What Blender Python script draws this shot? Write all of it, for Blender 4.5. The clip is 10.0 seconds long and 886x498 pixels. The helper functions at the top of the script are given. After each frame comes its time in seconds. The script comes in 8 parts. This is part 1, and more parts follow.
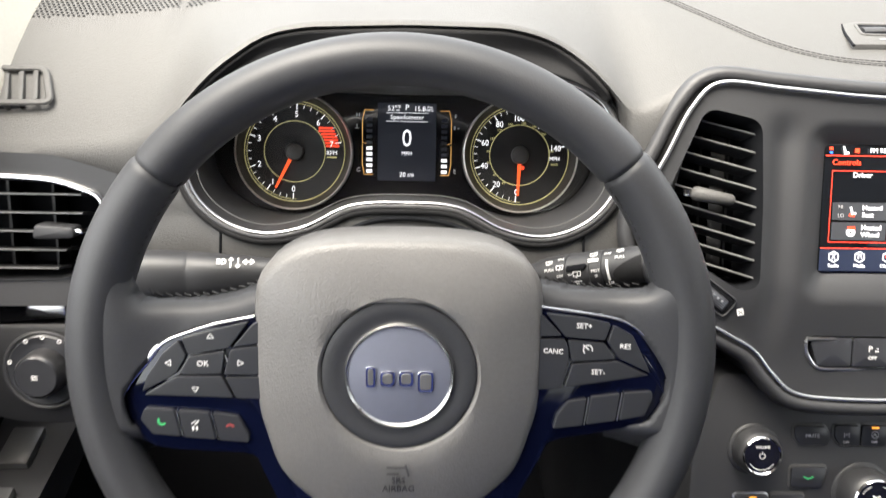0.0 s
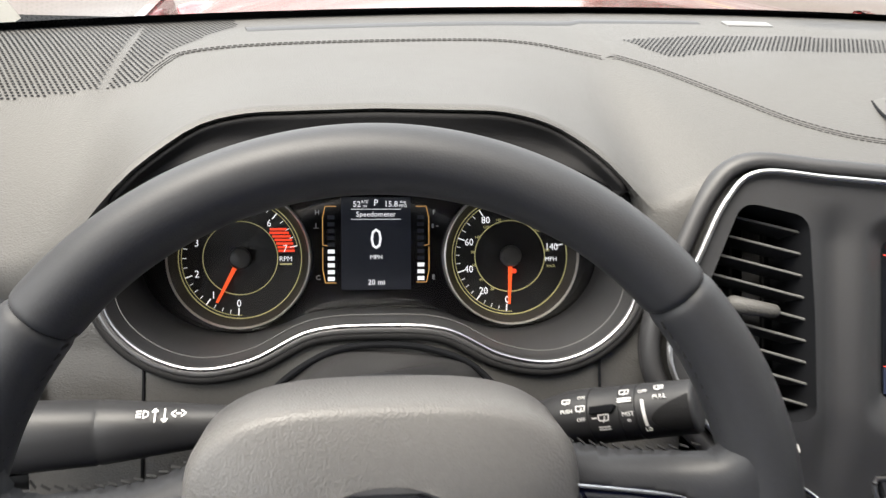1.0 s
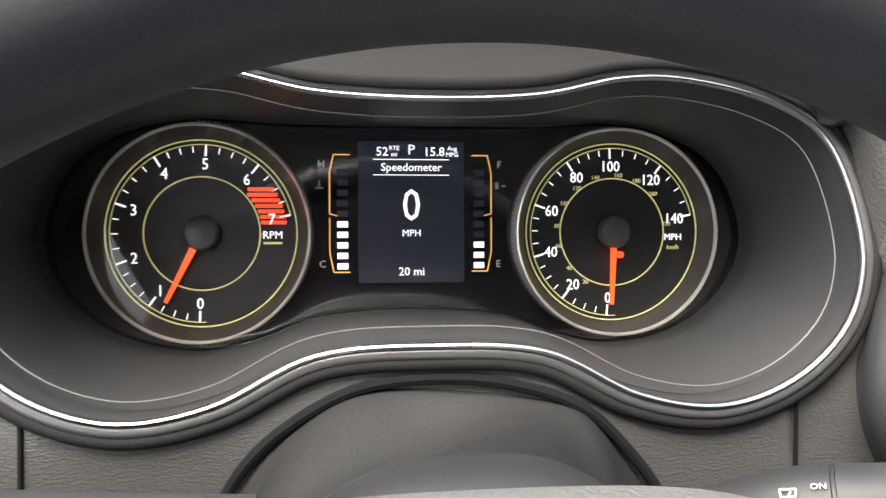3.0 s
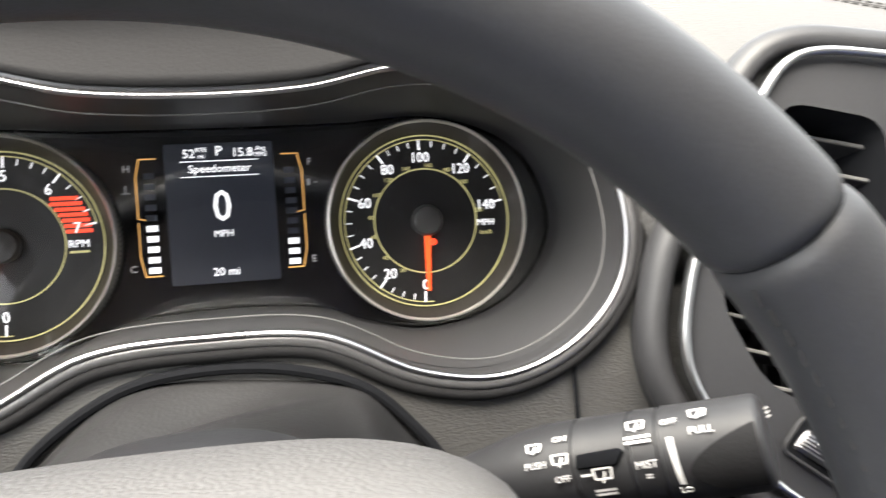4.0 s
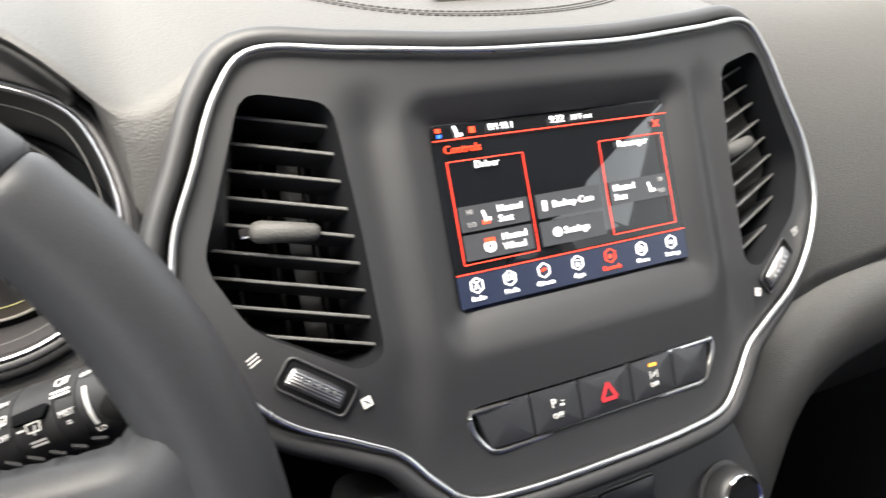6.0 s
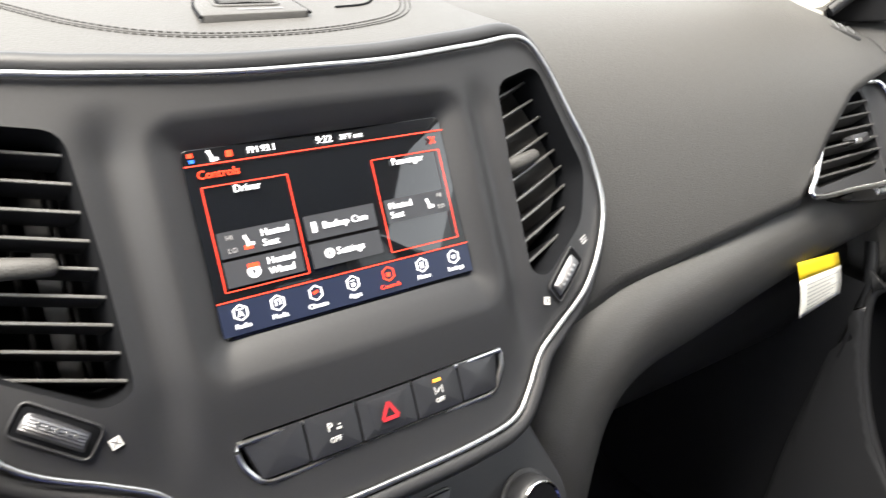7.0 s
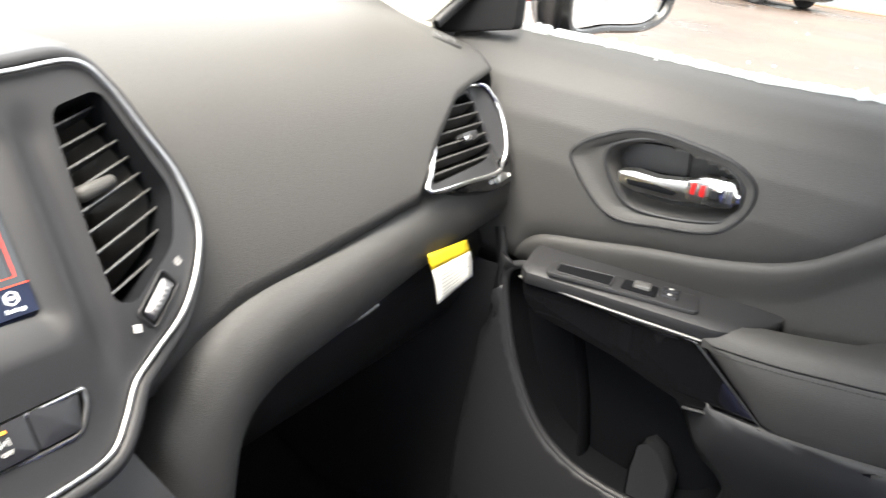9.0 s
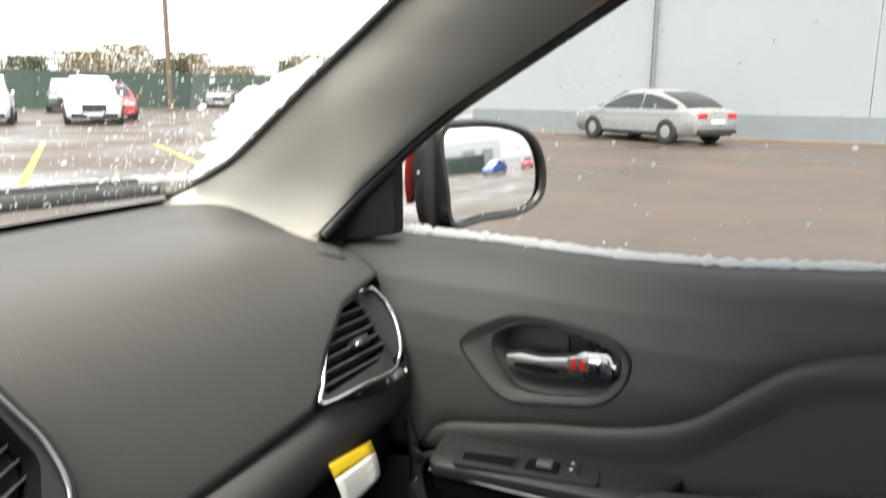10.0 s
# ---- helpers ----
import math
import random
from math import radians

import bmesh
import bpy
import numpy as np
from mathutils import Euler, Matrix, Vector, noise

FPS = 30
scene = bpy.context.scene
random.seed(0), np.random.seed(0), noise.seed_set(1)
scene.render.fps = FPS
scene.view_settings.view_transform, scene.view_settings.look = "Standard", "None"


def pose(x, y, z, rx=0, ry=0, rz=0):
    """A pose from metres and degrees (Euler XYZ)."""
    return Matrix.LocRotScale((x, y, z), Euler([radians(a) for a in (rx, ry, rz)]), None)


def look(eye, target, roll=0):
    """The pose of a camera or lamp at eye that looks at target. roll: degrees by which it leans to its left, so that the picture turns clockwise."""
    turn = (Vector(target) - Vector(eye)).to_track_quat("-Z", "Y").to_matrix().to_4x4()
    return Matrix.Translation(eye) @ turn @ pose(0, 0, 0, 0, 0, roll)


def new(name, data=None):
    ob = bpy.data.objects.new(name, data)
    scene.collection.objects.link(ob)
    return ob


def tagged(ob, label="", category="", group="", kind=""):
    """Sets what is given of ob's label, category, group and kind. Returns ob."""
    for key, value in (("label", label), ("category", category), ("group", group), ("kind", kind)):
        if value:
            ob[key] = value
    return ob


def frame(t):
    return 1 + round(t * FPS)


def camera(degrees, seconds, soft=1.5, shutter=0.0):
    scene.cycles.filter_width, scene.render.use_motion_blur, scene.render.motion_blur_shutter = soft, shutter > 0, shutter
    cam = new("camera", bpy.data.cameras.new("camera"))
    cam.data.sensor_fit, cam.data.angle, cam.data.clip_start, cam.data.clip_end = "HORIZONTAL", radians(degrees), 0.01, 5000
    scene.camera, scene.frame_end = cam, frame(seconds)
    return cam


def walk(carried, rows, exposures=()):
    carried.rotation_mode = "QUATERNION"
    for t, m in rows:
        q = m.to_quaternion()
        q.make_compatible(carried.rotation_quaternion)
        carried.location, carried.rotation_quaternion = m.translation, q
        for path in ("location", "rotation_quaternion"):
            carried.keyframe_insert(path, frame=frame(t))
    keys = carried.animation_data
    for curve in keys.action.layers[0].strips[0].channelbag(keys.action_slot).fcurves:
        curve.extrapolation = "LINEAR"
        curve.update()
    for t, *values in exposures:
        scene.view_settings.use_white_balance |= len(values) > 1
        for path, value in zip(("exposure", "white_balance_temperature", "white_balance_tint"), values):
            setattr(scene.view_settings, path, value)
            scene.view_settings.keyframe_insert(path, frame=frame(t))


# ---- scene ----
cam = camera(60.1, 10.0, 1.35, 0.4)
PATH = [
    (0, (0.004, 0.069, 1.405), (0.093, 1.7, 0.25), 2.5),
    (0.5, (-0.003, 0.126, 1.39), (0.146, 1.804, 0.313), 2.6),
    (1, (-0.01, 0.186, 1.371), (0.201, 1.906, 0.372), 3.1),
    (1.5, (-0.027, 0.237, 1.33), (0.186, 1.969, 0.353), 3.4),
    (2, (-0.031, 0.293, 1.295), (0.133, 2.01, 0.282), 2.6),
    (2.2, (-0.033, 0.313, 1.282), (0.118, 2.022, 0.253), 2.2),
    (3.3, (-0.021, 0.363, 1.255), (0.241, 2.064, 0.236), 3.7),
    (3.5, (-0.001, 0.353, 1.251), (0.267, 2.073, 0.266), 3.0),
    (4, (0.03, 0.338, 1.26), (0.435, 2.027, 0.269), 2.8),
    (4.5, (0.068, 0.312, 1.266), (0.588, 1.975, 0.285), 2.1),
    (5, (0.098, 0.29, 1.272), (0.735, 1.901, 0.274), 2.6),
    (5.5, (0.122, 0.267, 1.274), (0.871, 1.847, 0.302), 3.1),
    (5.7, (0.128, 0.262, 1.275), (0.933, 1.814, 0.304), 3.8),
    (6.8, (0.194, 0.214, 1.288), (1.243, 1.65, 0.374), 4.8),
    (7, (0.206, 0.215, 1.285), (1.304, 1.621, 0.381), 5.2),
    (7.5, (0.233, 0.202, 1.287), (1.427, 1.546, 0.41), 5.5),
    (8, (0.243, 0.193, 1.293), (1.551, 1.442, 0.44), 6.7),
    (8.5, (0.242, 0.179, 1.293), (1.706, 1.256, 0.458), 8.3),
    (9, (0.266, 0.143, 1.3), (1.843, 1.069, 0.489), 7.3),
    (9.5, (0.286, 0.096, 1.321), (1.942, 0.987, 0.639), 3.6),
    (10, (0.279, 0.065, 1.363), (2.011, 0.979, 0.957), 0.6),
]
walk(cam, [(t, look(eye, target, roll)) for t, eye, target, roll in PATH], [(t, stops, 6700, 10 if t < 9.9 else 8) for t, stops in ((0, 3.0), (1, 2.55), (1.6, 2.50), (2, 2.65), (2.6, 3.0), (3.5, 3.3), (4.5, 3.25), (6, 3.0), (8.5, 3.1), (9.2, 3.5), (9.6, 3.5), (10, 2.15))])

# ---- light ----
world = bpy.data.worlds.new("sky")
scene.world = world
world.use_nodes = True
wn = world.node_tree
sky = wn.nodes.new("ShaderNodeTexSky")
sky.sky_type, sky.sun_disc = "NISHITA", False
sky.sun_elevation, sky.sun_rotation, sky.dust_density, sky.air_density = radians(66), radians(250), 2.0, 1.0
pale = wn.nodes.new("ShaderNodeHueSaturation")
pale.inputs["Saturation"].default_value = 0.16
wn.links.new(sky.outputs[0], pale.inputs["Color"])
wn.links.new(pale.outputs[0], wn.nodes["Background"].inputs[0])
wn.nodes["Background"].inputs[1].default_value = 0.15
sun = new("sun", bpy.data.lights.new("sun", "SUN"))
sun.data.energy, sun.data.angle, sun.data.color = 2.5, radians(60), (1.0, 0.905, 0.79)
sun.matrix_world = look((-3.8, -1.3, 10.5), (0, 0, 0))


# ---- materials ----
def mat(name, color, rough=0.5, metal=0.0, grain=0.0, scale=600.0, vary=0.12, coat=0.0, emit=0.0, stretch=(1, 1, 1), cells=False, blotch=6.0, spec=0.5, relief=0.001):
    """A surface: base colour varied at two scales, roughness variation, and a fine grain as bump."""
    m = bpy.data.materials.new(name)
    m.use_nodes = True
    t = m.node_tree
    b = t.nodes["Principled BSDF"]
    b.inputs["Metallic"].default_value, b.inputs["Coat Weight"].default_value = metal, coat
    b.inputs["Specular IOR Level"].default_value = spec
    if emit:
        b.inputs["Emission Color"].default_value, b.inputs["Emission Strength"].default_value = (*color, 1), emit
    co = t.nodes.new("ShaderNodeTexCoord")
    big = t.nodes.new("ShaderNodeTexNoise")
    big.inputs["Scale"].default_value, big.inputs["Detail"].default_value = blotch, 4
    fine = t.nodes.new("ShaderNodeTexNoise")
    fine.inputs["Scale"].default_value, fine.inputs["Detail"].default_value = scale * 0.4, 3
    for n in (big, fine):
        t.links.new(co.outputs["Object"], n.inputs["Vector"])
    add = t.nodes.new("ShaderNodeMath")
    add.operation = "ADD"
    t.links.new(big.outputs[0], add.inputs[0])
    t.links.new(fine.outputs[0], add.inputs[1])
    ramp = t.nodes.new("ShaderNodeMapRange")
    ramp.inputs["From Min"].default_value, ramp.inputs["From Max"].default_value = 0.6, 1.4
    ramp.inputs["To Min"].default_value, ramp.inputs["To Max"].default_value = 1 - vary, 1 + vary
    t.links.new(add.outputs[0], ramp.inputs["Value"])
    mul = t.nodes.new("ShaderNodeVectorMath")
    mul.operation = "SCALE"
    mul.inputs[0].default_value = color
    t.links.new(ramp.outputs[0], mul.inputs["Scale"])
    t.links.new(mul.outputs[0], b.inputs["Base Color"])
    rr = t.nodes.new("ShaderNodeMapRange")
    rr.inputs["From Min"].default_value, rr.inputs["From Max"].default_value = 0.3, 0.7
    rr.inputs["To Min"].default_value, rr.inputs["To Max"].default_value = max(rough - 0.06, 0.01), min(rough + 0.06, 1)
    t.links.new(big.outputs[0], rr.inputs["Value"])
    t.links.new(rr.outputs[0], b.inputs["Roughness"])
    if grain:
        mp = t.nodes.new("ShaderNodeMapping")
        mp.inputs["Scale"].default_value = stretch
        t.links.new(co.outputs["Object"], mp.inputs["Vector"])
        if cells:
            tex = t.nodes.new("ShaderNodeTexVoronoi")
            tex.feature = "SMOOTH_F1"
        else:
            tex = t.nodes.new("ShaderNodeTexNoise")
            tex.inputs["Detail"].default_value = 3
        tex.inputs["Scale"].default_value = scale
        t.links.new(mp.outputs[0], tex.inputs["Vector"])
        bp = t.nodes.new("ShaderNodeBump")
        bp.inputs["Strength"].default_value, bp.inputs["Distance"].default_value = grain, relief
        t.links.new(tex.outputs[0], bp.inputs["Height"])
        t.links.new(bp.outputs[0], b.inputs["Normal"])
    return m


def pane_mat(name, tint=(1, 1, 1), gloss=0.02, normal=0.05, cap=1.0):
    """Clear thin glass or plastic: see-through, with mirror gloss by Fresnel."""
    m = bpy.data.materials.new(name)
    m.use_nodes = True
    t = m.node_tree
    t.nodes.remove(t.nodes["Principled BSDF"])
    see, shine, mix, fr = (t.nodes.new(k) for k in ("ShaderNodeBsdfTransparent", "ShaderNodeBsdfGlossy", "ShaderNodeMixShader", "ShaderNodeLayerWeight"))
    see.inputs[0].default_value = (*tint, 1)
    shine.inputs["Roughness"].default_value = gloss
    fr.inputs["Blend"].default_value = 0.5
    power = t.nodes.new("ShaderNodeMath")
    power.operation, power.inputs[1].default_value = "POWER", 5.0
    t.links.new(fr.outputs["Facing"], power.inputs[0])
    base = t.nodes.new("ShaderNodeMath")
    base.operation, base.inputs[1].default_value, base.inputs[2].default_value = "MULTIPLY_ADD", 0.9 * cap, normal
    t.links.new(power.outputs[0], base.inputs[0])
    t.links.new(base.outputs[0], mix.inputs[0])
    t.links.new(see.outputs[0], mix.inputs[1])
    t.links.new(shine.outputs[0], mix.inputs[2])
    t.links.new(mix.outputs[0], t.nodes["Material Output"].inputs[0])
    return m


PAD = mat("soft_pad", (0.060, 0.059, 0.058), 0.56, spec=0.4, grain=0.3, scale=900, cells=True, vary=0.08)
LEATHER = mat("grained_leather", (0.056, 0.055, 0.054), 0.46, grain=0.55, scale=1350, cells=True, vary=0.12, stretch=(0.5, 1, 1.1), relief=0.0005)
HUB_LEATHER = mat("pebbled_leather", (0.120, 0.117, 0.116), 0.46, grain=0.27, scale=900, cells=True, vary=0.08)
WHEEL_LEATHER = mat("smooth_leather", (0.034, 0.035, 0.039), 0.48, grain=0.06, scale=1100, cells=True, vary=0.08, spec=0.35)
PLASTIC = mat("satin_black_plastic", (0.025, 0.0255, 0.028), 0.48, grain=0.10, scale=1500, vary=0.1)
DARK = mat("dark_plastic", (0.012, 0.0125, 0.0145), 0.45, grain=0.1, scale=1200, vary=0.15)
RING_SATIN = mat("soft_satin_ring", (0.40, 0.40, 0.42), 0.30, metal=1.0, vary=0.05)
WHEEL_SILVER = mat("dull_silver", (0.22, 0.22, 0.23), 0.42, metal=1.0, vary=0.08)
PALE_SATIN = mat("pale_satin", (0.72, 0.70, 0.66), 0.45, metal=0.75, vary=0.04)
BOOT = mat("soft_boot_leather", (0.020, 0.020, 0.021), 0.40, grain=0.10, scale=900, cells=True, vary=0.12)
COWL = mat("matt_black_cowl", (0.012, 0.012, 0.013), 0.75, grain=0.2, scale=900, vary=0.1, spec=0.2)
# Near-black with recess shade put into its colour; also plain tyres, frit and joints.
SHADE = mat("shade_black", (0.006, 0.0065, 0.008), 0.9, vary=0.2, spec=0.1)
GLOSS = mat("piano_black", (0.006, 0.006, 0.007), 0.06, coat=0.6, vary=0.05)
# Piano black with a blue reflection put into the base colour.
BLUE_SHEEN = mat("black_gloss_blue_sheen", (0.0025, 0.0038, 0.015), 0.08, spec=0.45, vary=0.05)
CHROME = mat("bright_chrome", (0.82, 0.82, 0.83), 0.10, metal=1.0, vary=0.03)
SATIN = mat("satin_silver", (0.62, 0.62, 0.62), 0.28, metal=1.0, vary=0.04, grain=0.05, scale=2000)
GREY_SATIN = mat("grey_painted_trim", (0.15, 0.15, 0.15), 0.32, metal=0.4, vary=0.05)
STALK = mat("stalk_plastic", (0.021, 0.0215, 0.024), 0.5, vary=0.1, grain=0.06, scale=1500)
BORDER = mat("dark_satin_border", (0.052, 0.052, 0.052), 0.38, vary=0.05)
WHITE_INK = mat("white_print", (0.72, 0.72, 0.72), 0.5, vary=0.03)
GREY_INK = mat("grey_print", (0.35, 0.35, 0.36), 0.5, vary=0.03)
THREAD = mat("black_thread", (0.018, 0.018, 0.019), 0.8, vary=0.2)
HEADLINER = mat("beige_trim", (0.33, 0.32, 0.29), 0.75, grain=0.2, scale=900, vary=0.05)
GLASS = pane_mat("window_glass", (0.93, 0.95, 0.94))
# Tint assumed for unseen rear panes, set to cut light from behind.
REAR_DIM = pane_mat("rear_dimming_glass", (0.27, 0.28, 0.28))
LENS = pane_mat("cluster_lens", (0.92, 0.92, 0.93), 0.03, 0.03)
SNOW = mat("wet_snow", (0.85, 0.86, 0.88), 0.6, grain=0.8, scale=250, vary=0.06)
through_snow, snow_mix = SNOW.node_tree.nodes.new("ShaderNodeBsdfTranslucent"), SNOW.node_tree.nodes.new("ShaderNodeMixShader")
through_snow.inputs[0].default_value, snow_mix.inputs[0].default_value = (0.92, 0.93, 0.95, 1), 0.6
SNOW.node_tree.links.new(SNOW.node_tree.nodes["Principled BSDF"].outputs[0], snow_mix.inputs[1])
SNOW.node_tree.links.new(through_snow.outputs[0], snow_mix.inputs[2])
SNOW.node_tree.links.new(snow_mix.outputs[0], SNOW.node_tree.nodes["Material Output"].inputs[0])
BAND = mat("dark_satin_band", (0.12, 0.12, 0.125), 0.34, metal=0.6, vary=0.06)
GAUGE_CONE = mat("bronze_grey_satin", (0.055, 0.050, 0.045), 0.36, metal=0.3, vary=0.15)
DIAL = mat("dial_black", (0.006, 0.006, 0.007), 0.5, vary=0.1)


def glow(name, color, strength):
    return mat(name, color, 0.4, emit=strength * 0.17, vary=0.02)


LIT_WHITE = glow("lit_white", (0.86, 0.88, 0.92), 1.0)
LIT_RED = glow("lit_red", (0.9, 0.06, 0.02), 1.0)
LIT_ORANGE = glow("lit_orange", (0.95, 0.35, 0.04), 1.3)
LCD = glow("lcd_dark", (0.012, 0.015, 0.024), 0.25)
LCD_KEY = glow("lcd_key", (0.036, 0.038, 0.044), 0.22)


# ---- mesh helpers ----
PLACES = {}


def place(ob, m, parent):
    """Sets an object's world pose and hangs it under its parent."""
    PLACES[ob.name] = m or Matrix.Identity(4)
    if parent is not None:
        ob.parent = parent
        ob.matrix_parent_inverse = PLACES.get(parent.name, Matrix.Identity(4)).inverted()
    ob.matrix_basis = PLACES[ob.name]


def part(name, bm, material, parent=None, label="", smooth=True, m=None, category="", kind="", group=""):
    """Links a bmesh as one mesh object, under a thing or part or on its own."""
    bmesh.ops.recalc_face_normals(bm, faces=bm.faces)
    me = bpy.data.meshes.new(name)
    for f in bm.faces:
        f.smooth = smooth
    bm.to_mesh(me)
    bm.free()
    me.materials.append(material)
    if smooth:
        me.set_sharp_from_angle(angle=radians(38))
    ob = new(name, me)
    place(ob, m, parent)
    return tagged(ob, label, category, group, kind)


def thing(name, label, category, group="", kind=""):
    return tagged(new(name), label, category, group, kind)


def loft(rows, closed_u=False, closed_v=False, caps=False):
    """A skin over rows of points."""
    bm = bmesh.new()
    vs = [[bm.verts.new(p) for p in r] for r in rows]
    nu, nv = len(rows), len(rows[0])
    for i in range(nu if closed_u else nu - 1):
        for j in range(nv if closed_v else nv - 1):
            a, b, c, d = vs[i][j], vs[i][(j + 1) % nv], vs[(i + 1) % nu][(j + 1) % nv], vs[(i + 1) % nu][j]
            try:
                bm.faces.new((a, b, c, d))
            except ValueError:
                pass
    if caps:
        for r in (vs[0], vs[-1]):
            bm.faces.new(r)
    return bm


def spline(pts, n, closed=False):
    """n points on a smooth curve (Catmull-Rom) through pts, evenly in their index."""
    p = [np.array(q, float) for q in pts]
    k = len(p)
    out = []
    for i in range(n):
        s = i * (k if closed else (k - 1)) / (n if closed else (n - 1))
        j = min(int(s), k - 1 if closed else k - 2)
        f = s - j
        g = (lambda q: p[q % k]) if closed else (lambda q: p[max(0, min(k - 1, q))])
        a, b, c, d = g(j - 1), g(j), g(j + 1), g(j + 2)
        out.append(0.5 * (2 * b + (c - a) * f + (2 * a - 5 * b + 4 * c - d) * f * f + (3 * b - a - 3 * c + d) * f ** 3))
    return out


def evenly(pts, n, closed=False):
    """n points at even steps along a polyline."""
    p = np.array(pts, float)
    if closed:
        p = np.vstack([p, p[:1]])
    d = np.concatenate([[0], np.cumsum(np.linalg.norm(np.diff(p, axis=0), axis=1))])
    s = np.linspace(0, d[-1], n + 1)[:-1] if closed else np.linspace(0, d[-1], n)
    return [np.array([np.interp(v, d, p[:, k]) for k in range(p.shape[1])]) for v in s]


def rounded(pts, r, seg=5):
    """A closed 2D outline with its corners rounded."""
    out, k = [], len(pts)
    for i in range(k):
        a, b, c = (np.array(pts[(i + o) % k], float) for o in (-1, 0, 1))
        u, v = a - b, c - b
        lu, lv = np.linalg.norm(u), np.linalg.norm(v)
        q = min(r, lu * 0.45, lv * 0.45)
        s, e = b + u / lu * q, b + v / lv * q
        for j in range(seg + 1):
            f = j / seg
            out.append((1 - f) ** 2 * s + 2 * f * (1 - f) * b + f * f * e)
    return out


def offset(outline, d):
    """A closed outline moved outwards by d (its own winding found)."""
    p = np.array(outline)
    area = 0.5 * np.sum(p[:, 0] * np.roll(p[:, 1], -1) - np.roll(p[:, 0], -1) * p[:, 1])
    t = np.roll(p, -1, 0) - np.roll(p, 1, 0)
    t /= np.maximum(np.linalg.norm(t, axis=1, keepdims=True), 1e-9)
    nrm = np.stack([t[:, 1], -t[:, 0]], 1) * (1 if area > 0 else -1)
    return [q for q in p + nrm * d]


def slab(outline, d0, d1, bevel=0.0, bend=None, crown=0.0):
    """A plate with a closed 2D outline from depth d0 to d1, edges eased; bend(u, v) adds to the depth."""
    bend = bend or (lambda u, v: 0.0)
    rings = [(0.0, d0), (0.0, d1 - bevel)]
    if bevel:
        rings += [(-bevel * 0.3, d1 - bevel * 0.3), (-bevel, d1)]
    rows = []
    for off, d in rings:
        o = offset(outline, off) if off else outline
        rows.append([(q[0], q[1], d + bend(q[0], q[1])) for q in o])
    bm = loft(rows, closed_v=True)
    bm.verts.ensure_lookup_table()
    n = len(outline)
    top = [bm.verts[len(bm.verts) - n + i] for i in range(n)]
    bot = [bm.verts[i] for i in range(n)]
    c = np.mean([q for q in outline], axis=0)
    if crown or bend(0.1, 0) != 0:
        cv = bm.verts.new((c[0], c[1], d1 + crown + bend(c[0], c[1])))
        for i in range(n):
            bm.faces.new((top[i], top[(i + 1) % n], cv))
    else:
        bm.faces.new(top)
    bm.faces.new(bot)
    return bm


def sweep(path, ra, rb=None, closed=False, seg=10, up=(0, 0, 1), taper=None):
    """A rod along path, elliptic in section: ra sideways, rb along up."""
    rb = rb or ra
    p = [Vector(q) for q in path]
    rows, k = [], len(p)
    for i in range(k):
        a = p[(i - 1) % k] if closed or i else p[0]
        b = p[(i + 1) % k] if closed or i < k - 1 else p[-1]
        t = (b - a).normalized()
        s = t.cross(Vector(up)).normalized()
        w = s.cross(t)
        f = taper(i / (k - 1)) if taper else 1
        rows.append([p[i] + s * math.cos(2 * math.pi * j / seg) * ra * f + w * math.sin(2 * math.pi * j / seg) * rb * f for j in range(seg)])
    return loft(rows, closed_u=closed, closed_v=True, caps=not closed)


def rod(a, b, r0, r1=None, seg=20, bevel=0.0):
    """A turned rod from a to b."""
    a, b = Vector(a), Vector(b)
    r1 = r0 if r1 is None else r1
    t = (b - a).normalized()
    s = t.orthogonal().normalized()
    w = t.cross(s)
    prof = [(0, r0 - bevel), (bevel, r0), ((b - a).length - bevel, r1), ((b - a).length, r1 - bevel)] if bevel else [(0, r0), ((b - a).length, r1)]
    rows = [[a + t * d + (s * math.cos(2 * math.pi * j / seg) + w * math.sin(2 * math.pi * j / seg)) * r for j in range(seg)] for d, r in prof]
    return loft(rows, closed_v=True, caps=True)


def turned(profile, seg=48):
    """A body of revolution about z from (radius, z) pairs; a zero radius closes it."""
    rows = [[(r * math.cos(2 * math.pi * j / seg), r * math.sin(2 * math.pi * j / seg), z) for j in range(seg)] for r, z in profile]
    bm = loft(rows, closed_v=True)
    bmesh.ops.remove_doubles(bm, verts=bm.verts, dist=1e-6)
    return bm


def inside(q, poly):
    x, y = q
    p = np.array(poly)
    a, b = p, np.roll(p, -1, 0)
    hit = ((a[:, 1] > y) != (b[:, 1] > y)) & (x < (b[:, 0] - a[:, 0]) * (y - a[:, 1]) / (b[:, 1] - a[:, 1] + 1e-12) + a[:, 0])
    return bool(hit.sum() % 2)


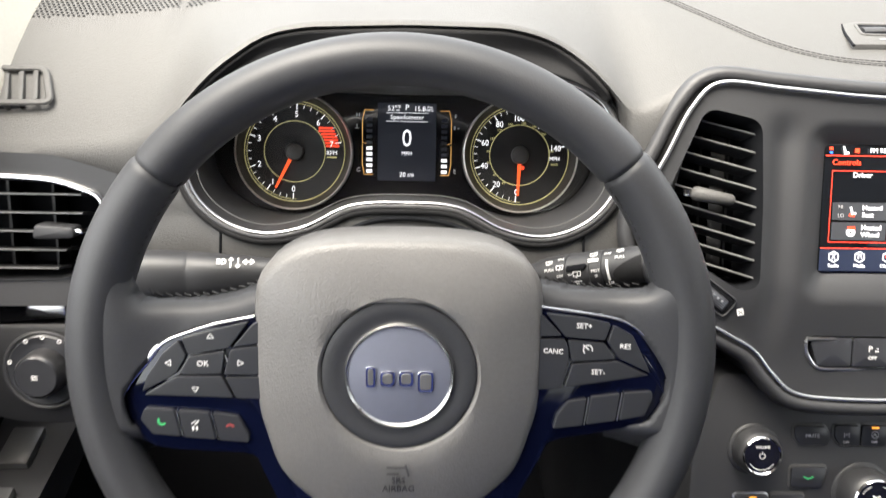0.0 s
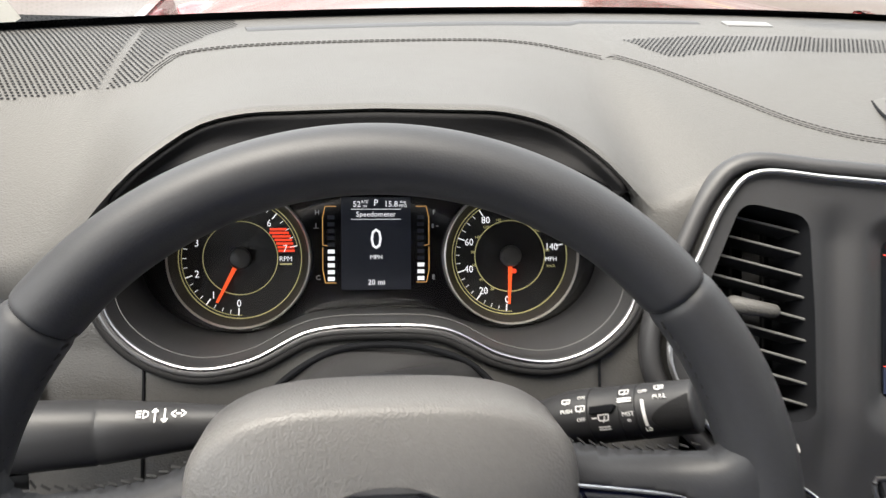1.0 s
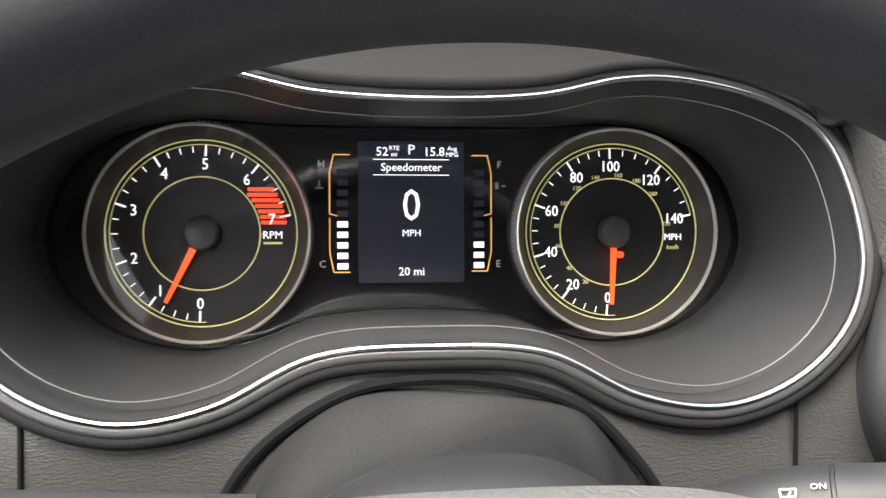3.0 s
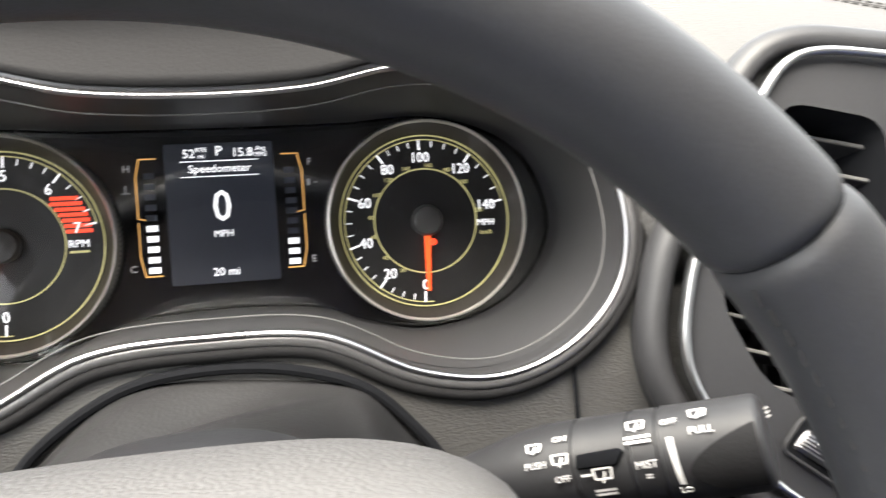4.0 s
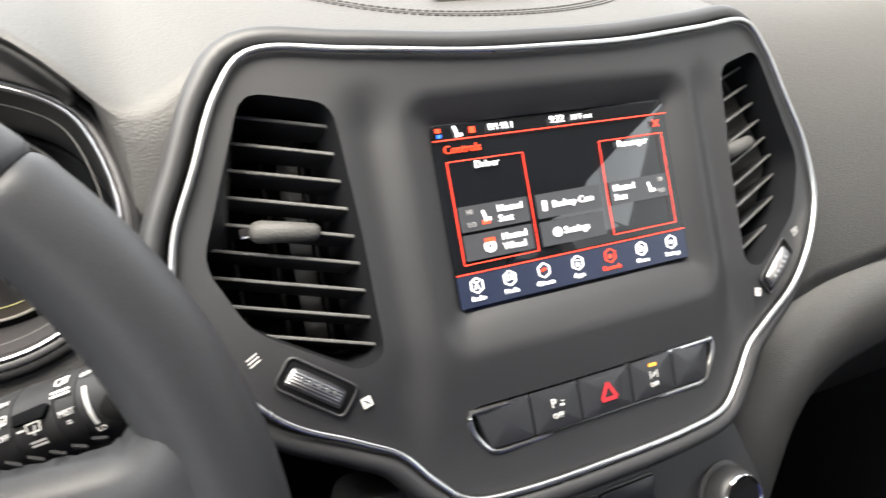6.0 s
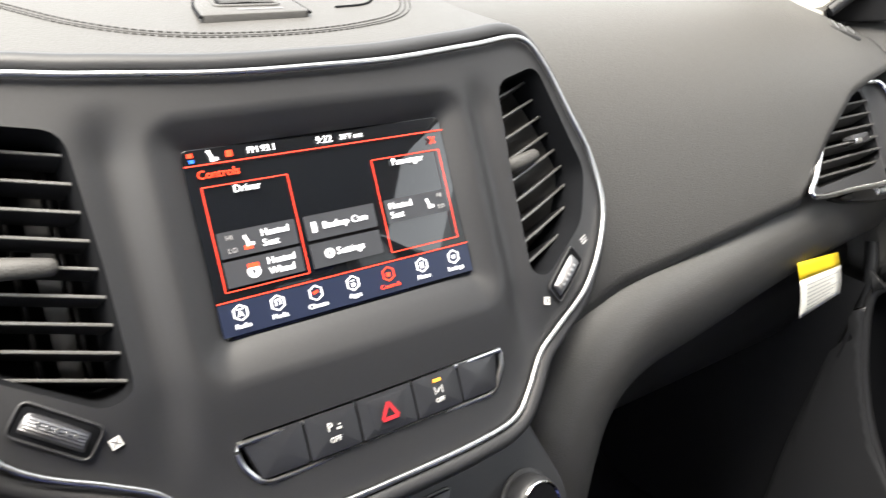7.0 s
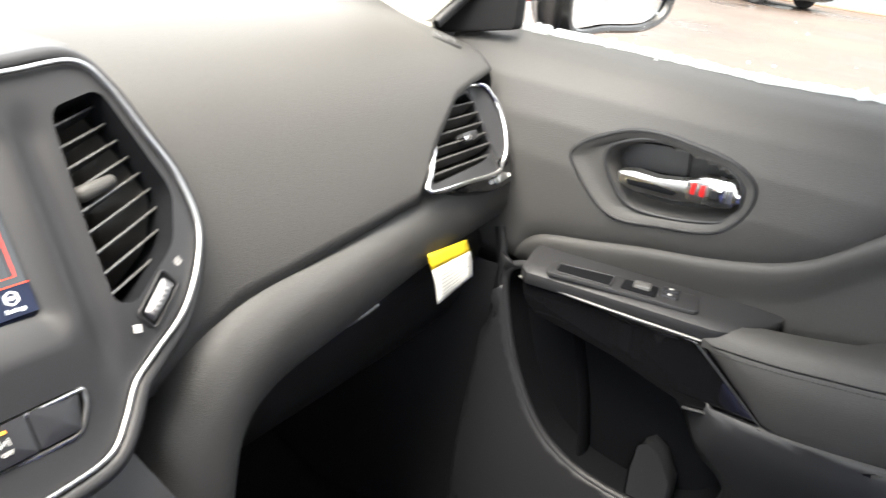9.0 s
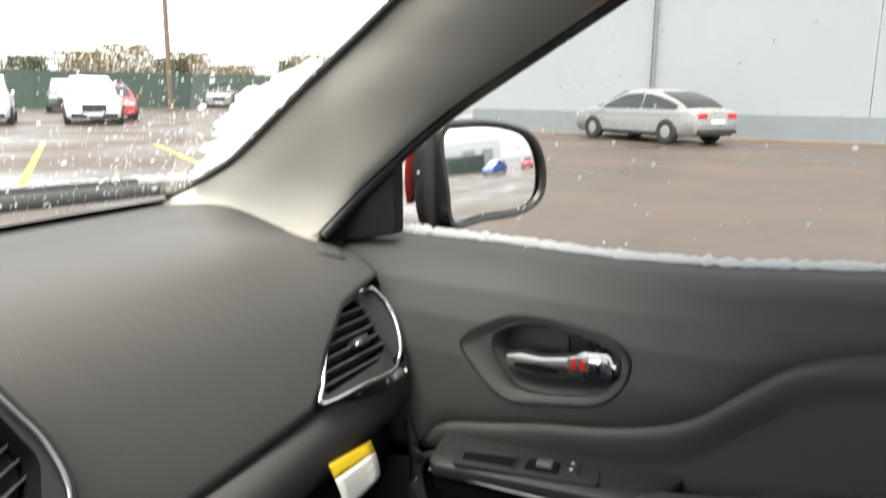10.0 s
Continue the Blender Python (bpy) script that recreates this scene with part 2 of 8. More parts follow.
def sheet(outer, holes, step, depth):
    """A face with holes: a fine grid cut to its outlines, its rim drawn onto them; depth(u, v) gives the relief."""
    o = np.array(outer)
    lo, hi = o.min(0), o.max(0)
    nu, nv = (int(math.ceil((hi[k] - lo[k]) / step)) for k in (0, 1))
    lines = [np.array(evenly(h, max(60, int(len(h) * 4)), True)) for h in (outer, *holes)]
    bm = bmesh.new()
    verts, keep = {}, set()
    for i in range(nu):
        for j in range(nv):
            c = (lo[0] + (i + 0.5) * step, lo[1] + (j + 0.5) * step)
            if inside(c, outer) and not any(inside(c, h) for h in holes):
                keep.add((i, j))
    for i, j in keep:
        for a, b in ((i, j), (i + 1, j), (i + 1, j + 1), (i, j + 1)):
            if (a, b) not in verts:
                q = np.array([lo[0] + a * step, lo[1] + b * step])
                if not all((a - s, b - t) in keep for s in (0, 1) for t in (0, 1)):
                    best = min((np.linalg.norm(l - q, axis=1).min(), k) for k, l in enumerate(lines))
                    l = lines[best[1]]
                    q = l[np.linalg.norm(l - q, axis=1).argmin()]
                verts[a, b] = bm.verts.new((q[0], q[1], depth(q[0], q[1])))
    for i, j in keep:
        bm.faces.new([verts[k] for k in ((i, j), (i + 1, j), (i + 1, j + 1), (i, j + 1))])
    bmesh.ops.dissolve_degenerate(bm, edges=bm.edges, dist=1e-6)
    return bm


def wall_of(outline, d0, d1, grow=0.0, bend=None):
    """The inner wall of a hole: the outline at d0 drawn to the outline grown by grow at d1."""
    bend = bend or (lambda u, v: 0.0)
    o2 = offset(outline, grow)
    return loft([[(q[0], q[1], d0 + bend(q[0], q[1])) for q in outline], [(q[0], q[1], d1 + bend(q[0], q[1])) for q in o2]], closed_v=True)


def letters(name, text, size, material, parent, m, align="CENTER", depth=0.0002, label="", squeeze=1.0):
    """Raised print in the built-in font, as a mesh."""
    cu = bpy.data.curves.new(name, "FONT")
    cu.body, cu.size, cu.align_x, cu.align_y, cu.extrude = text, size, align, "CENTER", depth
    cu.resolution_u = 2
    ob = bpy.data.objects.new(name, cu)
    me = bpy.data.meshes.new_from_object(ob)
    bpy.data.objects.remove(ob)
    me.name = name
    me.transform(Matrix.Diagonal((squeeze, 1, 1, 1)))
    me.materials.append(material)
    o = new(name, me)
    place(o, m, parent)
    return tagged(o, label)


def box(x0, x1, y0, y1, z0, z1, bevel=0.0, seg=2):
    bm = bmesh.new()
    bmesh.ops.create_cube(bm, size=1)
    bmesh.ops.transform(bm, matrix=Matrix.Translation(((x0 + x1) / 2, (y0 + y1) / 2, (z0 + z1) / 2)) @ Matrix.Diagonal((x1 - x0, y1 - y0, z1 - z0, 1)), verts=bm.verts)
    if bevel:
        bmesh.ops.bevel(bm, geom=bm.edges, offset=bevel, segments=seg, affect="EDGES", profile=0.6)
    return bm


def thick(ob, t, off=-1.0):
    s = ob.modifiers.new("thickness", "SOLIDIFY")
    s.thickness, s.offset = t, off
    return ob


def at(m, u, v, d=0.0, turn=0.0):
    return m @ pose(u, v, d, 0, 0, turn)


def tilted(x, y, z, lean):
    """A frame on a face that leans back: local x right, y up the face, z out towards the seat."""
    return pose(x, y, z, 90 - lean, 0, 0)


def ip(x, xs, vs):
    return float(np.interp(x, xs, vs))


# ---- the dashboard's large forms ----
LEAN = 29.8
CL = tilted(0, 0.692, 1.0705, LEAN)          # gauge faces
ST = tilted(0.395, 0.5315, 1.061, LEAN)      # centre stack, at the foot of its screen
WH = tilted(-0.0005, 0.4062, 1.0819, 23.6)     # steering wheel
bow = lambda u, v: -0.477 * u * u            # the stack's face falls back to its sides


def ws_y(x):
    return 1.0 - 0.125 * ((x - 0.395) / 0.70) ** 2 if x < 0.80 else ip(x, [0.80, 1.07, 1.25], [0.958, 0.977, 0.985])


# upper pad, from the windscreen to its front lip
LX = [-0.42, -0.33, -0.26, -0.21, -0.185, -0.165, -0.15, -0.13, -0.11, -0.08, 0, 0.08, 0.11, 0.13, 0.15, 0.165, 0.178, 0.195, 0.215, 0.26, 0.32, 0.395, 0.47, 0.53, 0.555, 0.575, 0.60, 0.62]
LY = [0.595, 0.595, 0.594, 0.592, 0.594, 0.603, 0.613, 0.631, 0.643, 0.644, 0.646, 0.644, 0.643, 0.640, 0.619, 0.609, 0.604, 0.606, 0.612, 0.611, 0.604, 0.602, 0.604, 0.611, 0.623, 0.645, 0.668, 0.690]
LZ = [1.106, 1.116, 1.121, 1.128, 1.140, 1.159, 1.176, 1.187, 1.198, 1.205, 1.208, 1.208, 1.201, 1.191, 1.181, 1.165, 1.154, 1.162, 1.176, 1.182, 1.183, 1.183, 1.183, 1.182, 1.181, 1.180, 1.179, 1.181]


def lip_at(x, table):
    """The lip's eased line."""
    return sum(ip(x + 0.005 * k, LX, table) for k in range(-2, 3)) / 5


def pad_z(x, y):
    """Height of the upper pad at a place."""
    ly, lz, wy = lip_at(x, LY), lip_at(x, LZ), ws_y(x)
    f = max(0.0, min(1.0, (y - ly) / (wy - ly)))
    g = 1 - (1 - f) ** ip(x, [-0.22, -0.1], [1.8, 2.6])
    return lz + (1.190 - lz) * g + 0.012 * math.sin(math.pi * f) * (0.4 if abs(x) < 0.2 else 0.7)


rows = []
for x in np.linspace(-0.42, 0.61, 110):
    ly, lz, wy = lip_at(x, LY), lip_at(x, LZ), ws_y(x)
    tuck = [(ly + 0.030, lz - 0.010), (ly + 0.018, lz - 0.009), (ly + 0.009, lz - 0.007), (ly + 0.003, lz - 0.0045), (ly + 0.0003, lz - 0.002)]
    foot = (0.584, 1.092) if x > 0 else (0.583, 1.090)
    roll = [(foot[0] + (ly - foot[0]) * g - 0.004 * math.sin(math.pi * g), foot[1] + (lz - foot[1]) * g) for g in (0, 0.25, 0.5, 0.75, 0.93)]
    k = max(0.0, min(1.0, (abs(x) - 0.166) / 0.012)) * max(0.0, min(1.0, (0.235 - x) / 0.02 if x > 0 else (x + 0.36) / 0.16))
    r = [(x, a[0] * (1 - k) + b[0] * k, a[1] * (1 - k) + b[1] * k) for a, b in zip(tuck, roll)]
    for f in np.linspace(0, 1, 26) ** 1.25:
        y = ly + 0.004 + (wy - ly - 0.004) * f
        r.append((x, y, pad_z(x, y)))
    rows.append(r)
dash_pad = part("dashboard_pad", loft(rows), PAD, None, "dark grey soft-touch dashboard top under the windscreen", category="dashboard", kind="structure")
thick(dash_pad, 0.004)


# passenger side: one large rolled panel down to a crease
def crease_z(x):
    return ip(x, [0.545, 0.58, 0.60, 0.65, 0.75, 0.90, 1.10], [0.950, 0.950, 0.975, 0.992, 1.000, 1.012, 1.02])


PROF = [(0.0, 1.19), (0.72, 1.191), (0.665, 1.180), (0.628, 1.152), (0.602, 1.118), (0.583, 1.08), (0.566, 1.04), (0.555, 1.01), (0.548, 0.985), (0.545, 0.95)]
rows = []
for x in np.linspace(0.545, 1.118, 64):
    pr = [(ws_y(x), 1.190), (0.5 * (ws_y(x) + 0.72), 1.196)] + [(y, z - 0.025 * max(0, (x - 0.9) / 0.2) ** 2 * (1 if z > 1.16 else 0.4 if z > 1.14 else 0.0)) for y, z in PROF[1:]]
    c = spline(pr, 70)
    end = crease_z(x) if x < 0.912 else ip(x, [0.912, 0.96, 1.02, 1.06, 1.118], [1.016, 1.062, 1.102, 1.112, 1.122])
    c = [q for q in c if q[1] > end] + [np.array([np.interp(end, [q[1] for q in c[::-1]], [q[0] for q in c[::-1]]), end])]
    rows.append([(x, *q) for q in evenly(c, 44)])
passenger_pad = part("passenger_dashboard_pad", loft(rows), PAD, None, "broad smooth dark grey passenger dashboard panel with rolled edge", category="dashboard", kind="structure")
thick(passenger_pad, 0.006)

# lower roll that runs from the stack's flank to the door
beam_path = spline([(0.535, 0.515, 0.60), (0.548, 0.515, 0.74), (0.558, 0.522, 0.84), (0.592, 0.540, 0.912), (0.66, 0.556, 0.944), (0.78, 0.568, 0.953), (0.92, 0.582, 0.962), (1.03, 0.590, 0.968), (1.14, 0.596, 0.972)], 60)
rows = []
for i, c in enumerate(beam_path):
    a, b = beam_path[max(0, i - 1)], beam_path[min(59, i + 1)]
    t = Vector(b - a).normalized()
    out = Vector((0, -1, 0))
    w = t.cross(out).normalized()
    out = w.cross(t).normalized()
    rows.append([Vector(c) + w * (math.copysign(abs(math.cos(g)) ** 0.8, math.cos(g))) * 0.048 + out * math.sin(g) * 0.036 for g in np.linspace(0, 2 * math.pi, 24, endpoint=False)])
part("lower_dashboard_roll", loft(rows, closed_v=True, caps=True), LEATHER, None, "grained dark leather roll curving along the lower dashboard", category="dashboard trim", kind="structure")

# glovebox lid and the dark footwell behind
rows = []
for x in np.linspace(0.60, 1.10, 12):
    rows.append([(x, *q) for q in spline([(0.60, 0.935), (0.575, 0.905), (0.585, 0.86), (0.615, 0.78), (0.68, 0.70), (0.75, 0.66)], 14)])
glove = thing("glovebox", "dark plastic glovebox under the passenger dashboard", "glovebox")
thick(part("lid", loft(rows), DARK, glove), 0.01)
part("latch", sweep(spline([(0.80, 0.570, 0.895), (0.84, 0.572, 0.893), (0.87, 0.572, 0.897)], 8), 0.004, 0.003), GREY_SATIN, glove, "small grey latch")

# driver's face round the instruments
ring_pts = [(0.0, -0.041), (0.042, -0.044), (0.078, -0.061), (0.112, -0.066), (0.143, -0.055), (0.164, -0.032), (0.168, 0.0), (0.158, 0.035), (0.135, 0.051), (0.102, 0.059), (0.075, 0.059), (0.042, 0.052)]
ring_pts = ring_pts + [(0.0, 0.050)] + [(-u, v) for u, v in ring_pts[:0:-1]]
RING = evenly(spline(ring_pts, 240, True), 160, True)
ring_d = lambda u, v: 0.108 - 0.16 * max(0.0, v + 0.01) - 0.25 * max(0, abs(u) - 0.12) ** 2
dp_out = rounded([(-0.215, -0.20), (0.20, -0.20), (0.202, 0.02), (0.200, 0.034), (0.174, 0.034), (0.150, 0.044), (-0.150, 0.044), (-0.172, 0.020), (-0.215, 0.0)], 0.006)
joint_u = lambda v: 0.143 + 0.05 * max(0, -v - 0.07)
panel = sheet(dp_out, [offset(RING, 0.004)], 0.006, lambda u, v: ring_d(u, max(v, -0.06)) - 0.004 + 0.10 * min(0.0, v + 0.07) - (0.0022 if abs(u) > joint_u(v) + 0.001 and v < -0.045 else 0))
part("driver_panel", panel, LEATHER, None, "grained dark leather panel round the instrument cluster", m=CL, category="dashboard trim", kind="structure")

for side in (-1, 1):
    line = [(side * joint_u(v), v, ring_d(joint_u(v), max(v, -0.06)) - 0.0036 + 0.10 * min(0.0, v + 0.07)) for v in np.linspace(-0.058, -0.16, 24)]
    part("panel_joint", sweep(line, 0.0010, 0.0008, seg=6), SHADE, None, "dark joint in the leather panel", m=CL, category="panel joint", kind="structure")

# dark cowl between the chrome ring and the pad's lip
rows = []
for i in range(61):
    u = -0.174 + 0.348 * i / 60
    lip = Vector((u, lip_at(u, LY) + 0.003, lip_at(u, LZ) - 0.005))
    near = min((q for q in RING if q[1] > -0.03), key=lambda q: abs(q[0] - u * 0.9) - 0.3 * q[1])
    o = CL @ Vector((near[0], near[1] + 0.003, ring_d(*near)))
    lip = o + (lip - o) * min(1.0, (0.1745 - abs(u)) / 0.014)
    mid = (lip + o) / 2 + Vector((0, 0.006, 0))
    rows.append([tuple(q) for q in spline([o, mid, lip], 9)])
thick(part("instrument_cowl", loft(rows), COWL, None, "black cowl over the instrument cluster", category="cowl", kind="structure"), 0.003)

# ---- cabin shell, doors, glass (rough) ----
W_SLOPE = 0.61
ws = lambda x, y: 1.192 + W_SLOPE * (ws_y(x) - y)
rows = [[(x, y, ws(x, y)) for y in np.linspace(ws_y(x) + 0.06, 0.34, 16)] for x in np.linspace(-0.43, 1.24, 40)]
windscreen = part("window_1", loft(rows), GLASS, None, "raked windscreen with water drops and wet snow", category="windscreen", kind="structure")


# ---- cabin shell ----
shell = thing("car_shell", "dark cabin shell of a parked car with pale headliner", "car body", kind="structure")
part("roof_lining", box(-0.45, 1.25, -1.4, 0.36, 1.60, 1.62), HEADLINER, shell)
# Floor and walls are shade black: the footwell's darkness is in their colour.
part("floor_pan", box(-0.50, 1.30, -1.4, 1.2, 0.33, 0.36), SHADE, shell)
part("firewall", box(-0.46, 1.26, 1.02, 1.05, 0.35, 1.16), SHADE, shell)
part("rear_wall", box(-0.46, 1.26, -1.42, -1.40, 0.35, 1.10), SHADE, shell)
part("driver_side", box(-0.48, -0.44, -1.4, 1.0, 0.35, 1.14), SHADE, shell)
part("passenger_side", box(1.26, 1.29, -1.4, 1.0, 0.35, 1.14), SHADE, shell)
for x in (-0.46, 1.20):
    part("centre_pillar", box(x, x + 0.05, -0.74, -0.62, 1.13, 1.60), HEADLINER, shell)
    part("rear_pillar", box(x, x + 0.05, -1.40, -1.05, 1.13, 1.60), HEADLINER, shell)
for name, label, panes, surf in (("window_3", "unseen rear door windows, tinted to dim light from behind", ((-0.445, -1.05, -0.445, -0.74), (1.235, -1.05, 1.235, -0.74)), REAR_DIM), ("window_4", "unseen tailgate window, tinted to dim light from behind", ((-0.41, -1.41, 1.20, -1.41),), REAR_DIM), ("window_5", "clear driver door window", ((-0.445, -0.62, -0.445, 0.40),), GLASS)):
    w = thing(name, label, "window", kind="structure")
    for x0, y0, x1, y1 in panes:
        part("pane", loft([[(x0, y0, z), (x1, y1, z)] for z in (1.10, 1.60)]), surf, w)
# Unseen seats, added to block light from behind and tint reflections blue.
SEATCLOTH = mat("blue_reflection_cloth", (0.022, 0.034, 0.16), 0.85, grain=0.5, scale=900, vary=0.15)
for x, label in ((0.0, "unseen driver seat with headrest, blue for reflections"), (0.79, "unseen passenger seat with headrest, blue for reflections")):
    seat = thing("car_seat", label, "car seat", group="front seats")
    part("cushion", box(x - 0.25, x + 0.25, -0.46, 0.02, 0.56, 0.70, 0.05, 3), SEATCLOTH, seat)
    part("backrest", box(-0.25, 0.25, -0.07, 0.07, 0.0, 0.66, 0.06, 3), SEATCLOTH, seat, m=pose(x, -0.44, 0.66, 12, 0, 0))
    part("headrest", box(-0.14, 0.14, -0.05, 0.05, 0.0, 0.20, 0.04, 3), SEATCLOTH, seat, m=pose(x, -0.60, 1.36, 8, 0, 0))
    part("seat_base", box(x - 0.22, x + 0.22, -0.44, -0.02, 0.36, 0.57, 0.02), DARK, seat)
rows = [[(-0.43 - 0.02 * f, *(np.array((0.86, 1.19)) * (1 - s) + np.array((0.30, 1.56)) * s + np.array((-0.05 * f, -0.02 * f)))) for s in np.linspace(0, 1, 12)] for f in (-1.2, -0.5, 0.4, 1.2)]
thick(part("left_pillar", loft(rows), HEADLINER, shell), 0.01)
part("left_pillar_foot", loft([[(-0.318 - 0.11 * f, y, pad_z(-0.318, y) - 0.004 + 0.19 * f) for f in np.linspace(0, 1, 8)] for y in np.linspace(0.52, 0.93, 12)]), HEADLINER, shell)
nose = thing("car_nose", "dark red front body of the car under its bonnet", "car body", kind="structure")
NOSE = mat("red_side_paint", (0.16, 0.010, 0.012), 0.15, coat=0.7, vary=0.05)
for x0, x1 in ((-0.47, -0.43), (1.22, 1.26)):
    part("fender", box(x0, x1, 1.02, 2.06, 0.30, 0.98, 0.03), NOSE, nose)
part("front_end", box(-0.43, 1.22, 1.96, 2.08, 0.30, 0.96, 0.04), NOSE, nose)
part("roof_skin", box(-0.47, 1.25, -1.44, 0.36, 1.622, 1.66, 0.018, 3), NOSE, nose)
for x0, x1 in ((-0.50, -0.482), (1.292, 1.31)):
    for y0, y1 in ((-1.42, -0.46), (-0.45, 1.0)):
        part("door_skin", box(x0, x1, y0, y1, 0.30, 1.10, 0.008, 2), NOSE, nose)
part("tailgate", box(-0.46, 1.26, -1.46, -1.425, 0.36, 1.10, 0.015, 2), NOSE, nose)
for x in (-0.40, 1.19):
    for y in (1.52, -0.98):
        wheel_part = part("road_wheel", turned([(0.16, -0.11), (0.31, -0.11), (0.345, -0.08), (0.345, 0.08), (0.31, 0.11), (0.16, 0.10)], 36), SHADE, nose, "black tyre", m=pose(x, y, 0.345, 0, 90, 0))
        part("wheel_disc", turned([(0.22, -0.10), (0.22, 0.10), (0.05, 0.11), (0, 0.11)], 28), SATIN, wheel_part, "silver wheel disc", m=pose(x, y, 0.345, 0, 90 if x > 0 else -90, 0))


# ---- steering wheel ----
def icon_ring(r0, r1, d=0.0003, seg=24):
    return loft([[(r * math.cos(2 * math.pi * j / seg), r * math.sin(2 * math.pi * j / seg), z) for j in range(seg)] for r, z in ((r0, 0), (r0, d), (r1, d), (r1, 0))], closed_v=True)


def arc_strip(r, w, a0, a1, d=0.0003, seg=24, r_end=None):
    """A thin raised arc between two angles in degrees."""
    bm = bmesh.new()
    prev = None
    for i in range(seg + 1):
        a = radians(a0 + (a1 - a0) * i / seg)
        q = r if r_end is None else r + (r_end - r) * i / seg
        v = [bm.verts.new(((q + s * w / 2) * math.cos(a), (q + s * w / 2) * math.sin(a), d)) for s in (-1, 1)]
        if prev:
            bm.faces.new((prev[0], prev[1], v[1], v[0]))
        prev = v
    return bm


def strips(segs, d=0.0003):
    """Thin flat bars from ((x, y), (x, y), width) rows, as one print."""
    bm = bmesh.new()
    for a, b, w in segs:
        a, b = np.array(a, float), np.array(b, float)
        t = (b - a) / np.linalg.norm(b - a)
        n = np.array([-t[1], t[0]]) * w / 2
        bm.faces.new([bm.verts.new((*q, d)) for q in (a - n, b - n, b + n, a + n)])
    return bm


wheel = thing("steering_wheel", "black leather-wrapped steering wheel with glossy button spokes", "steering wheel")
R0, RA, RB = 0.1768, 0.0151, 0.0182
RM = tilted(-0.0026, 0.4058, 1.0835, 27.2)   # the rim leans a little more than the hub
SEAMS = (42.1, 140.9)


def rim(a0, a1, n, ease=True):
    rows = []
    for i in range(n):
        t = radians(a0 + (a1 - a0) * i / (n - 1))
        k = min(i, n - 1 - i)
        g = 1.0 if not ease else (0.90, 0.965, 0.99, 1.0)[min(k, 3)]
        grip = 1 + 0.10 * math.exp(-((math.degrees(abs(math.remainder(t - math.pi / 2, 2 * math.pi))) - 72) / 22) ** 2)
        rows.append([((R0 + RA * grip * g * math.cos(p)) * math.cos(t), (R0 + RA * grip * g * math.cos(p)) * math.sin(t), RB * grip * g * math.sin(p)) for p in np.linspace(0, 2 * math.pi, 28, endpoint=False)])
    return loft(rows, closed_v=True, caps=True)


part("rim_top", rim(SEAMS[0], SEAMS[1], 220), WHEEL_LEATHER, wheel, "smooth black leather upper rim", m=RM)
part("rim_grip", rim(SEAMS[1] - 359.9, SEAMS[0] - 0.1, 480), WHEEL_LEATHER, wheel, m=RM)


def stitch_line(path, pitch=0.0048, size=0.0007, slant=0.5, up=(0, 0, 1)):
    """Single stitches along a 3D path, joined."""
    bm = bmesh.new()
    p = [Vector(q) for q in path]
    length = sum((b - a).length for a, b in zip(p, p[1:]))
    pts = [Vector(q) for q in evenly([tuple(q) for q in p], max(3, int(length / pitch)))]
    for a, b in zip(pts, pts[1:]):
        t = (b - a).normalized()
        s = t.cross(Vector(up)).normalized()
        w = s.cross(t)
        c0, c1 = a + t * pitch * 0.08 - s * size * slant, a + t * pitch * 0.82 + s * size * slant
        ring = [[c + s * math.cos(q) * size + w * math.sin(q) * size for q in (0, 1.57, 3.14, 4.71)] for c in (c0, c1)]
        v = [[bm.verts.new(q) for q in r] for r in ring]
        for j in range(4):
            bm.faces.new((v[0][j], v[0][(j + 1) % 4], v[1][(j + 1) % 4], v[1][j]))
        bm.faces.new(v[0])
        bm.faces.new(v[1])
    return bm


rin = R0 - RA * 1.0
for a in SEAMS:
    rows = [[((R0 + RA * 0.93 * math.cos(p)) * math.cos(radians(a + d)), (R0 + RA * 0.93 * math.cos(p)) * math.sin(radians(a + d)), RB * 0.93 * math.sin(p)) for p in np.linspace(0, 2 * math.pi, 28, endpoint=False)] for d in (-0.7, -0.3, 0.3, 0.7)]
    part("rim_seam", loft(rows, closed_v=True, caps=True), SHADE, wheel, "dark seam in the rim's leather", m=RM)
for a0, a1 in ((41, -12), (139, 192), (-35, -60), (215, 240)):
    path = [(rin * math.cos(radians(t)), rin * math.sin(radians(t)), 0.006) for t in np.linspace(a0, a1, 40)]
    part("rim_stitching", stitch_line(path, 0.0050, 0.0005, 0.9), THREAD, wheel, m=RM)

# hub pad, crowned, with its round centre
half = [(0.0, 0.0785), (0.043, 0.0765), (0.069, 0.0675), (0.0825, 0.051), (0.0850, 0.015), (0.0845, -0.02), (0.0805, -0.040), (0.0715, -0.066), (0.055, -0.084), (0.036, -0.098), (0.0, -0.104)]
PADO = evenly(spline(half + [(-u, v) for u, v in half[-2:0:-1]], 200, True), 96, True)


def pad_dome(s):
    return 0.0150 * (1 - s ** 3.0) - 0.006 * max(0.0, (s - 0.95) / 0.05) ** 2


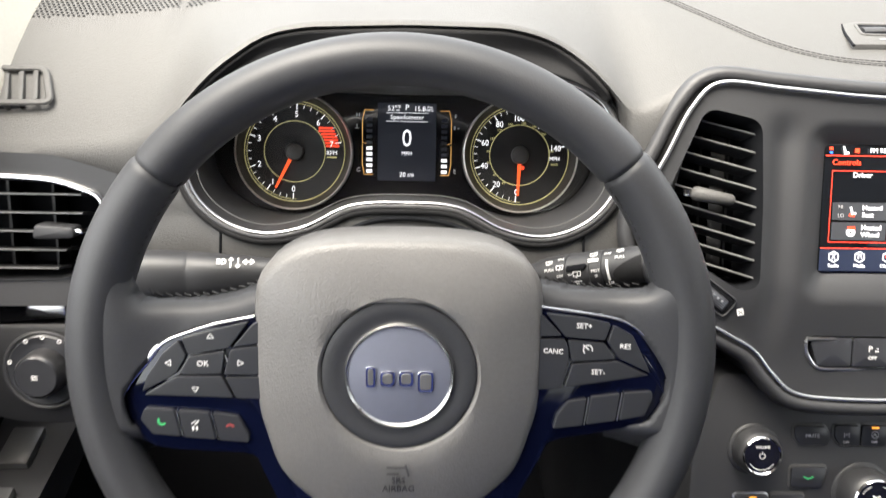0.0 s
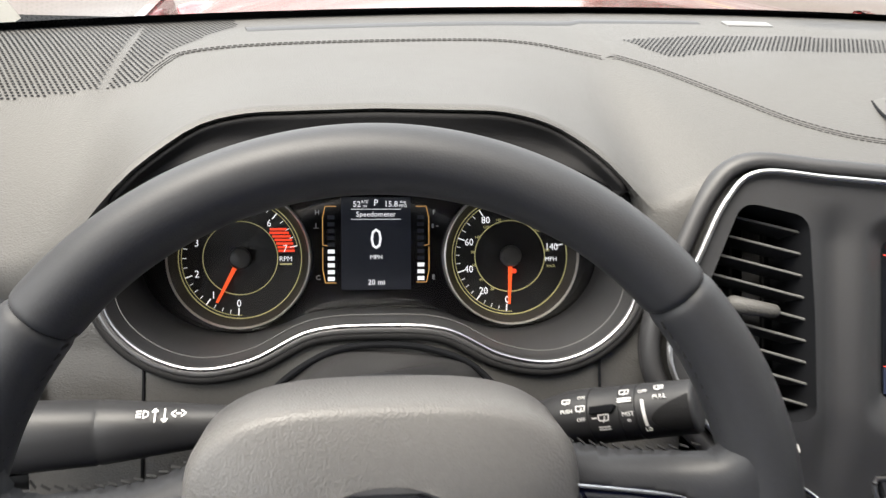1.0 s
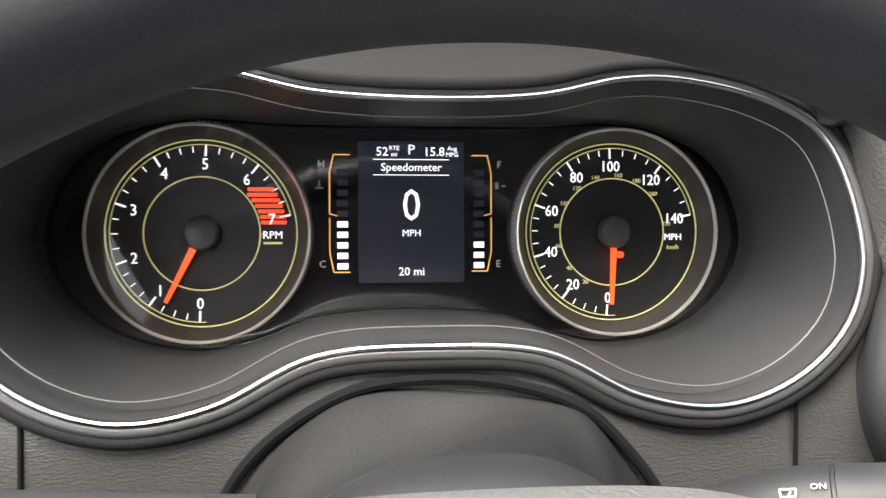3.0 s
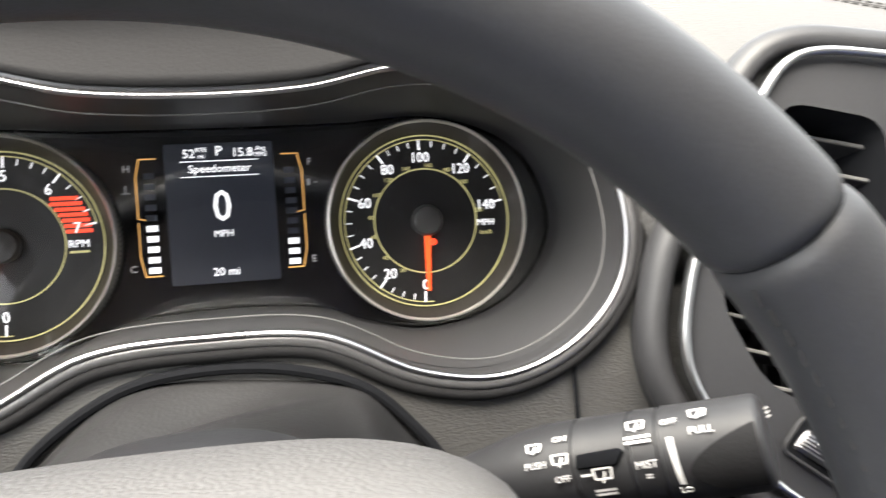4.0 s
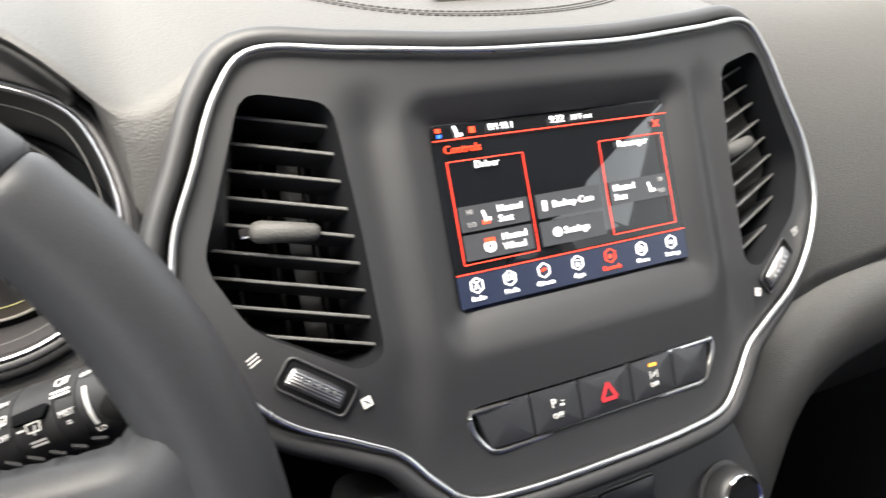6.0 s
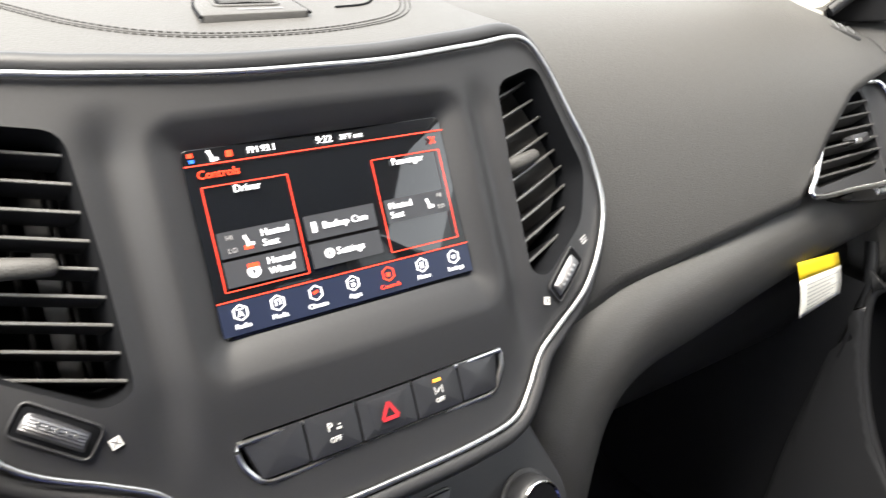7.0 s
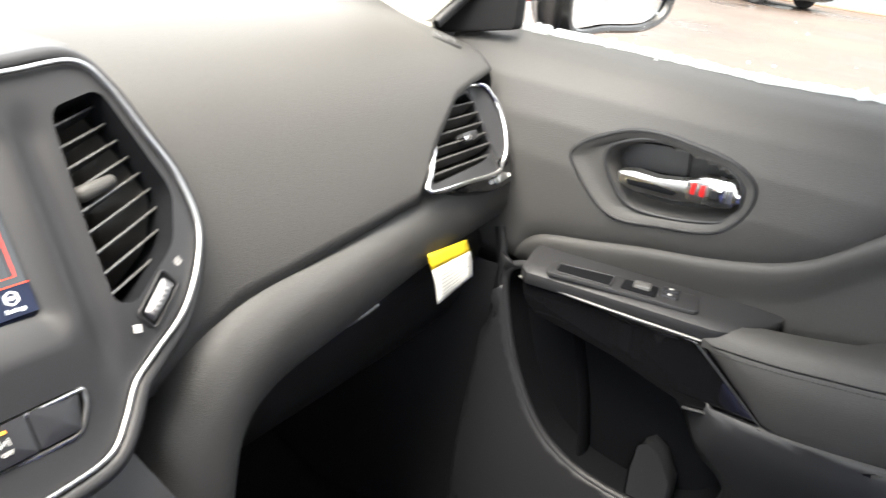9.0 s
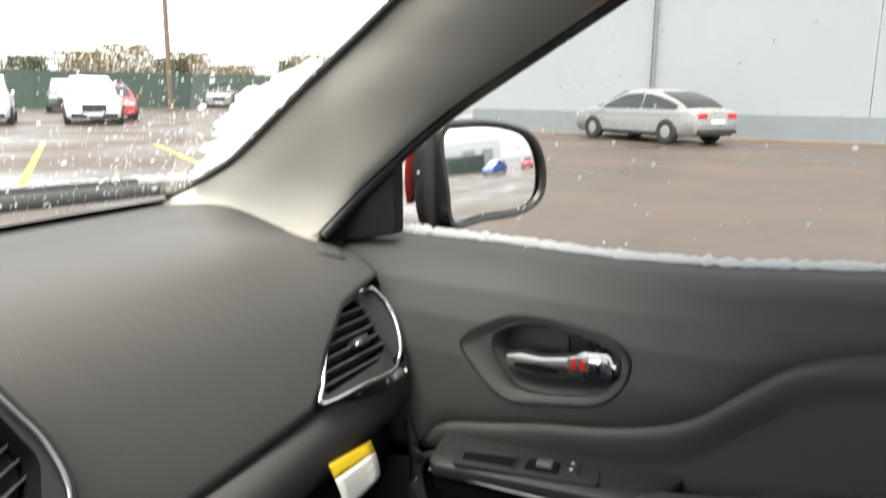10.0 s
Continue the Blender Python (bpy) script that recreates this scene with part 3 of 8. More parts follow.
rows = []
for s in (1.0, 1.0, 0.995, 0.985, 0.97, 0.95, 0.92, 0.86, 0.78, 0.70, 0.62, 0.56):
    base = -0.028 if not rows else 0.0
    rows.append([(q[0] * s, (q[1] + 0.01) * s - 0.01 * s, base if not rows else 0.0105 + pad_dome(s)) for q in PADO])
ang = [math.atan2(q[1], q[0]) for q in PADO]
for r, d in ((0.0470, 0.0232), (0.0455, 0.0222), (0.0448, 0.0205)):
    rows.append([(r * math.cos(a), r * math.sin(a), d) for a in ang])
part("airbag_pad", loft(rows, closed_v=True), HUB_LEATHER, wheel, "grained dark leather centre pad", m=WH)
part("emblem_dish", turned([(0.0446, 0.0190), (0.0446, 0.0215), (0.042, 0.0226), (0.036, 0.0214), (0.0315, 0.0205), (0, 0.0205)], 64), WHEEL_LEATHER, wheel, m=WH)
emblem = part("emblem", turned([(0.0292, 0.0200), (0.0292, 0.0222), (0.0280, 0.0226), (0, 0.0222)], 64), mat("pale_emblem_face", (0.17, 0.18, 0.23), 0.42, metal=0.3, vary=0.04), wheel, "round silvery badge with raised plain bars", m=WH)
part("emblem_ring", turned([(0.0312, 0.0195), (0.0318, 0.0218), (0.0308, 0.0236), (0.0295, 0.0228), (0.0290, 0.0215)], 64), SATIN, emblem, "chrome ring", m=WH)
for u, w, h, dv in ((-0.0165, 0.0058, 0.0125, -0.0002), (-0.0068, 0.0084, 0.0090, -0.0012), (0.0038, 0.0084, 0.0090, -0.0012), (0.0150, 0.0092, 0.0125, -0.0030)):
    for grow, d0, d1, surf in ((0.0, 0.0215, 0.0236, CHROME), (-0.0013, 0.0230, 0.0240, GREY_SATIN)):
        o = rounded([(u - w / 2 - grow, dv - h / 2 - grow), (u + w / 2 + grow, dv - h / 2 - grow), (u + w / 2 + grow, dv + h / 2 + grow), (u - w / 2 - grow, dv + h / 2 + grow)], 0.002, 3)
        part("emblem_bar" if grow == 0 else "bar_inlay", slab(o, d0, d1, 0.0004), surf, emblem, "raised bar with bright edge" if grow == 0 else "", smooth=False, m=WH)
part("horn_mark", strips([((-0.007, -0.0565), (0.004, -0.0565), 0.0012), ((-0.007, -0.0605), (0.0, -0.0605), 0.0012), ((0.004, -0.0545), (0.006, -0.062), 0.0012)]), BORDER, wheel, "embossed horn mark", m=at(WH, 0, 0, 0.0232))
letters("airbag_mark", "SRS\nAIRBAG", 0.0055, STALK, wheel, at(WH, 0, -0.068, 0.0222), label="embossed airbag mark")

# spokes: leather that flows into the rim, a glossy panel let into it, closely set keys, and a lower fork
TOP_L = [(-0.072, 0.0490), (-0.0847, 0.0464), (-0.0997, 0.0412), (-0.1172, 0.0382), (-0.1346, 0.0376), (-0.1476, 0.0390), (-0.1530, 0.0460), (-0.1552, 0.0570)]
TOP_R = [(0.072, 0.0535), (0.0832, 0.0515), (0.0987, 0.0482), (0.1215, 0.0461), (0.1420, 0.0468), (0.1500, 0.0515), (0.1538, 0.0600)]
PANEL_L = [(-0.070, 0.0335), (-0.0843, 0.0307), (-0.1077, 0.0259), (-0.1253, 0.0201), (-0.1364, 0.0150), (-0.1447, 0.0072), (-0.1525, -0.0021), (-0.1592, -0.0115), (-0.1618, -0.0190), (-0.1600, -0.0305), (-0.1549, -0.0420), (-0.1476, -0.0492), (-0.1354, -0.0523), (-0.1109, -0.0542), (-0.0880, -0.0562), (-0.0819, -0.0671), (-0.0740, -0.0850), (-0.0640, -0.1080), (-0.0540, -0.1280), (-0.0440, -0.1150), (-0.0560, -0.0600), (-0.0660, 0.0)]
PANEL_R = [(0.070, 0.0395), (0.083, 0.0379), (0.1075, 0.0346), (0.1290, 0.0308), (0.1421, 0.0236), (0.1523, 0.0110), (0.1600, -0.0030), (0.1606, -0.0150), (0.1553, -0.0273), (0.1470, -0.0362), (0.1189, -0.0422), (0.0930, -0.0475), (0.0860, -0.0597), (0.0742, -0.0838), (0.0640, -0.1080), (0.0540, -0.1280), (0.0440, -0.1150), (0.0560, -0.0600), (0.0660, 0.0)]
KEYS_L = [[(-0.1262, 0.0179), (-0.1085, 0.0233), (-0.0872, 0.0284), (-0.0990, 0.0122), (-0.1106, 0.0101), (-0.1226, 0.0079)], [(-0.1277, 0.0170), (-0.1236, 0.0074), (-0.1299, -0.0036), (-0.1500, -0.0148), (-0.1467, -0.0050), (-0.1373, 0.0090)],
          [(-0.1220, 0.0070), (-0.1012, 0.0107), (-0.1036, -0.0034), (-0.1286, -0.0040)], [(-0.0981, 0.0114), (-0.0800, 0.0142), (-0.0800, -0.0044), (-0.1026, -0.0041)], [(-0.1300, -0.0050), (-0.1036, -0.0047), (-0.0974, -0.0183), (-0.1490, -0.0166)],
          [(-0.0850, 0.0272), (-0.0800, 0.0290), (-0.0800, 0.0156), (-0.0970, 0.0127)], [(-0.1494, -0.0251), (-0.1322, -0.0260), (-0.1288, -0.0428), (-0.1455, -0.0413), (-0.1520, -0.0317)], [(-0.1301, -0.0261), (-0.1119, -0.0273), (-0.1084, -0.0449), (-0.1270, -0.0433)], [(-0.1099, -0.0275), (-0.0951, -0.0297), (-0.0888, -0.0418), (-0.0890, -0.0466), (-0.1066, -0.0452)],
          [(-0.1022, -0.0054), (-0.0800, -0.0054), (-0.0800, -0.0192), (-0.0960, -0.0185)]]
KEYS_R = [[(0.0850, 0.0350), (0.1084, 0.0323), (0.1240, 0.0287), (0.1210, 0.0184), (0.0973, 0.0203)], [(0.1256, 0.0278), (0.1373, 0.0218), (0.1496, -0.0020), (0.1297, 0.0073), (0.1224, 0.0176)], [(0.0790, 0.0194), (0.0970, 0.0192), (0.0995, 0.0135), (0.0999, 0.0057), (0.0964, -0.0115), (0.0790, -0.0130)],
          [(0.0990, 0.0187), (0.1206, 0.0170), (0.1279, 0.0068), (0.1018, 0.0050)], [(0.1021, 0.0040), (0.1290, 0.0058), (0.1490, -0.0033), (0.0979, -0.0110)], [(0.1011, -0.0199), (0.1123, -0.0178), (0.1106, -0.0353), (0.0924, -0.0376), (0.0947, -0.0280)], [(0.1145, -0.0172), (0.1324, -0.0146), (0.1306, -0.0323), (0.1126, -0.0348)], [(0.1346, -0.0144), (0.1514, -0.0132), (0.1522, -0.0180), (0.1480, -0.0291), (0.1326, -0.0321)],
          [(0.0790, 0.0345), (0.0836, 0.0336), (0.0955, 0.0210), (0.0790, 0.0207)]]
SPLITS = (((-0.1312, -0.0262), (-0.1280, -0.0430)), ((-0.1109, -0.0276), (-0.1075, -0.0450)), ((0.1134, -0.0176), (0.1116, -0.0350)), ((0.1335, -0.0147), (0.1316, -0.0322)), ((-0.1028, 0.0110), (-0.0995, 0.0020)))
KEY = mat("key_plastic", (0.022, 0.023, 0.027), 0.34, grain=0.06, scale=1500, vary=0.06)


def key(parent, outline, d0=0.006, d1=0.0112, r=0.0016):
    return part("button", slab(rounded(outline, r, 3), d0, d1, 0.0006), KEY, parent, smooth=False, m=WH)


def spoke(s, top, panel_pts, keys):
    """One spoke: its leather, the panel and the keys."""
    line = np.array(evenly(spline(top, 80), 60))
    arc = [(0.173 * math.cos(a), 0.173 * math.sin(a)) for a in np.linspace(radians(22), radians(-21), 24)]
    outer = [tuple(q) for q in line] + [(s * u, v) for u, v in arc] + [(s * 0.152, -0.0575), (s * 0.128, -0.050), (s * 0.118, -0.02), (s * 0.110, 0.005), (s * 0.072, 0.018)]

    def depth(u, v):
        edge = np.linalg.norm(line - np.array((u, v)), axis=1).min()
        return 0.0056 + 0.0100 * ease((math.hypot(u, v) - 0.128) / 0.044) - 0.016 * math.exp(-edge / 0.0035) - 0.020 * ease((-0.036 - v) / 0.024)

    leather = thick(part("spoke", sheet(outer, [offset(evenly(spline(panel_pts, 220, True), 110, True), -0.0015)], 0.0028, depth), WHEEL_LEATHER, wheel, "smooth leather spoke", m=WH), 0.006)
    part("spoke_stitching", stitch_line([(q[0], q[1] + 0.0012, -0.008) for q in line[6:50]], 0.005, 0.0007, 1.2), THREAD, leather, m=WH)
    panel = part("spoke_panel", slab([tuple(q) for q in evenly(spline(panel_pts, 220, True), 110, True)], -0.012, 0.0086, 0.0022), BLUE_SHEEN, wheel, "glossy black key panel with a blue reflection in its colour", m=WH)
    k0 = 1 if s < 0 else 0
    part("panel_trim", sweep([(q[0], q[1], 0.0084) for q in spline(panel_pts[k0:8 + k0], 30)], 0.0009, 0.0009), CHROME, panel, "thin bright edge", m=WH)
    sliver = [(s * u, v, 0.0084) for u, v in ((0.1395, 0.0125), (0.1470, 0.0040), (0.1545, -0.0055), (0.1600, -0.0150))]
    part("panel_sliver", sweep(spline(sliver, 16), 0.0026, 0.0010, taper=lambda f: 0.35 + 0.65 * math.sin(math.pi * min(1, 0.15 + f))), SATIN if s < 0 else BLUE_SHEEN, panel, "bright tapered sliver" if s < 0 else "", m=WH)
    for a, b in SPLITS:
        if a[0] * s > 0:
            part("key_split", sweep([(*a, 0.0100), (*b, 0.0100)], 0.0004, 0.0006, seg=6), SATIN, panel, m=WH)
    return panel, [key(panel, k) for k in keys]


def ease(f):
    f = max(0.0, min(1.0, f))
    return f * f * (3 - 2 * f)


left_panel, lk = spoke(-1, TOP_L, PANEL_L, KEYS_L)
right_panel, rk = spoke(1, TOP_R, PANEL_R, KEYS_R)
PT = 0.0114


def outline_tri(parent, u, v, turn):
    p = [(0.0022 * math.cos(radians(a + turn)), 0.0019 * math.sin(radians(a + turn))) for a in (90, 210, 330)]
    part("arrow_mark", strips([(p[i], p[(i + 1) % 3], 0.0005) for i in range(3)], 0.0002), WHITE_INK, parent, m=at(WH, u, v, PT))


for k, u, v, turn in ((0, -0.1093, 0.0194, 0), (1, -0.1336, 0.0033, 90), (3, -0.0929, 0.0035, -90), (4, -0.1191, -0.0126, 180)):
    outline_tri(lk[k], u, v, turn)
letters("print", "OK", 0.0048, WHITE_INK, lk[2], at(WH, -0.1143, 0.0029, PT))
GREEN_INK = mat("green_print", (0.05, 0.45, 0.15), 0.5)
RED_INK = mat("red_print", (0.30, 0.05, 0.05), 0.5)
part("handset_mark", arc_strip(0.0022, 0.0013, 140, 320, 0.0002), GREEN_INK, lk[6], "green handset mark", m=at(WH, -0.1393, -0.0326, PT))
part("voice_mark", strips([((-0.001, -0.003), (-0.001, -0.0005), 0.0012), ((0.0012, -0.003), (0.0012, -0.0005), 0.0012), ((0, 0.0005), (0.0025, 0.0032), 0.0008), ((-0.002, 0.0012), (0.0008, 0.0032), 0.0006)]), WHITE_INK, lk[7], m=at(WH, -0.1204, -0.0355, PT))
part("handset_mark", arc_strip(0.0022, 0.0013, 20, 160, 0.0002), RED_INK, lk[8], "dark red handset mark", m=at(WH, -0.0998, -0.0372, PT))
for k, tx, u, v, sz in ((0, "SET+", 0.1080, 0.0273, 0.0044), (1, "RES", 0.1332, 0.0148, 0.0044), (2, "CANC", 0.0903, 0.0117, 0.0042), (4, "SET-", 0.1179, -0.0012, 0.0044)):
    letters("print", tx, sz, WHITE_INK, rk[k], at(WH, u, v, PT, -3))
part("cruise_mark", arc_strip(0.0027, 0.0007, -20, 230, 0.0002), WHITE_INK, rk[3], m=at(WH, 0.1108, 0.0130, PT))
part("cruise_needle", strips([((-0.003, 0.003), (0.0006, 0.0), 0.0008)]), WHITE_INK, rk[3], m=at(WH, 0.1108, 0.0130, PT))
# column behind the wheel
colm = thing("steering_column", "black column shroud with soft leather boot", "steering column")
rows = []
for f in np.linspace(0, 1, 16):
    w, h = 0.060 + 0.012 * f, 0.036 + 0.012 * f
    d = -0.02 - 0.17 * f
    rows.append([(w * math.copysign(abs(math.cos(a)) ** 0.75, math.cos(a)), -0.008 - 0.055 * f * 0 + h * math.copysign(abs(math.sin(a)) ** 0.75, math.sin(a)) + 0.004 * math.sin(5 * f + 2 * math.cos(a)) * f, d) for a in np.linspace(0, 2 * math.pi, 36, endpoint=False)])
part("shroud", loft(rows, closed_v=True, caps=True), PLASTIC, colm, m=at(WH, 0, -0.012, 0))
ARCH = [(-0.104, -0.15), (-0.088, -0.122), (-0.076, -0.098), (-0.063, -0.0795), (-0.043, -0.0648), (-0.023, -0.0567), (0.004, -0.0545), (0.031, -0.0576), (0.057, -0.067), (0.075, -0.084), (0.089, -0.104), (0.104, -0.14)]
NECK = [(-0.060, -0.15), (-0.055, -0.115), (-0.050, -0.090), (-0.043, -0.0750), (-0.033, -0.0665), (-0.018, -0.0605), (0.002, -0.0585), (0.020, -0.0600), (0.035, -0.0665), (0.045, -0.080), (0.052, -0.105), (0.058, -0.15)]
arch, neck = evenly(spline(ARCH, 120), 64), evenly(spline(NECK, 120), 64)
rows = []
for f in np.linspace(0, 1, 22):
    sag = -0.010 * math.sin(math.pi * f)
    rows.append([(*(p * (1 - f) + q * f + np.array((0, sag + 0.0075 * math.sin(0.30 * j + 5 * f) * math.sin(math.pi * f) + 0.006 * math.exp(-((j - 44 - 8 * f) / 3.0) ** 2) * math.sin(math.pi * f)))), 0.098 + 0.092 * f) for j, (p, q) in enumerate(zip(arch, neck))])
thick(part("boot", loft(rows), BOOT, colm, "creased black leather boot", m=CL), 0.002)
part("boot_edge", sweep([(q[0], q[1] + 0.001, 0.1055) for q in arch], 0.0022, 0.0020, seg=8), SHADE, colm, "dark rolled edge round the boot", m=CL)
rows = [[(q[0] * k, q[1] + dv, d) for q in neck] for k, dv, d in ((0.97, -0.004, 0.182), (1.0, 0.0005, 0.186), (1.01, 0.001, 0.190), (0.99, -0.003, 0.205), (0.94, -0.016, 0.226))]
thick(part("shroud_top", loft(rows), PLASTIC, colm, "dark rounded top of the column shroud", m=CL), 0.003)


# ---- stalks ----
def stalk(name, label, root, tip, profile, up, square=0.8):
    ob = thing(name, label, "column stalk")
    a, b = Vector(root), Vector(tip)
    t = (b - a).normalized()
    n = (Vector(up) - t * t.dot(Vector(up))).normalized()
    w = n.cross(t)
    rows = []
    for f, ru, rv in profile:
        rows.append([a + (b - a) * f + n * ru * math.copysign(abs(math.sin(g)) ** square, math.sin(g)) + w * rv * math.copysign(abs(math.cos(g)) ** square, math.cos(g)) for g in np.linspace(0, 2 * math.pi, 40, endpoint=False)])
    part("lever", loft(rows, closed_v=True, caps=True), STALK, ob)
    m = Matrix.Identity(4)
    t = t if t.x > 0 else -t
    for i, c in enumerate((t, n, t.cross(n))):
        m.col[i].xyz = c
    return ob, m, a, b


def on_stalk(m, a, b, f, r, roll=0.0, up=0.0):
    """A frame on the lever's surface that faces the seat."""
    q = m.copy()
    q.translation = a + (b - a) * f
    return q @ pose(0, 0, 0, roll, 0, 0) @ pose(0, up, r)


STALK_TEXT = [(0.468, -33, "PUSH", 0.0031), (0.517, -60, "ON", 0.0030), (0.517, -15, "OFF", 0.0030), (0.672, -18, "MIST", 0.0033), (0.720, -62, "OFF", 0.0030), (0.727, 18, "LO", 0.0031), (0.774, -47, "PULL", 0.0034)]
STALK_ICON = [(0.466, -53, 0.8), (0.517, -36, 0.9), (0.592, -15, 1.0), (0.661, -63, 0.9), (0.771, -68, 0.8)]
STALK_BARS = [(0.590, 5, 0.0034, 0.0024), (0.663, -46, 0.0040, 0.0026), (0.673, -6, 0.0010, 0.0014)]
STALK_BAR = (-44, 10)
WS_F = [0.06, 0.20, 0.30, 0.40, 0.45, 0.50, 0.60, 0.90]
WS_R = [0.0050, 0.0064, 0.0102, 0.0142, 0.0157, 0.0160, 0.0156, 0.0145]
wsr = lambda f: ip(f, WS_F, WS_R)
GROOVES = (0.540, 0.644, 0.696)
wprof = [(f, wsr(f) + g, wsr(f) + g) for f, g in sorted([(f, 0.0) for f in np.linspace(0.06, 0.855, 26) if min(abs(f - k) for k in GROOVES) > 0.008] + [(k + d, g) for k in GROOVES for d, g in ((-0.005, 0.0), (-0.003, -0.0007), (0.003, -0.0007), (0.005, 0.0002))] + [(0.862, -0.0002), (0.868, -0.0010), (0.872, -0.0030)])]
right_stalk, rm, ra, rb = stalk("wiper_stalk", "black wiper stalk with white print and turning collar", (0.050, 0.546, 1.0293), (0.188, 0.4765, 1.1085), wprof, (0, 0.3, 1), 1.0)
on_ws = lambda f, roll, h=0.0007: on_stalk(rm, ra, rb, f, wsr(f) + h, roll)
part("collar_notch", slab(rounded([(-0.0075, -0.0022), (0.0055, -0.0024), (0.0085, 0.0012), (0.0070, 0.0026), (-0.0070, 0.0022)], 0.0008, 2), -0.003, 0.0016, 0.0006), SHADE, right_stalk, "dark grip notch on the collar", m=on_ws(0.588, -31, 0.0))
for f, roll, tx, sz in STALK_TEXT:
    letters("print", tx, sz, WHITE_INK, right_stalk, on_ws(f, roll))
for f, roll, k in STALK_ICON:
    part("wiper_mark", strips([((-0.0026 * k, -0.0014 * k), (0.0026 * k, -0.0014 * k), 0.0006), ((-0.0030 * k, 0.0018 * k), (0.0030 * k, 0.0018 * k), 0.0006), ((-0.0026 * k, -0.0014 * k), (-0.0030 * k, 0.0018 * k), 0.0006), ((0.0026 * k, -0.0014 * k), (0.0030 * k, 0.0018 * k), 0.0006), ((-0.0004, -0.0026 * k), (0.0008, 0.0008 * k), 0.0006)]), WHITE_INK, right_stalk, m=on_ws(f, roll))
part("push_bar", strips([((-0.0016, 0.0), (0.0016, 0.0), 0.0007)]), WHITE_INK, right_stalk, m=on_ws(0.562, -16))
for f, roll, w, h in STALK_BARS:
    part("print_bar", strips([((-w, k * h / 2), (w, k * h / 2), h * 0.36) for k in (-0.6, 0.6)]), WHITE_INK, right_stalk, m=on_ws(f, roll))
rows = []
for roll in np.linspace(*STALK_BAR, 8):
    p = on_ws(0.719 + 0.0001 * (roll + 44), roll, 0.0006)
    rows.append([tuple(p @ Vector((s * 0.0009, 0, 0))) for s in (-1, 1)])
part("speed_bar", loft(rows), WHITE_INK, right_stalk)
rows = []
for i in range(15):
    g = i / 14
    roll = -48 + 76 * g
    f0 = min(0.857, 0.742 + 0.115 * (abs(roll + 3) / 45) ** 1.8)
    rows.append([tuple(on_ws(f, roll, 0.0005) @ Vector((0, 0, 0.0002))) for f in np.linspace(f0, 0.861, 6)])
part("end_facet", loft(rows), COWL, right_stalk, "matt black end facet")
left_stalk, lm, la, lb = stalk("turn_signal_stalk", "black turn signal stalk with white print", (-0.060, 0.533, 1.053), (-0.215, 0.523, 1.055), [(0, 0.008, 0.008), (0.2, 0.011, 0.010), (0.5, 0.0155, 0.015), (0.62, 0.0175, 0.0165), (0.63, 0.0170, 0.0160), (0.645, 0.0178, 0.0168), (0.90, 0.0195, 0.0170), (0.98, 0.0185, 0.0155), (1.0, 0.016, 0.013)], (0, 0.3, 1))
mm = on_stalk(lm, la, lb, 0.40, 0.0170, -52) @ Matrix.Diagonal((1.15, 1.15, 1, 1))
for du, segs in ((-0.009, [((-0.0035, 0.0022), (-0.001, 0.0022), 0.0006), ((-0.0035, 0.0007), (-0.001, 0.0007), 0.0006), ((-0.0035, -0.0008), (-0.001, -0.0008), 0.0006), ((0, 0.0025), (0, -0.0015), 0.0006), ((0, 0.0025), (0.0022, 0.0015), 0.0006), ((0, -0.0015), (0.0022, -0.0005), 0.0006), ((0.0022, 0.0015), (0.0022, -0.0005), 0.0006)]),
                 (-0.0035, [((0, -0.004), (0, 0.003), 0.0008), ((-0.0014, 0.0014), (0, 0.0032), 0.0008), ((0.0014, 0.0014), (0, 0.0032), 0.0008)]),
                 (0.001, [((0, 0.003), (0, -0.004), 0.0008), ((-0.0014, -0.0024), (0, -0.0042), 0.0008), ((0.0014, -0.0024), (0, -0.0042), 0.0008)]),
                 (0.0075, [((-0.0035, 0), (-0.0012, 0.0018), 0.0007), ((-0.0035, 0), (-0.0012, -0.0018), 0.0007), ((-0.0012, 0), (0.0012, 0), 0.0007), ((0.0035, 0), (0.0012, 0.0018), 0.0007), ((0.0035, 0), (0.0012, -0.0018), 0.0007)])):
    part("lamp_mark", strips(segs), WHITE_INK, left_stalk, m=mm @ pose(du, 0, 0))


# ---- instrument cluster ----
cluster = thing("instrument_cluster", "lit instrument cluster with two round gauges and a display", "instrument cluster")
part("chrome_surround", sweep([(q[0], q[1], ring_d(*q)) for q in RING], 0.0013, 0.0018, closed=True, up=(0, 0, 1), seg=12), RING_SATIN, cluster, "satin chrome surround", m=CL)
part("hairline", sweep([(q[0], q[1], ring_d(*q) - 0.0085) for q in offset(RING, -0.0060)], 0.0003, 0.0003, closed=True, seg=6), GREY_SATIN, cluster, "fine bright hairline inside the surround", m=CL)
part("satin_band", sweep([(q[0], q[1], ring_d(*q) - 0.0016) for q in offset(RING, 0.0030)], 0.0026, 0.0024, closed=True, up=(0, 0, 1), seg=12), BAND, cluster, "dark satin band outside the bright line", m=CL)
# Black roll that paints the shadow gap between surround and leather.
part("shadow_lip", sweep([(q[0], q[1], ring_d(*q) - 0.0034) for q in offset(RING, 0.0066)], 0.0034, 0.0034, closed=True, up=(0, 0, 1), seg=12), COWL, cluster, "rolled matt black lip for the shadow gap outside the chrome", m=CL)
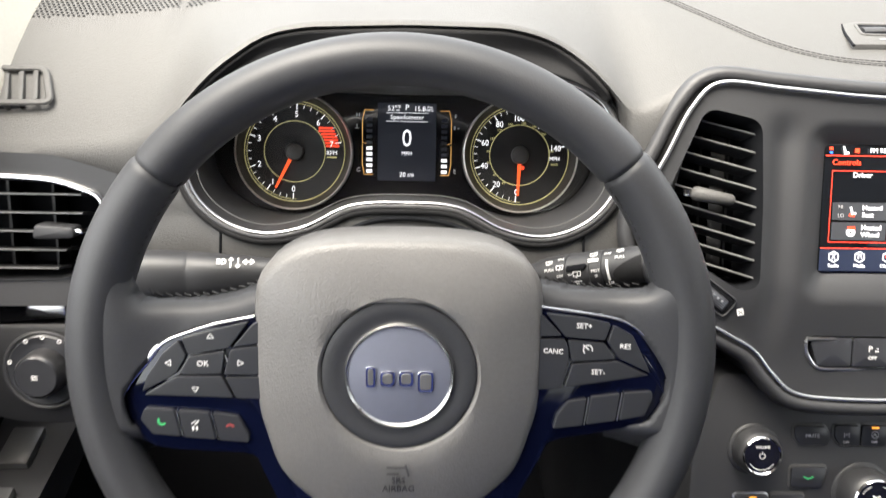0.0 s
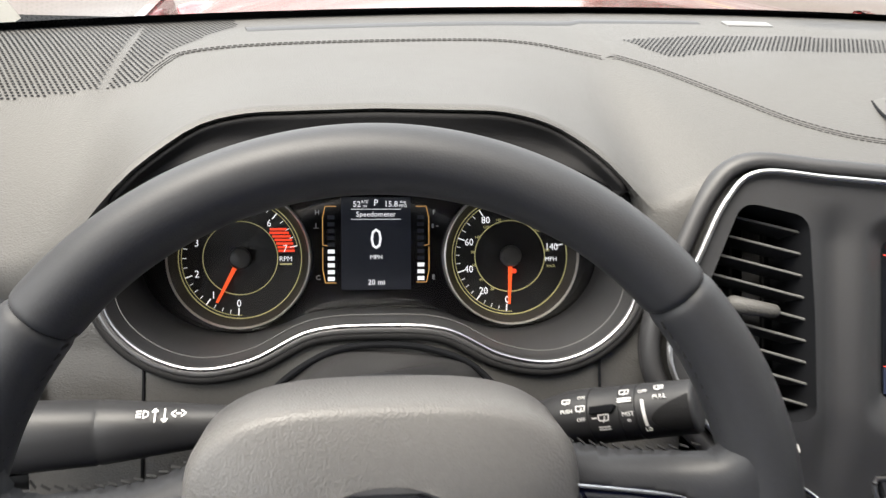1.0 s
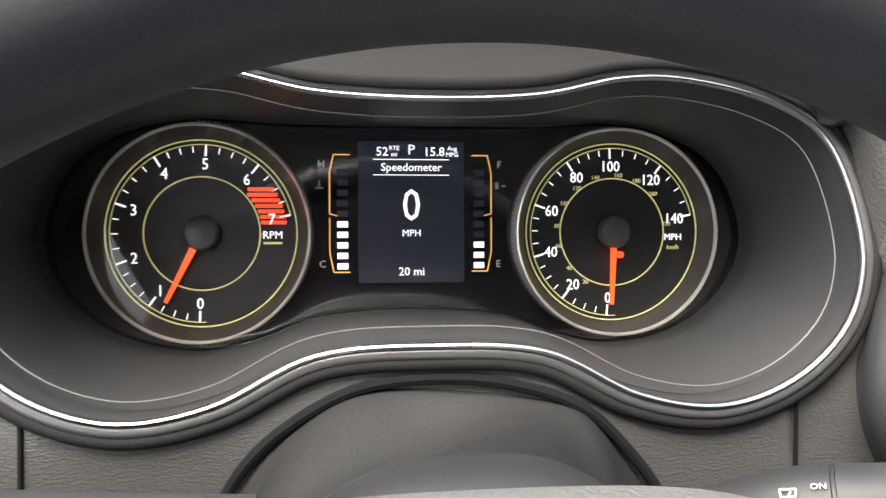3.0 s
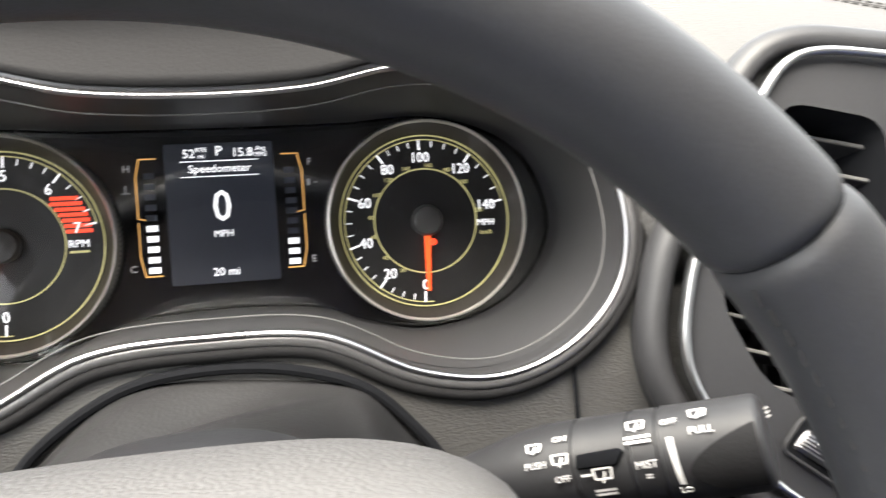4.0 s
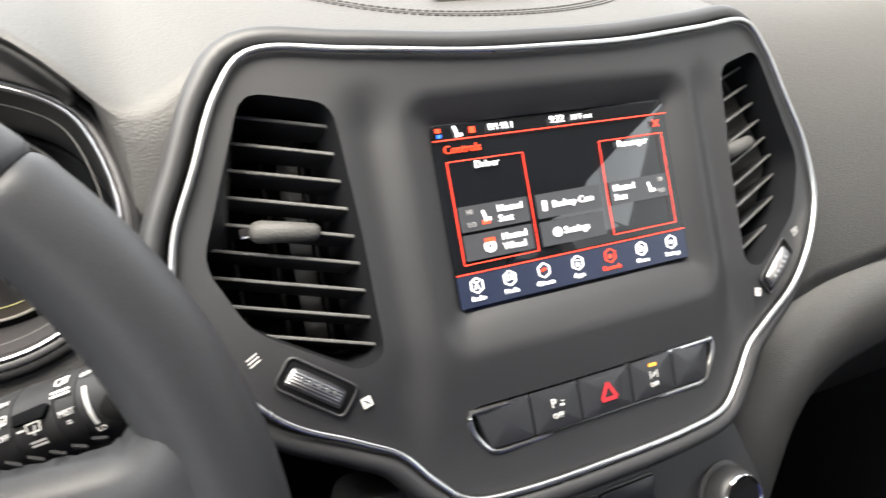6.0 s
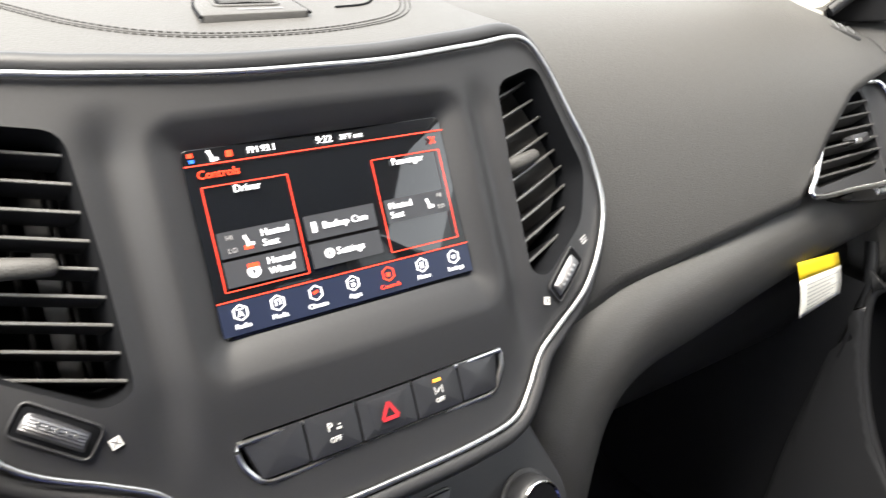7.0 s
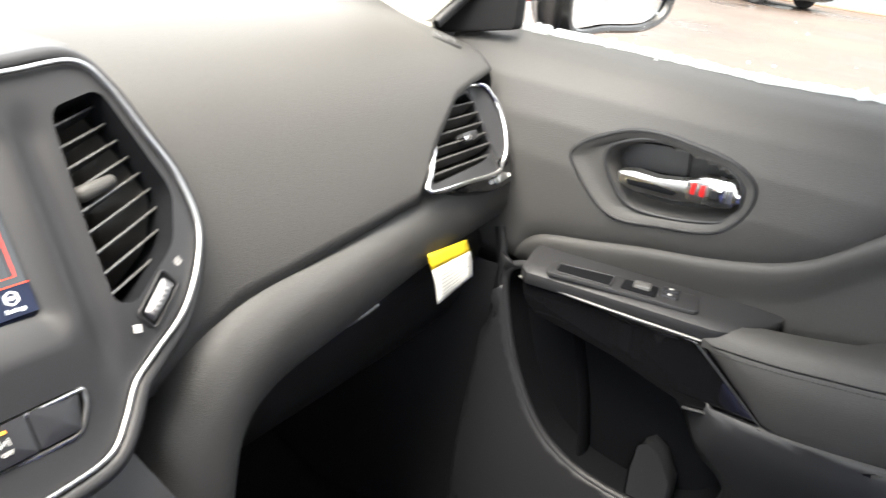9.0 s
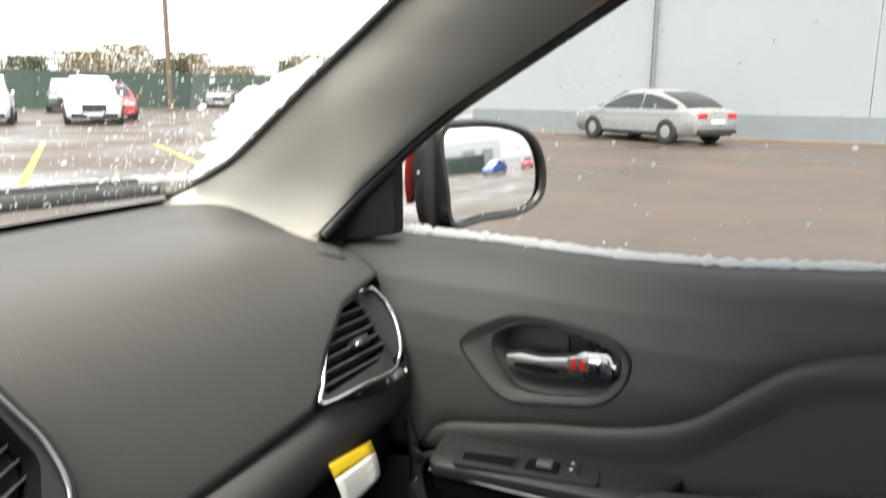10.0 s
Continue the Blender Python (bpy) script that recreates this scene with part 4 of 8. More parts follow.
# funnel from the surround to the dials, in two steps
g_half = [(0.0, -0.038), (0.045, -0.041), (0.070, -0.050), (0.100, -0.0565), (0.135, -0.050), (0.160, -0.032), (0.172, -0.004), (0.162, 0.028), (0.140, 0.046), (0.105, 0.055), (0.060, 0.053)]
GLS = evenly(spline(g_half + [(0.0, 0.0525)] + [(-u, v) for u, v in g_half[:0:-1]], 240, True), 160, True)


def align(a, b):
    """b turned to start nearest a[0]."""
    b = np.array(b)
    k = int(np.argmin(np.linalg.norm(b - a[0], axis=1)))
    return np.roll(b, -k, 0)


G2 = align(np.array(RING), GLS)
R2 = np.array(RING)
rows = []
for f, d in ((0.0, None), (0.10, 0.096), (0.14, 0.0925), (0.16, 0.0935), (0.5, 0.060), (1.0, 0.016), (1.03, 0.004)):
    q2 = R2 * (1 - f) + G2 * f
    rows.append([(q[0], q[1], ring_d(*q) - 0.001 if d is None else d - 0.10 * max(0.0, q[1]) * (1 - f)) for q in q2])
part("funnel", loft(rows, closed_v=True), PLASTIC, cluster, "dark funnel round the gauges", m=CL)
part("dial_plate", slab([tuple(q) for q in offset(GLS, 0.004)], -0.006, 0.0), GLOSS, cluster, m=CL)
part("cluster_lens", loft([[(q[0] * s, q[1] * s, 0.020) for q in GLS] for s in (1.0, 0.5, 0.001)], closed_v=True), LENS, cluster, "clear curved lens", m=CL)
RED_N = glow("needle_red", (0.95, 0.10, 0.02), 0.9)
YEL = glow("dial_yellow", (0.62, 0.58, 0.26), 0.35)


ribs = []


def gauge(u, name, label, marks, majors, minors, needle, extra):
    g = part(name, turned([(0, 0.0012), (0.0505, 0.0012), (0.0505, 0.0)], 64), DIAL, cluster, label, m=at(CL, u, 0))
    gm = at(CL, u, 0)
    part("bezel_ring", turned([(0.0508, 0.0090), (0.0510, 0.0112), (0.0516, 0.0120), (0.0523, 0.0117), (0.0526, 0.0100), (0.0528, 0.0)], 72), PALE_SATIN, g, "thin satin chrome bezel", m=gm)
    for k in range(72):
        a = radians(90 + 180 * k / 71) if u > 0 else radians(-90 + 180 * k / 71)
        c, sn = math.cos(a), math.sin(a)
        ribs.append([((0.0536 * c - q * sn, 0.0536 * sn + q * c, z)) for q, z in ((-0.0005, 0.001), (0.0005, 0.001), (0.0005, 0.0085), (-0.0005, 0.0085))])
    bm = bmesh.new()
    for r in ribs:
        bm.faces.new([bm.verts.new(p) for p in r])
    ribs.clear()
    part("knurled_edge", bm, GREY_SATIN, g, "fine knurled edge", smooth=False, m=gm, kind="stuff")
    part("inner_wall", turned([(0.0462, 0.0014), (0.0470, 0.0026), (0.0490, 0.0060), (0.0509, 0.0100)], 72), GAUGE_CONE, g, "bronze-grey sloped wall", m=gm)
    part("scale_ring", icon_ring(0.0449, 0.0455, 0.0017, 96), YEL, g, "lit yellow scale ring", m=gm)
    part("scale_ring", arc_strip(0.0430, 0.0005, 272, majors[-1], 0.0017, 80), YEL, g, m=gm)
    part("inner_ring", icon_ring(0.0272, 0.0278, 0.0017, 72), YEL, g, m=gm)
    for a in majors:
        c, s = math.cos(radians(a)), math.sin(radians(a))
        part("major_tick", strips([((0.0375 * c, 0.0375 * s), (0.0430 * c, 0.0430 * s), 0.0009)], 0.0017), LIT_WHITE, g, m=gm)
    for a in minors:
        c, s = math.cos(radians(a)), math.sin(radians(a))
        part("minor_tick", strips([((0.0392 * c, 0.0392 * s), (0.0422 * c, 0.0422 * s), 0.0005)], 0.0017), LIT_WHITE, g, m=gm)
    for (tx, a) in marks:
        letters("numeral", tx, 0.0077, LIT_WHITE, g, gm @ pose(0.0338 * math.cos(radians(a)), 0.0338 * math.sin(radians(a)) - 0.0004, 0.0017), squeeze=0.9)
    extra(g, gm)
    c, s = math.cos(radians(needle)), math.sin(radians(needle))
    part("needle", slab([(0.008 * c - 0.0016 * s, 0.008 * s + 0.0016 * c), (0.008 * c + 0.0016 * s, 0.008 * s - 0.0016 * c), (0.0370 * c + 0.0009 * s, 0.0370 * s - 0.0009 * c), (0.0370 * c - 0.0009 * s, 0.0370 * s + 0.0009 * c)], 0.0042, 0.0054), RED_N, g, "glowing red needle", m=gm)
    part("needle_cap", turned([(0.0080, 0.0018), (0.0084, 0.0050), (0.0074, 0.0078), (0.0055, 0.0086), (0, 0.0086)], 40), BORDER, g, m=gm)
    return g




def tach_extra(g, gm):
    for i in range(7):
        v = 0.0215 - 0.0027 * i
        u0, u1 = math.sqrt(max(0, 0.0285 ** 2 - v * v)), math.sqrt(0.0405 ** 2 - v * v)
        part("red_bar", strips([((u0 + (0.003 if i == 0 else 0), v), (u1, v), 0.0018)], 0.0017), LIT_RED, g, "lit red warning bar", m=gm)
    letters("unit", "RPM", 0.0052, LIT_WHITE, g, gm @ pose(0.0335, -0.0010, 0.0018))
    part("unit_bar", strips([((0.029, -0.0048), (0.038, -0.0048), 0.0011)], 0.0017), YEL, g, m=gm)


def spd_extra(g, gm):
    letters("unit", "MPH", 0.0048, LIT_WHITE, g, gm @ pose(0.0325, -0.0028, 0.0018))
    letters("unit_small", "km/h", 0.0033, YEL, g, gm @ pose(0.0325, -0.0080, 0.0018))
    for tx, a in (("20", 241), ("40", 219), ("60", 194), ("80", 174), ("100", 150), ("120", 130), ("140", 108), ("160", 84), ("180", 64), ("200", 42), ("220", 8)):
        letters("small_numeral", tx, 0.0031, YEL, g, gm @ pose(0.0292 * math.cos(radians(a)), 0.0292 * math.sin(radians(a)), 0.0018))
    part("warning_lamp", icon_ring(0.0001, 0.0018, 0.0021), LIT_RED, g, "small red lamp", m=gm @ pose(0.0020, -0.0115, 0.0066))


T_A = [268, 234, 200, 160, 121, 87, 51, 12]
tm = [a + (b - a) * i / 4 for a, b in zip(T_A, T_A[1:]) for i in (1, 2, 3)]
gauge(-0.1005, "tachometer", "round lit tachometer with red zone", [(str(i), a) for i, a in enumerate(T_A)], T_A, tm, 243, tach_extra)
S_A = [266, 232, 197, 161, 124, 92, 53, 12]
sm = [a + (b - a) * i / 4 for a, b in zip(S_A, S_A[1:]) for i in (1, 2, 3)]
gauge(0.1045, "speedometer", "round lit speedometer", [(str(20 * i), a) for i, a in enumerate(S_A)], S_A, sm, 268, spd_extra)
disp = part("display", slab(rounded([(-0.0255, -0.025), (0.0275, -0.025), (0.0275, 0.0455), (-0.0255, 0.0455)], 0.001, 2), 0.0, 0.0012), LCD, cluster, "dark lit display between the gauges", m=CL)
DM = at(CL, 0.001, 0, 0.0015)
letters("print", "0", 0.0225, LIT_WHITE, disp, DM @ pose(0, 0.013, 0), squeeze=0.86)
letters("print", "MPH", 0.0048, LIT_WHITE, disp, DM @ pose(0, -0.0003, 0))
letters("print", "20 mi", 0.0058, LIT_WHITE, disp, DM @ pose(0, -0.0195, 0))
letters("print", "Speedometer", 0.0056, LIT_WHITE, disp, DM @ pose(0, 0.0325, 0))
letters("print", "P", 0.0070, LIT_WHITE, disp, DM @ pose(0.0, 0.0412, 0))
letters("print", "52", 0.0062, LIT_WHITE, disp, DM @ pose(-0.0145, 0.0402, 0))
letters("print", "15.8", 0.0062, LIT_WHITE, disp, DM @ pose(0.0115, 0.0402, 0))
letters("print", "RTE\nmi", 0.0031, LIT_WHITE, disp, DM @ pose(-0.0085, 0.0405, 0))
letters("print", "Avg\nMPG", 0.0031, LIT_WHITE, disp, DM @ pose(0.0205, 0.0405, 0))
for v in (0.0365, 0.0288):
    part("rule", strips([((-0.019, v), (0.019, v), 0.0004)], 0.0), LIT_WHITE, disp, m=DM)
for s in (-1, 1):
    x = lambda q: 0.001 + s * q
    part("level_bracket", strips([((x(0.0305), 0.0388), (x(0.0385), 0.0388), 0.0006), ((x(0.0385), 0.0390), (x(0.0405), 0.030), 0.0006), ((x(0.0405), 0.030), (x(0.0405), 0.0095), 0.0006), ((x(0.0405), 0.0095), (x(0.0365), 0.0085), 0.0006), ((x(0.0405), 0.0075), (x(0.0405), -0.010), 0.0006), ((x(0.0405), -0.010), (x(0.0385), -0.0195), 0.0006), ((x(0.0305), -0.0195), (x(0.0385), -0.0195), 0.0006)], 0.0004), glow("amber_line" , (0.80, 0.42, 0.12), 0.6), cluster, "thin amber bracket", m=CL)
    for i in range(10 if s < 0 else 10):
        lit = i < (5 if s < 0 else 3)
        v = -0.0165 + 0.0052 * i
        part("level_bar", strips([((x(0.0315), v), (x(0.0368), v), 0.0030)], 0.0006), LIT_WHITE if lit else LCD, cluster, m=CL)
for tx, u, v in (("H", -0.0435, 0.034), ("C", -0.043, -0.0155), ("F", 0.0455, 0.034), ("E", 0.0450, -0.016)):
    letters("print", tx, 0.0050, WHITE_INK, cluster, at(CL, u, v, 0.0012))
part("pump_mark", strips([((-0.002, -0.0015), (-0.002, 0.0018), 0.0016), ((0.0005, 0.0), (0.0025, 0.0), 0.0008)], 0.0004), GREY_INK, cluster, m=at(CL, 0.0465, 0.0235))
part("coolant_mark", strips([((0, -0.0018), (0, 0.002), 0.0009), ((-0.002, -0.0018), (0.002, -0.0018), 0.0006)], 0.0004), GREY_INK, cluster, m=at(CL, -0.0445, 0.0240))


# ---- centre stack ----
stack = thing("centre_stack", "satin black centre stack with screen, air vents and keys", "centre console")
s_half = [(0.0, 0.1315), (0.053, 0.1325), (0.114, 0.138), (0.160, 0.142), (0.180, 0.124), (0.196, 0.09), (0.211, 0.055), (0.212, 0.014), (0.180, -0.030), (0.143, -0.052), (0.123, -0.064), (0.108, -0.082), (0.090, -0.097), (0.056, -0.1010), (0.0, -0.1015)]
OUTL = evenly(spline(s_half + [(-u, v) for u, v in s_half[-2:0:-1]], 300, True), 220, True)
VENT = [(0.172, 0.123), (0.131, 0.113), (0.127, 0.05), (0.126, -0.012), (0.140, -0.017), (0.186, 0.012), (0.202, 0.047)]
VR = [q + np.array((0.001, 0)) for q in rounded(VENT, 0.010, 5)]
VL = [np.array((0.004 - q[0], q[1])) for q in rounded(VENT, 0.010, 5)[::-1]]
SCR = rounded([(-0.0755, -0.002), (0.0835, -0.002), (0.0835, 0.097), (-0.0755, 0.097)], 0.004, 4)
BTN = rounded([(-0.082, -0.050), (0.087, -0.050), (0.088, -0.060), (0.079, -0.0755), (-0.073, -0.0755), (-0.082, -0.062)], 0.006, 4)


def face_d(u, v):
    """Relief of the stack's face: it rises from the screen's edge, and a groove runs beside each vent."""
    du, dv = max(-0.0755 - u, u - 0.0835, 0), max(-0.002 - v, v - 0.097, 0)
    rise = 0.0105 * min(1.0, math.hypot(du, dv * (1.1 if v > 0.05 else 0.8)) / 0.017) ** 0.85
    if v < -0.002:
        rise *= 1 - 0.75 * ease((-0.006 - v) / 0.075)
    side = abs(u - 0.002)
    rise -= 0.006 * math.exp(-((side - 0.112) / 0.010) ** 2) * ease((v + 0.07) / 0.05) * ease((0.125 - v) / 0.03)
    return rise + bow(u, v)


part("face", sheet(OUTL, [VR, VL, SCR, BTN], 0.0034, face_d), STALK, stack, "satin dark grey stack face", m=ST)
# rolled border and the bright line that follows it
part("border", sweep([(q[0], q[1], bow(*q) + 0.000) for q in offset(OUTL, 0.006)], 0.0065, 0.0085, closed=True, seg=14), PLASTIC, stack, "dark satin rolled border", m=ST)
part("bright_line", sweep([(q[0], q[1], face_d(*q) + 0.0030) for q in offset(OUTL, -0.0012)], 0.0018, 0.0018, closed=True, seg=10), SATIN, stack, "thin satin chrome line round the stack", m=ST)
flank = loft([[(q[0], q[1], bow(*q) + d) for q in offset(OUTL, g)] for g, d in ((0.009, 0.001), (0.011, -0.015), (0.006, -0.07))], closed_v=True)
part("flank", flank, PLASTIC, stack, m=ST)


def vent(parent, outline, knob_v, side):
    # Vent wall and back carry the duct's shade in their colour.
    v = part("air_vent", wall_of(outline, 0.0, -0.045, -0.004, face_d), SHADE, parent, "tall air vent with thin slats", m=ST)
    o = np.array(outline)
    c = o.mean(0)
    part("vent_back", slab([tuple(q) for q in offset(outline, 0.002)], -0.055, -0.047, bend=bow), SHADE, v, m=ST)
    lo, hi = o[:, 1].min(), o[:, 1].max()
    rise = lambda u: 0.29 * (abs(u - 0.004) - 0.124)
    for i in range(9):
        y0 = 0.1015 - 0.0137 * i
        us = [u for u in np.linspace(o[:, 0].min(), o[:, 0].max(), 120) if inside((u, y0 + rise(u)), outline)]
        if len(us) < 2:
            continue
        u0, u1 = us[0], us[-1]
        line = lambda u: y0 + rise(u)
        deep = lambda u: bow(u, 0) - 0.0010 - (0.0125 if side < 0 else 0.007) * max(0.0, (abs(u - 0.004) - 0.128) / 0.063)
        rows = [[(u, line(u) - 0.004 * f + h, deep(u) - 0.020 * f) for f, h in ((0.0, -0.0007), (-0.05, 0), (0.0, 0.0007), (1, 0.0010), (1, -0.0010))] for u in np.linspace(u0, u1, 7)]
        part("slat", loft(rows, closed_v=True, caps=True), DARK, v, m=ST)
        part("slat_edge", sweep([(u, line(u), deep(u) + 0.0004) for u in np.linspace(u0, u1, 7)], 0.0009, 0.0007, seg=6), GREY_SATIN, v, m=ST)
    for k in (0.28, 0.56, 0.85):
        u = o[:, 0].min() + (o[:, 0].max() - o[:, 0].min()) * k
        part("vane", box(u - 0.001, u + 0.001, lo + 0.006, hi - 0.006, -0.047, -0.034, 0.0004), DARK, v, m=ST @ Matrix.Translation((0, 0, bow(u, 0))))
    wide = o[:, 0].min() + (o[:, 0].max() - o[:, 0].min()) * (0.74 if side < 0 else 0.26)
    part("turned_vane", box(-0.0055, 0.0055, lo + 0.010, hi - 0.008, -0.001, 0.001, 0.0006), PLASTIC, v, m=ST @ Matrix.Translation((wide, 0, bow(wide, 0) - 0.034)) @ pose(0, 0, 0, 0, 24 * side, 0))
    ku, kv = c[0] - 0.002, knob_v + (0.003 if side < 0 else 0.010)
    kd = bow(ku, 0) - 0.0095
    lean = -0.30 * side
    body = spline([(ku + q, kv - lean * q * 0.6, kd + dd - 0.16 * side * q) for q, dd in ((-0.018, 0.006), (-0.010, 0.0095), (0.001, 0.0105), (0.012, 0.0085))], 14)
    kb = part("vent_knob", sweep(body, 0.0060, 0.0054, seg=16, up=(0, 0, 1), taper=lambda f: min(1.0, 0.72 + 2.4 * f) * (1 - 0.30 * f) * (1.0 if f < 0.97 else 0.7)), PAD, v, "soft grey vent knob", m=ST)
    tip = Vector(body[0]) + Vector((-0.0030, 0, -0.0015))
    part("knob_tip", box(-0.0035, 0.0035, -0.0026, 0.0026, -0.004, 0.002, 0.0012), CHROME, kb, "chrome tip", m=ST @ Matrix.Translation(tip))


vent(stack, VL, 0.052, -1)
vent(stack, VR, 0.052, 1)
for s in (-1, 1):
    a, b = np.array((s * 0.170, -0.0105)), np.array((s * 0.146, -0.0285))
    t = (b - a) / np.linalg.norm(b - a)
    nn = np.array([-t[1], t[0]])
    mouth = rounded([tuple(a - t * 0.0036 - nn * 0.0082), tuple(b + t * 0.0036 - nn * 0.0082), tuple(b + t * 0.0036 + nn * 0.0082), tuple(a - t * 0.0036 + nn * 0.0082)], 0.004, 4)
    # The slot is not cut: a thin plate with its shade as colour.
    tw = part("thumb_wheel_slot", slab(mouth, -0.004, 0.0012, 0.0004, bend=face_d), SHADE, stack, "flat shade-black patch for the wheel's slot", m=ST)
    part("slot_rim", sweep([(*q, face_d(*q) + 0.0012) for q in mouth], 0.0008, 0.0010, closed=True, up=(0, 0, 1), seg=8), PLASTIC, tw, m=ST)
    rows = []
    for f in np.linspace(0, 1, 25):
        q = a + (b - a) * f
        h = 0.0010 + 0.0032 * math.sin(math.pi * min(1, max(0, f))) ** 0.35
        rows.append([(*(q + nn * w), face_d(*q) + h * math.sqrt(max(0.0, 1 - (w / 0.0052) ** 2)) ** 0.7 - (0.00035 if k % 2 else 0)) for k, w in enumerate(np.linspace(-0.0051, 0.0051, 15))])
    roller = part("thumb_wheel", loft(rows, caps=True), WHEEL_SILVER, tw, "ridged silver thumb wheel", m=ST)
    for f in (0.22, 0.36, 0.50, 0.64, 0.78):
        q = a + (b - a) * f + nn * 0.0008
        part("dimple", turned([(0.0011, 0.0), (0.0009, 0.0005), (0, 0.0007)], 12), SATIN, tw, m=ST @ Matrix.Translation((*q, face_d(*q) + 0.0008 + 0.0032 * math.sin(math.pi * f) ** 0.35)))
    vm = at(ST, s * 0.1355, -0.0325, face_d(s * 0.1355, -0.0325) + 0.0008, -14 * s)
    part("vent_mark", strips([((-0.0026, 0), (0.0026, 0), 0.0052)]), WHITE_INK, stack, m=vm)
    part("vent_mark", strips([((-0.0018, -0.0018), (0.0018, 0.0018), 0.0005), ((-0.0018, 0.0018), (0.0018, -0.0018), 0.0005)], 0.0006), STALK, stack, m=vm)
    part("vent_mark", strips([((-0.003, k), (0.003, k + 0.0008), 0.0006) for k in (-0.0018, 0, 0.0018)]), WHITE_INK, stack, m=at(ST, s * 0.184, -0.001, face_d(s * 0.184, -0.001) + 0.0006, 20))

# screen
screen = thing("touch_screen", "lit touch screen showing seat heating controls", "screen")
SM = at(ST, 0.0, 0.0, -0.0010)
part("glass", slab(SCR, -0.008, 0.0, 0.0004, bend=lambda u, v: -0.0006), mat("screen_glass", (0.006, 0.007, 0.009), 0.05, coat=0.3, vary=0.02), screen, "glossy dark glass", m=SM)
K = 0.0008
RED_LINE = glow("red_line", (0.90, 0.06, 0.03), 0.55)


def bar(segs, material, d=K, name="line"):
    for seg in segs:
        part(name, strips([seg], d), material, screen, m=SM)


def word(tx, u, v, size, material=LIT_WHITE, align="CENTER"):
    return letters("text", tx, size, material, screen, SM @ pose(u, v, K + 0.0003), align)


part("key_bar", strips([((-0.0755, 0.0087), (0.0835, 0.0087), 0.0170)], 0.0004), glow("bar_blue", (0.010, 0.015, 0.036), 0.3), screen, m=SM)
bar([((-0.0755, 0.0885), (0.0835, 0.0885), 0.0007), ((-0.0755, 0.0178), (0.0835, 0.0178), 0.0007)], RED_LINE)
for u0, u1 in ((-0.0695, -0.0225), (0.0300, 0.0775)):
    bar([((u0, 0.0770), (u1, 0.0770), 0.0006), ((u0, 0.0225), (u1, 0.0225), 0.0006), ((u0, 0.0225), (u0, 0.0770), 0.0006), ((u1, 0.0225), (u1, 0.0770), 0.0006)], RED_LINE)
for u0, u1, v in ((-0.0675, -0.0245, 0.0462), (-0.0675, -0.0245, 0.0310), (-0.0190, 0.0250, 0.0460), (-0.0190, 0.0250, 0.0305), (0.0322, 0.0755, 0.0460)):
    part("screen_key", slab(rounded([(u0, v - 0.0068), (u1, v - 0.0068), (u1, v + 0.0068), (u0, v + 0.0068)], 0.0008, 2), 0.0, 0.0006), LCD_KEY, screen, m=SM)
word("Controls", -0.0590, 0.0832, 0.0062, LIT_RED)
word("Driver", -0.0460, 0.0738, 0.0056)
word("Passenger", 0.0540, 0.0738, 0.0056)
word("Heated\nSeat", -0.0445, 0.0462, 0.0054, align="LEFT")
word("Heated\nWheel", -0.0445, 0.0310, 0.0054, align="LEFT")
word("Backup Cam", -0.0090, 0.0460, 0.0056, align="LEFT")
word("Settings", -0.0040, 0.0305, 0.0056, align="LEFT")
word("Heated\nSeat", 0.0345, 0.0460, 0.0054, align="LEFT")
word("HI", -0.0615, 0.0495, 0.0038, GREY_INK)
word("LO", -0.0610, 0.0428, 0.0038, GREY_INK)
word("HI", 0.0705, 0.0495, 0.0036, GREY_INK)
word("LO", 0.0705, 0.0428, 0.0036, GREY_INK)
word("9:22", 0.0035, 0.0925, 0.0058)
word("30°F out", 0.0205, 0.0925, 0.0042)
word("FM 93.1", -0.0415, 0.0925, 0.0050, align="LEFT")
bar([((0.0725, 0.0812), (0.0765, 0.0852), 0.0011), ((0.0725, 0.0852), (0.0765, 0.0812), 0.0011)], RED_LINE)
for u, v, colr in ((-0.052, 0.0465, LIT_WHITE), (0.0625, 0.0460, LIT_WHITE), (-0.0605, 0.0925, LIT_WHITE)):
    bar([((u - 0.0015, v + 0.003), (u, v - 0.0012), 0.0016), ((u - 0.001, v - 0.0022), (u + 0.003, v - 0.0018), 0.0018)], colr)
bar([((-0.0545, 0.0432), (-0.050, 0.0432), 0.0022), ((-0.0530, 0.0925), (-0.0495, 0.0925), 0.0034), ((-0.0730, 0.0938), (-0.0700, 0.0938), 0.0022)], LIT_RED)
bar([((-0.0725, 0.0908), (-0.0700, 0.0908), 0.0018)], glow("lit_blue", (0.03, 0.15, 0.8), 0.8))
part("wheel_icon", icon_ring(0.0012, 0.0034, 0.0006), LIT_WHITE, screen, m=SM @ pose(-0.0525, 0.0302, K))
bar([((-0.0555, 0.0335), (-0.0495, 0.0335), 0.0022)], LIT_RED, K + 0.0009)
part("gear_icon", icon_ring(0.0011, 0.0027, 0.0006), LIT_WHITE, screen, m=SM @ pose(-0.0085, 0.0305, K))
bar([((-0.0140, 0.0432), (-0.0140, 0.0490), 0.0028)], LIT_WHITE)
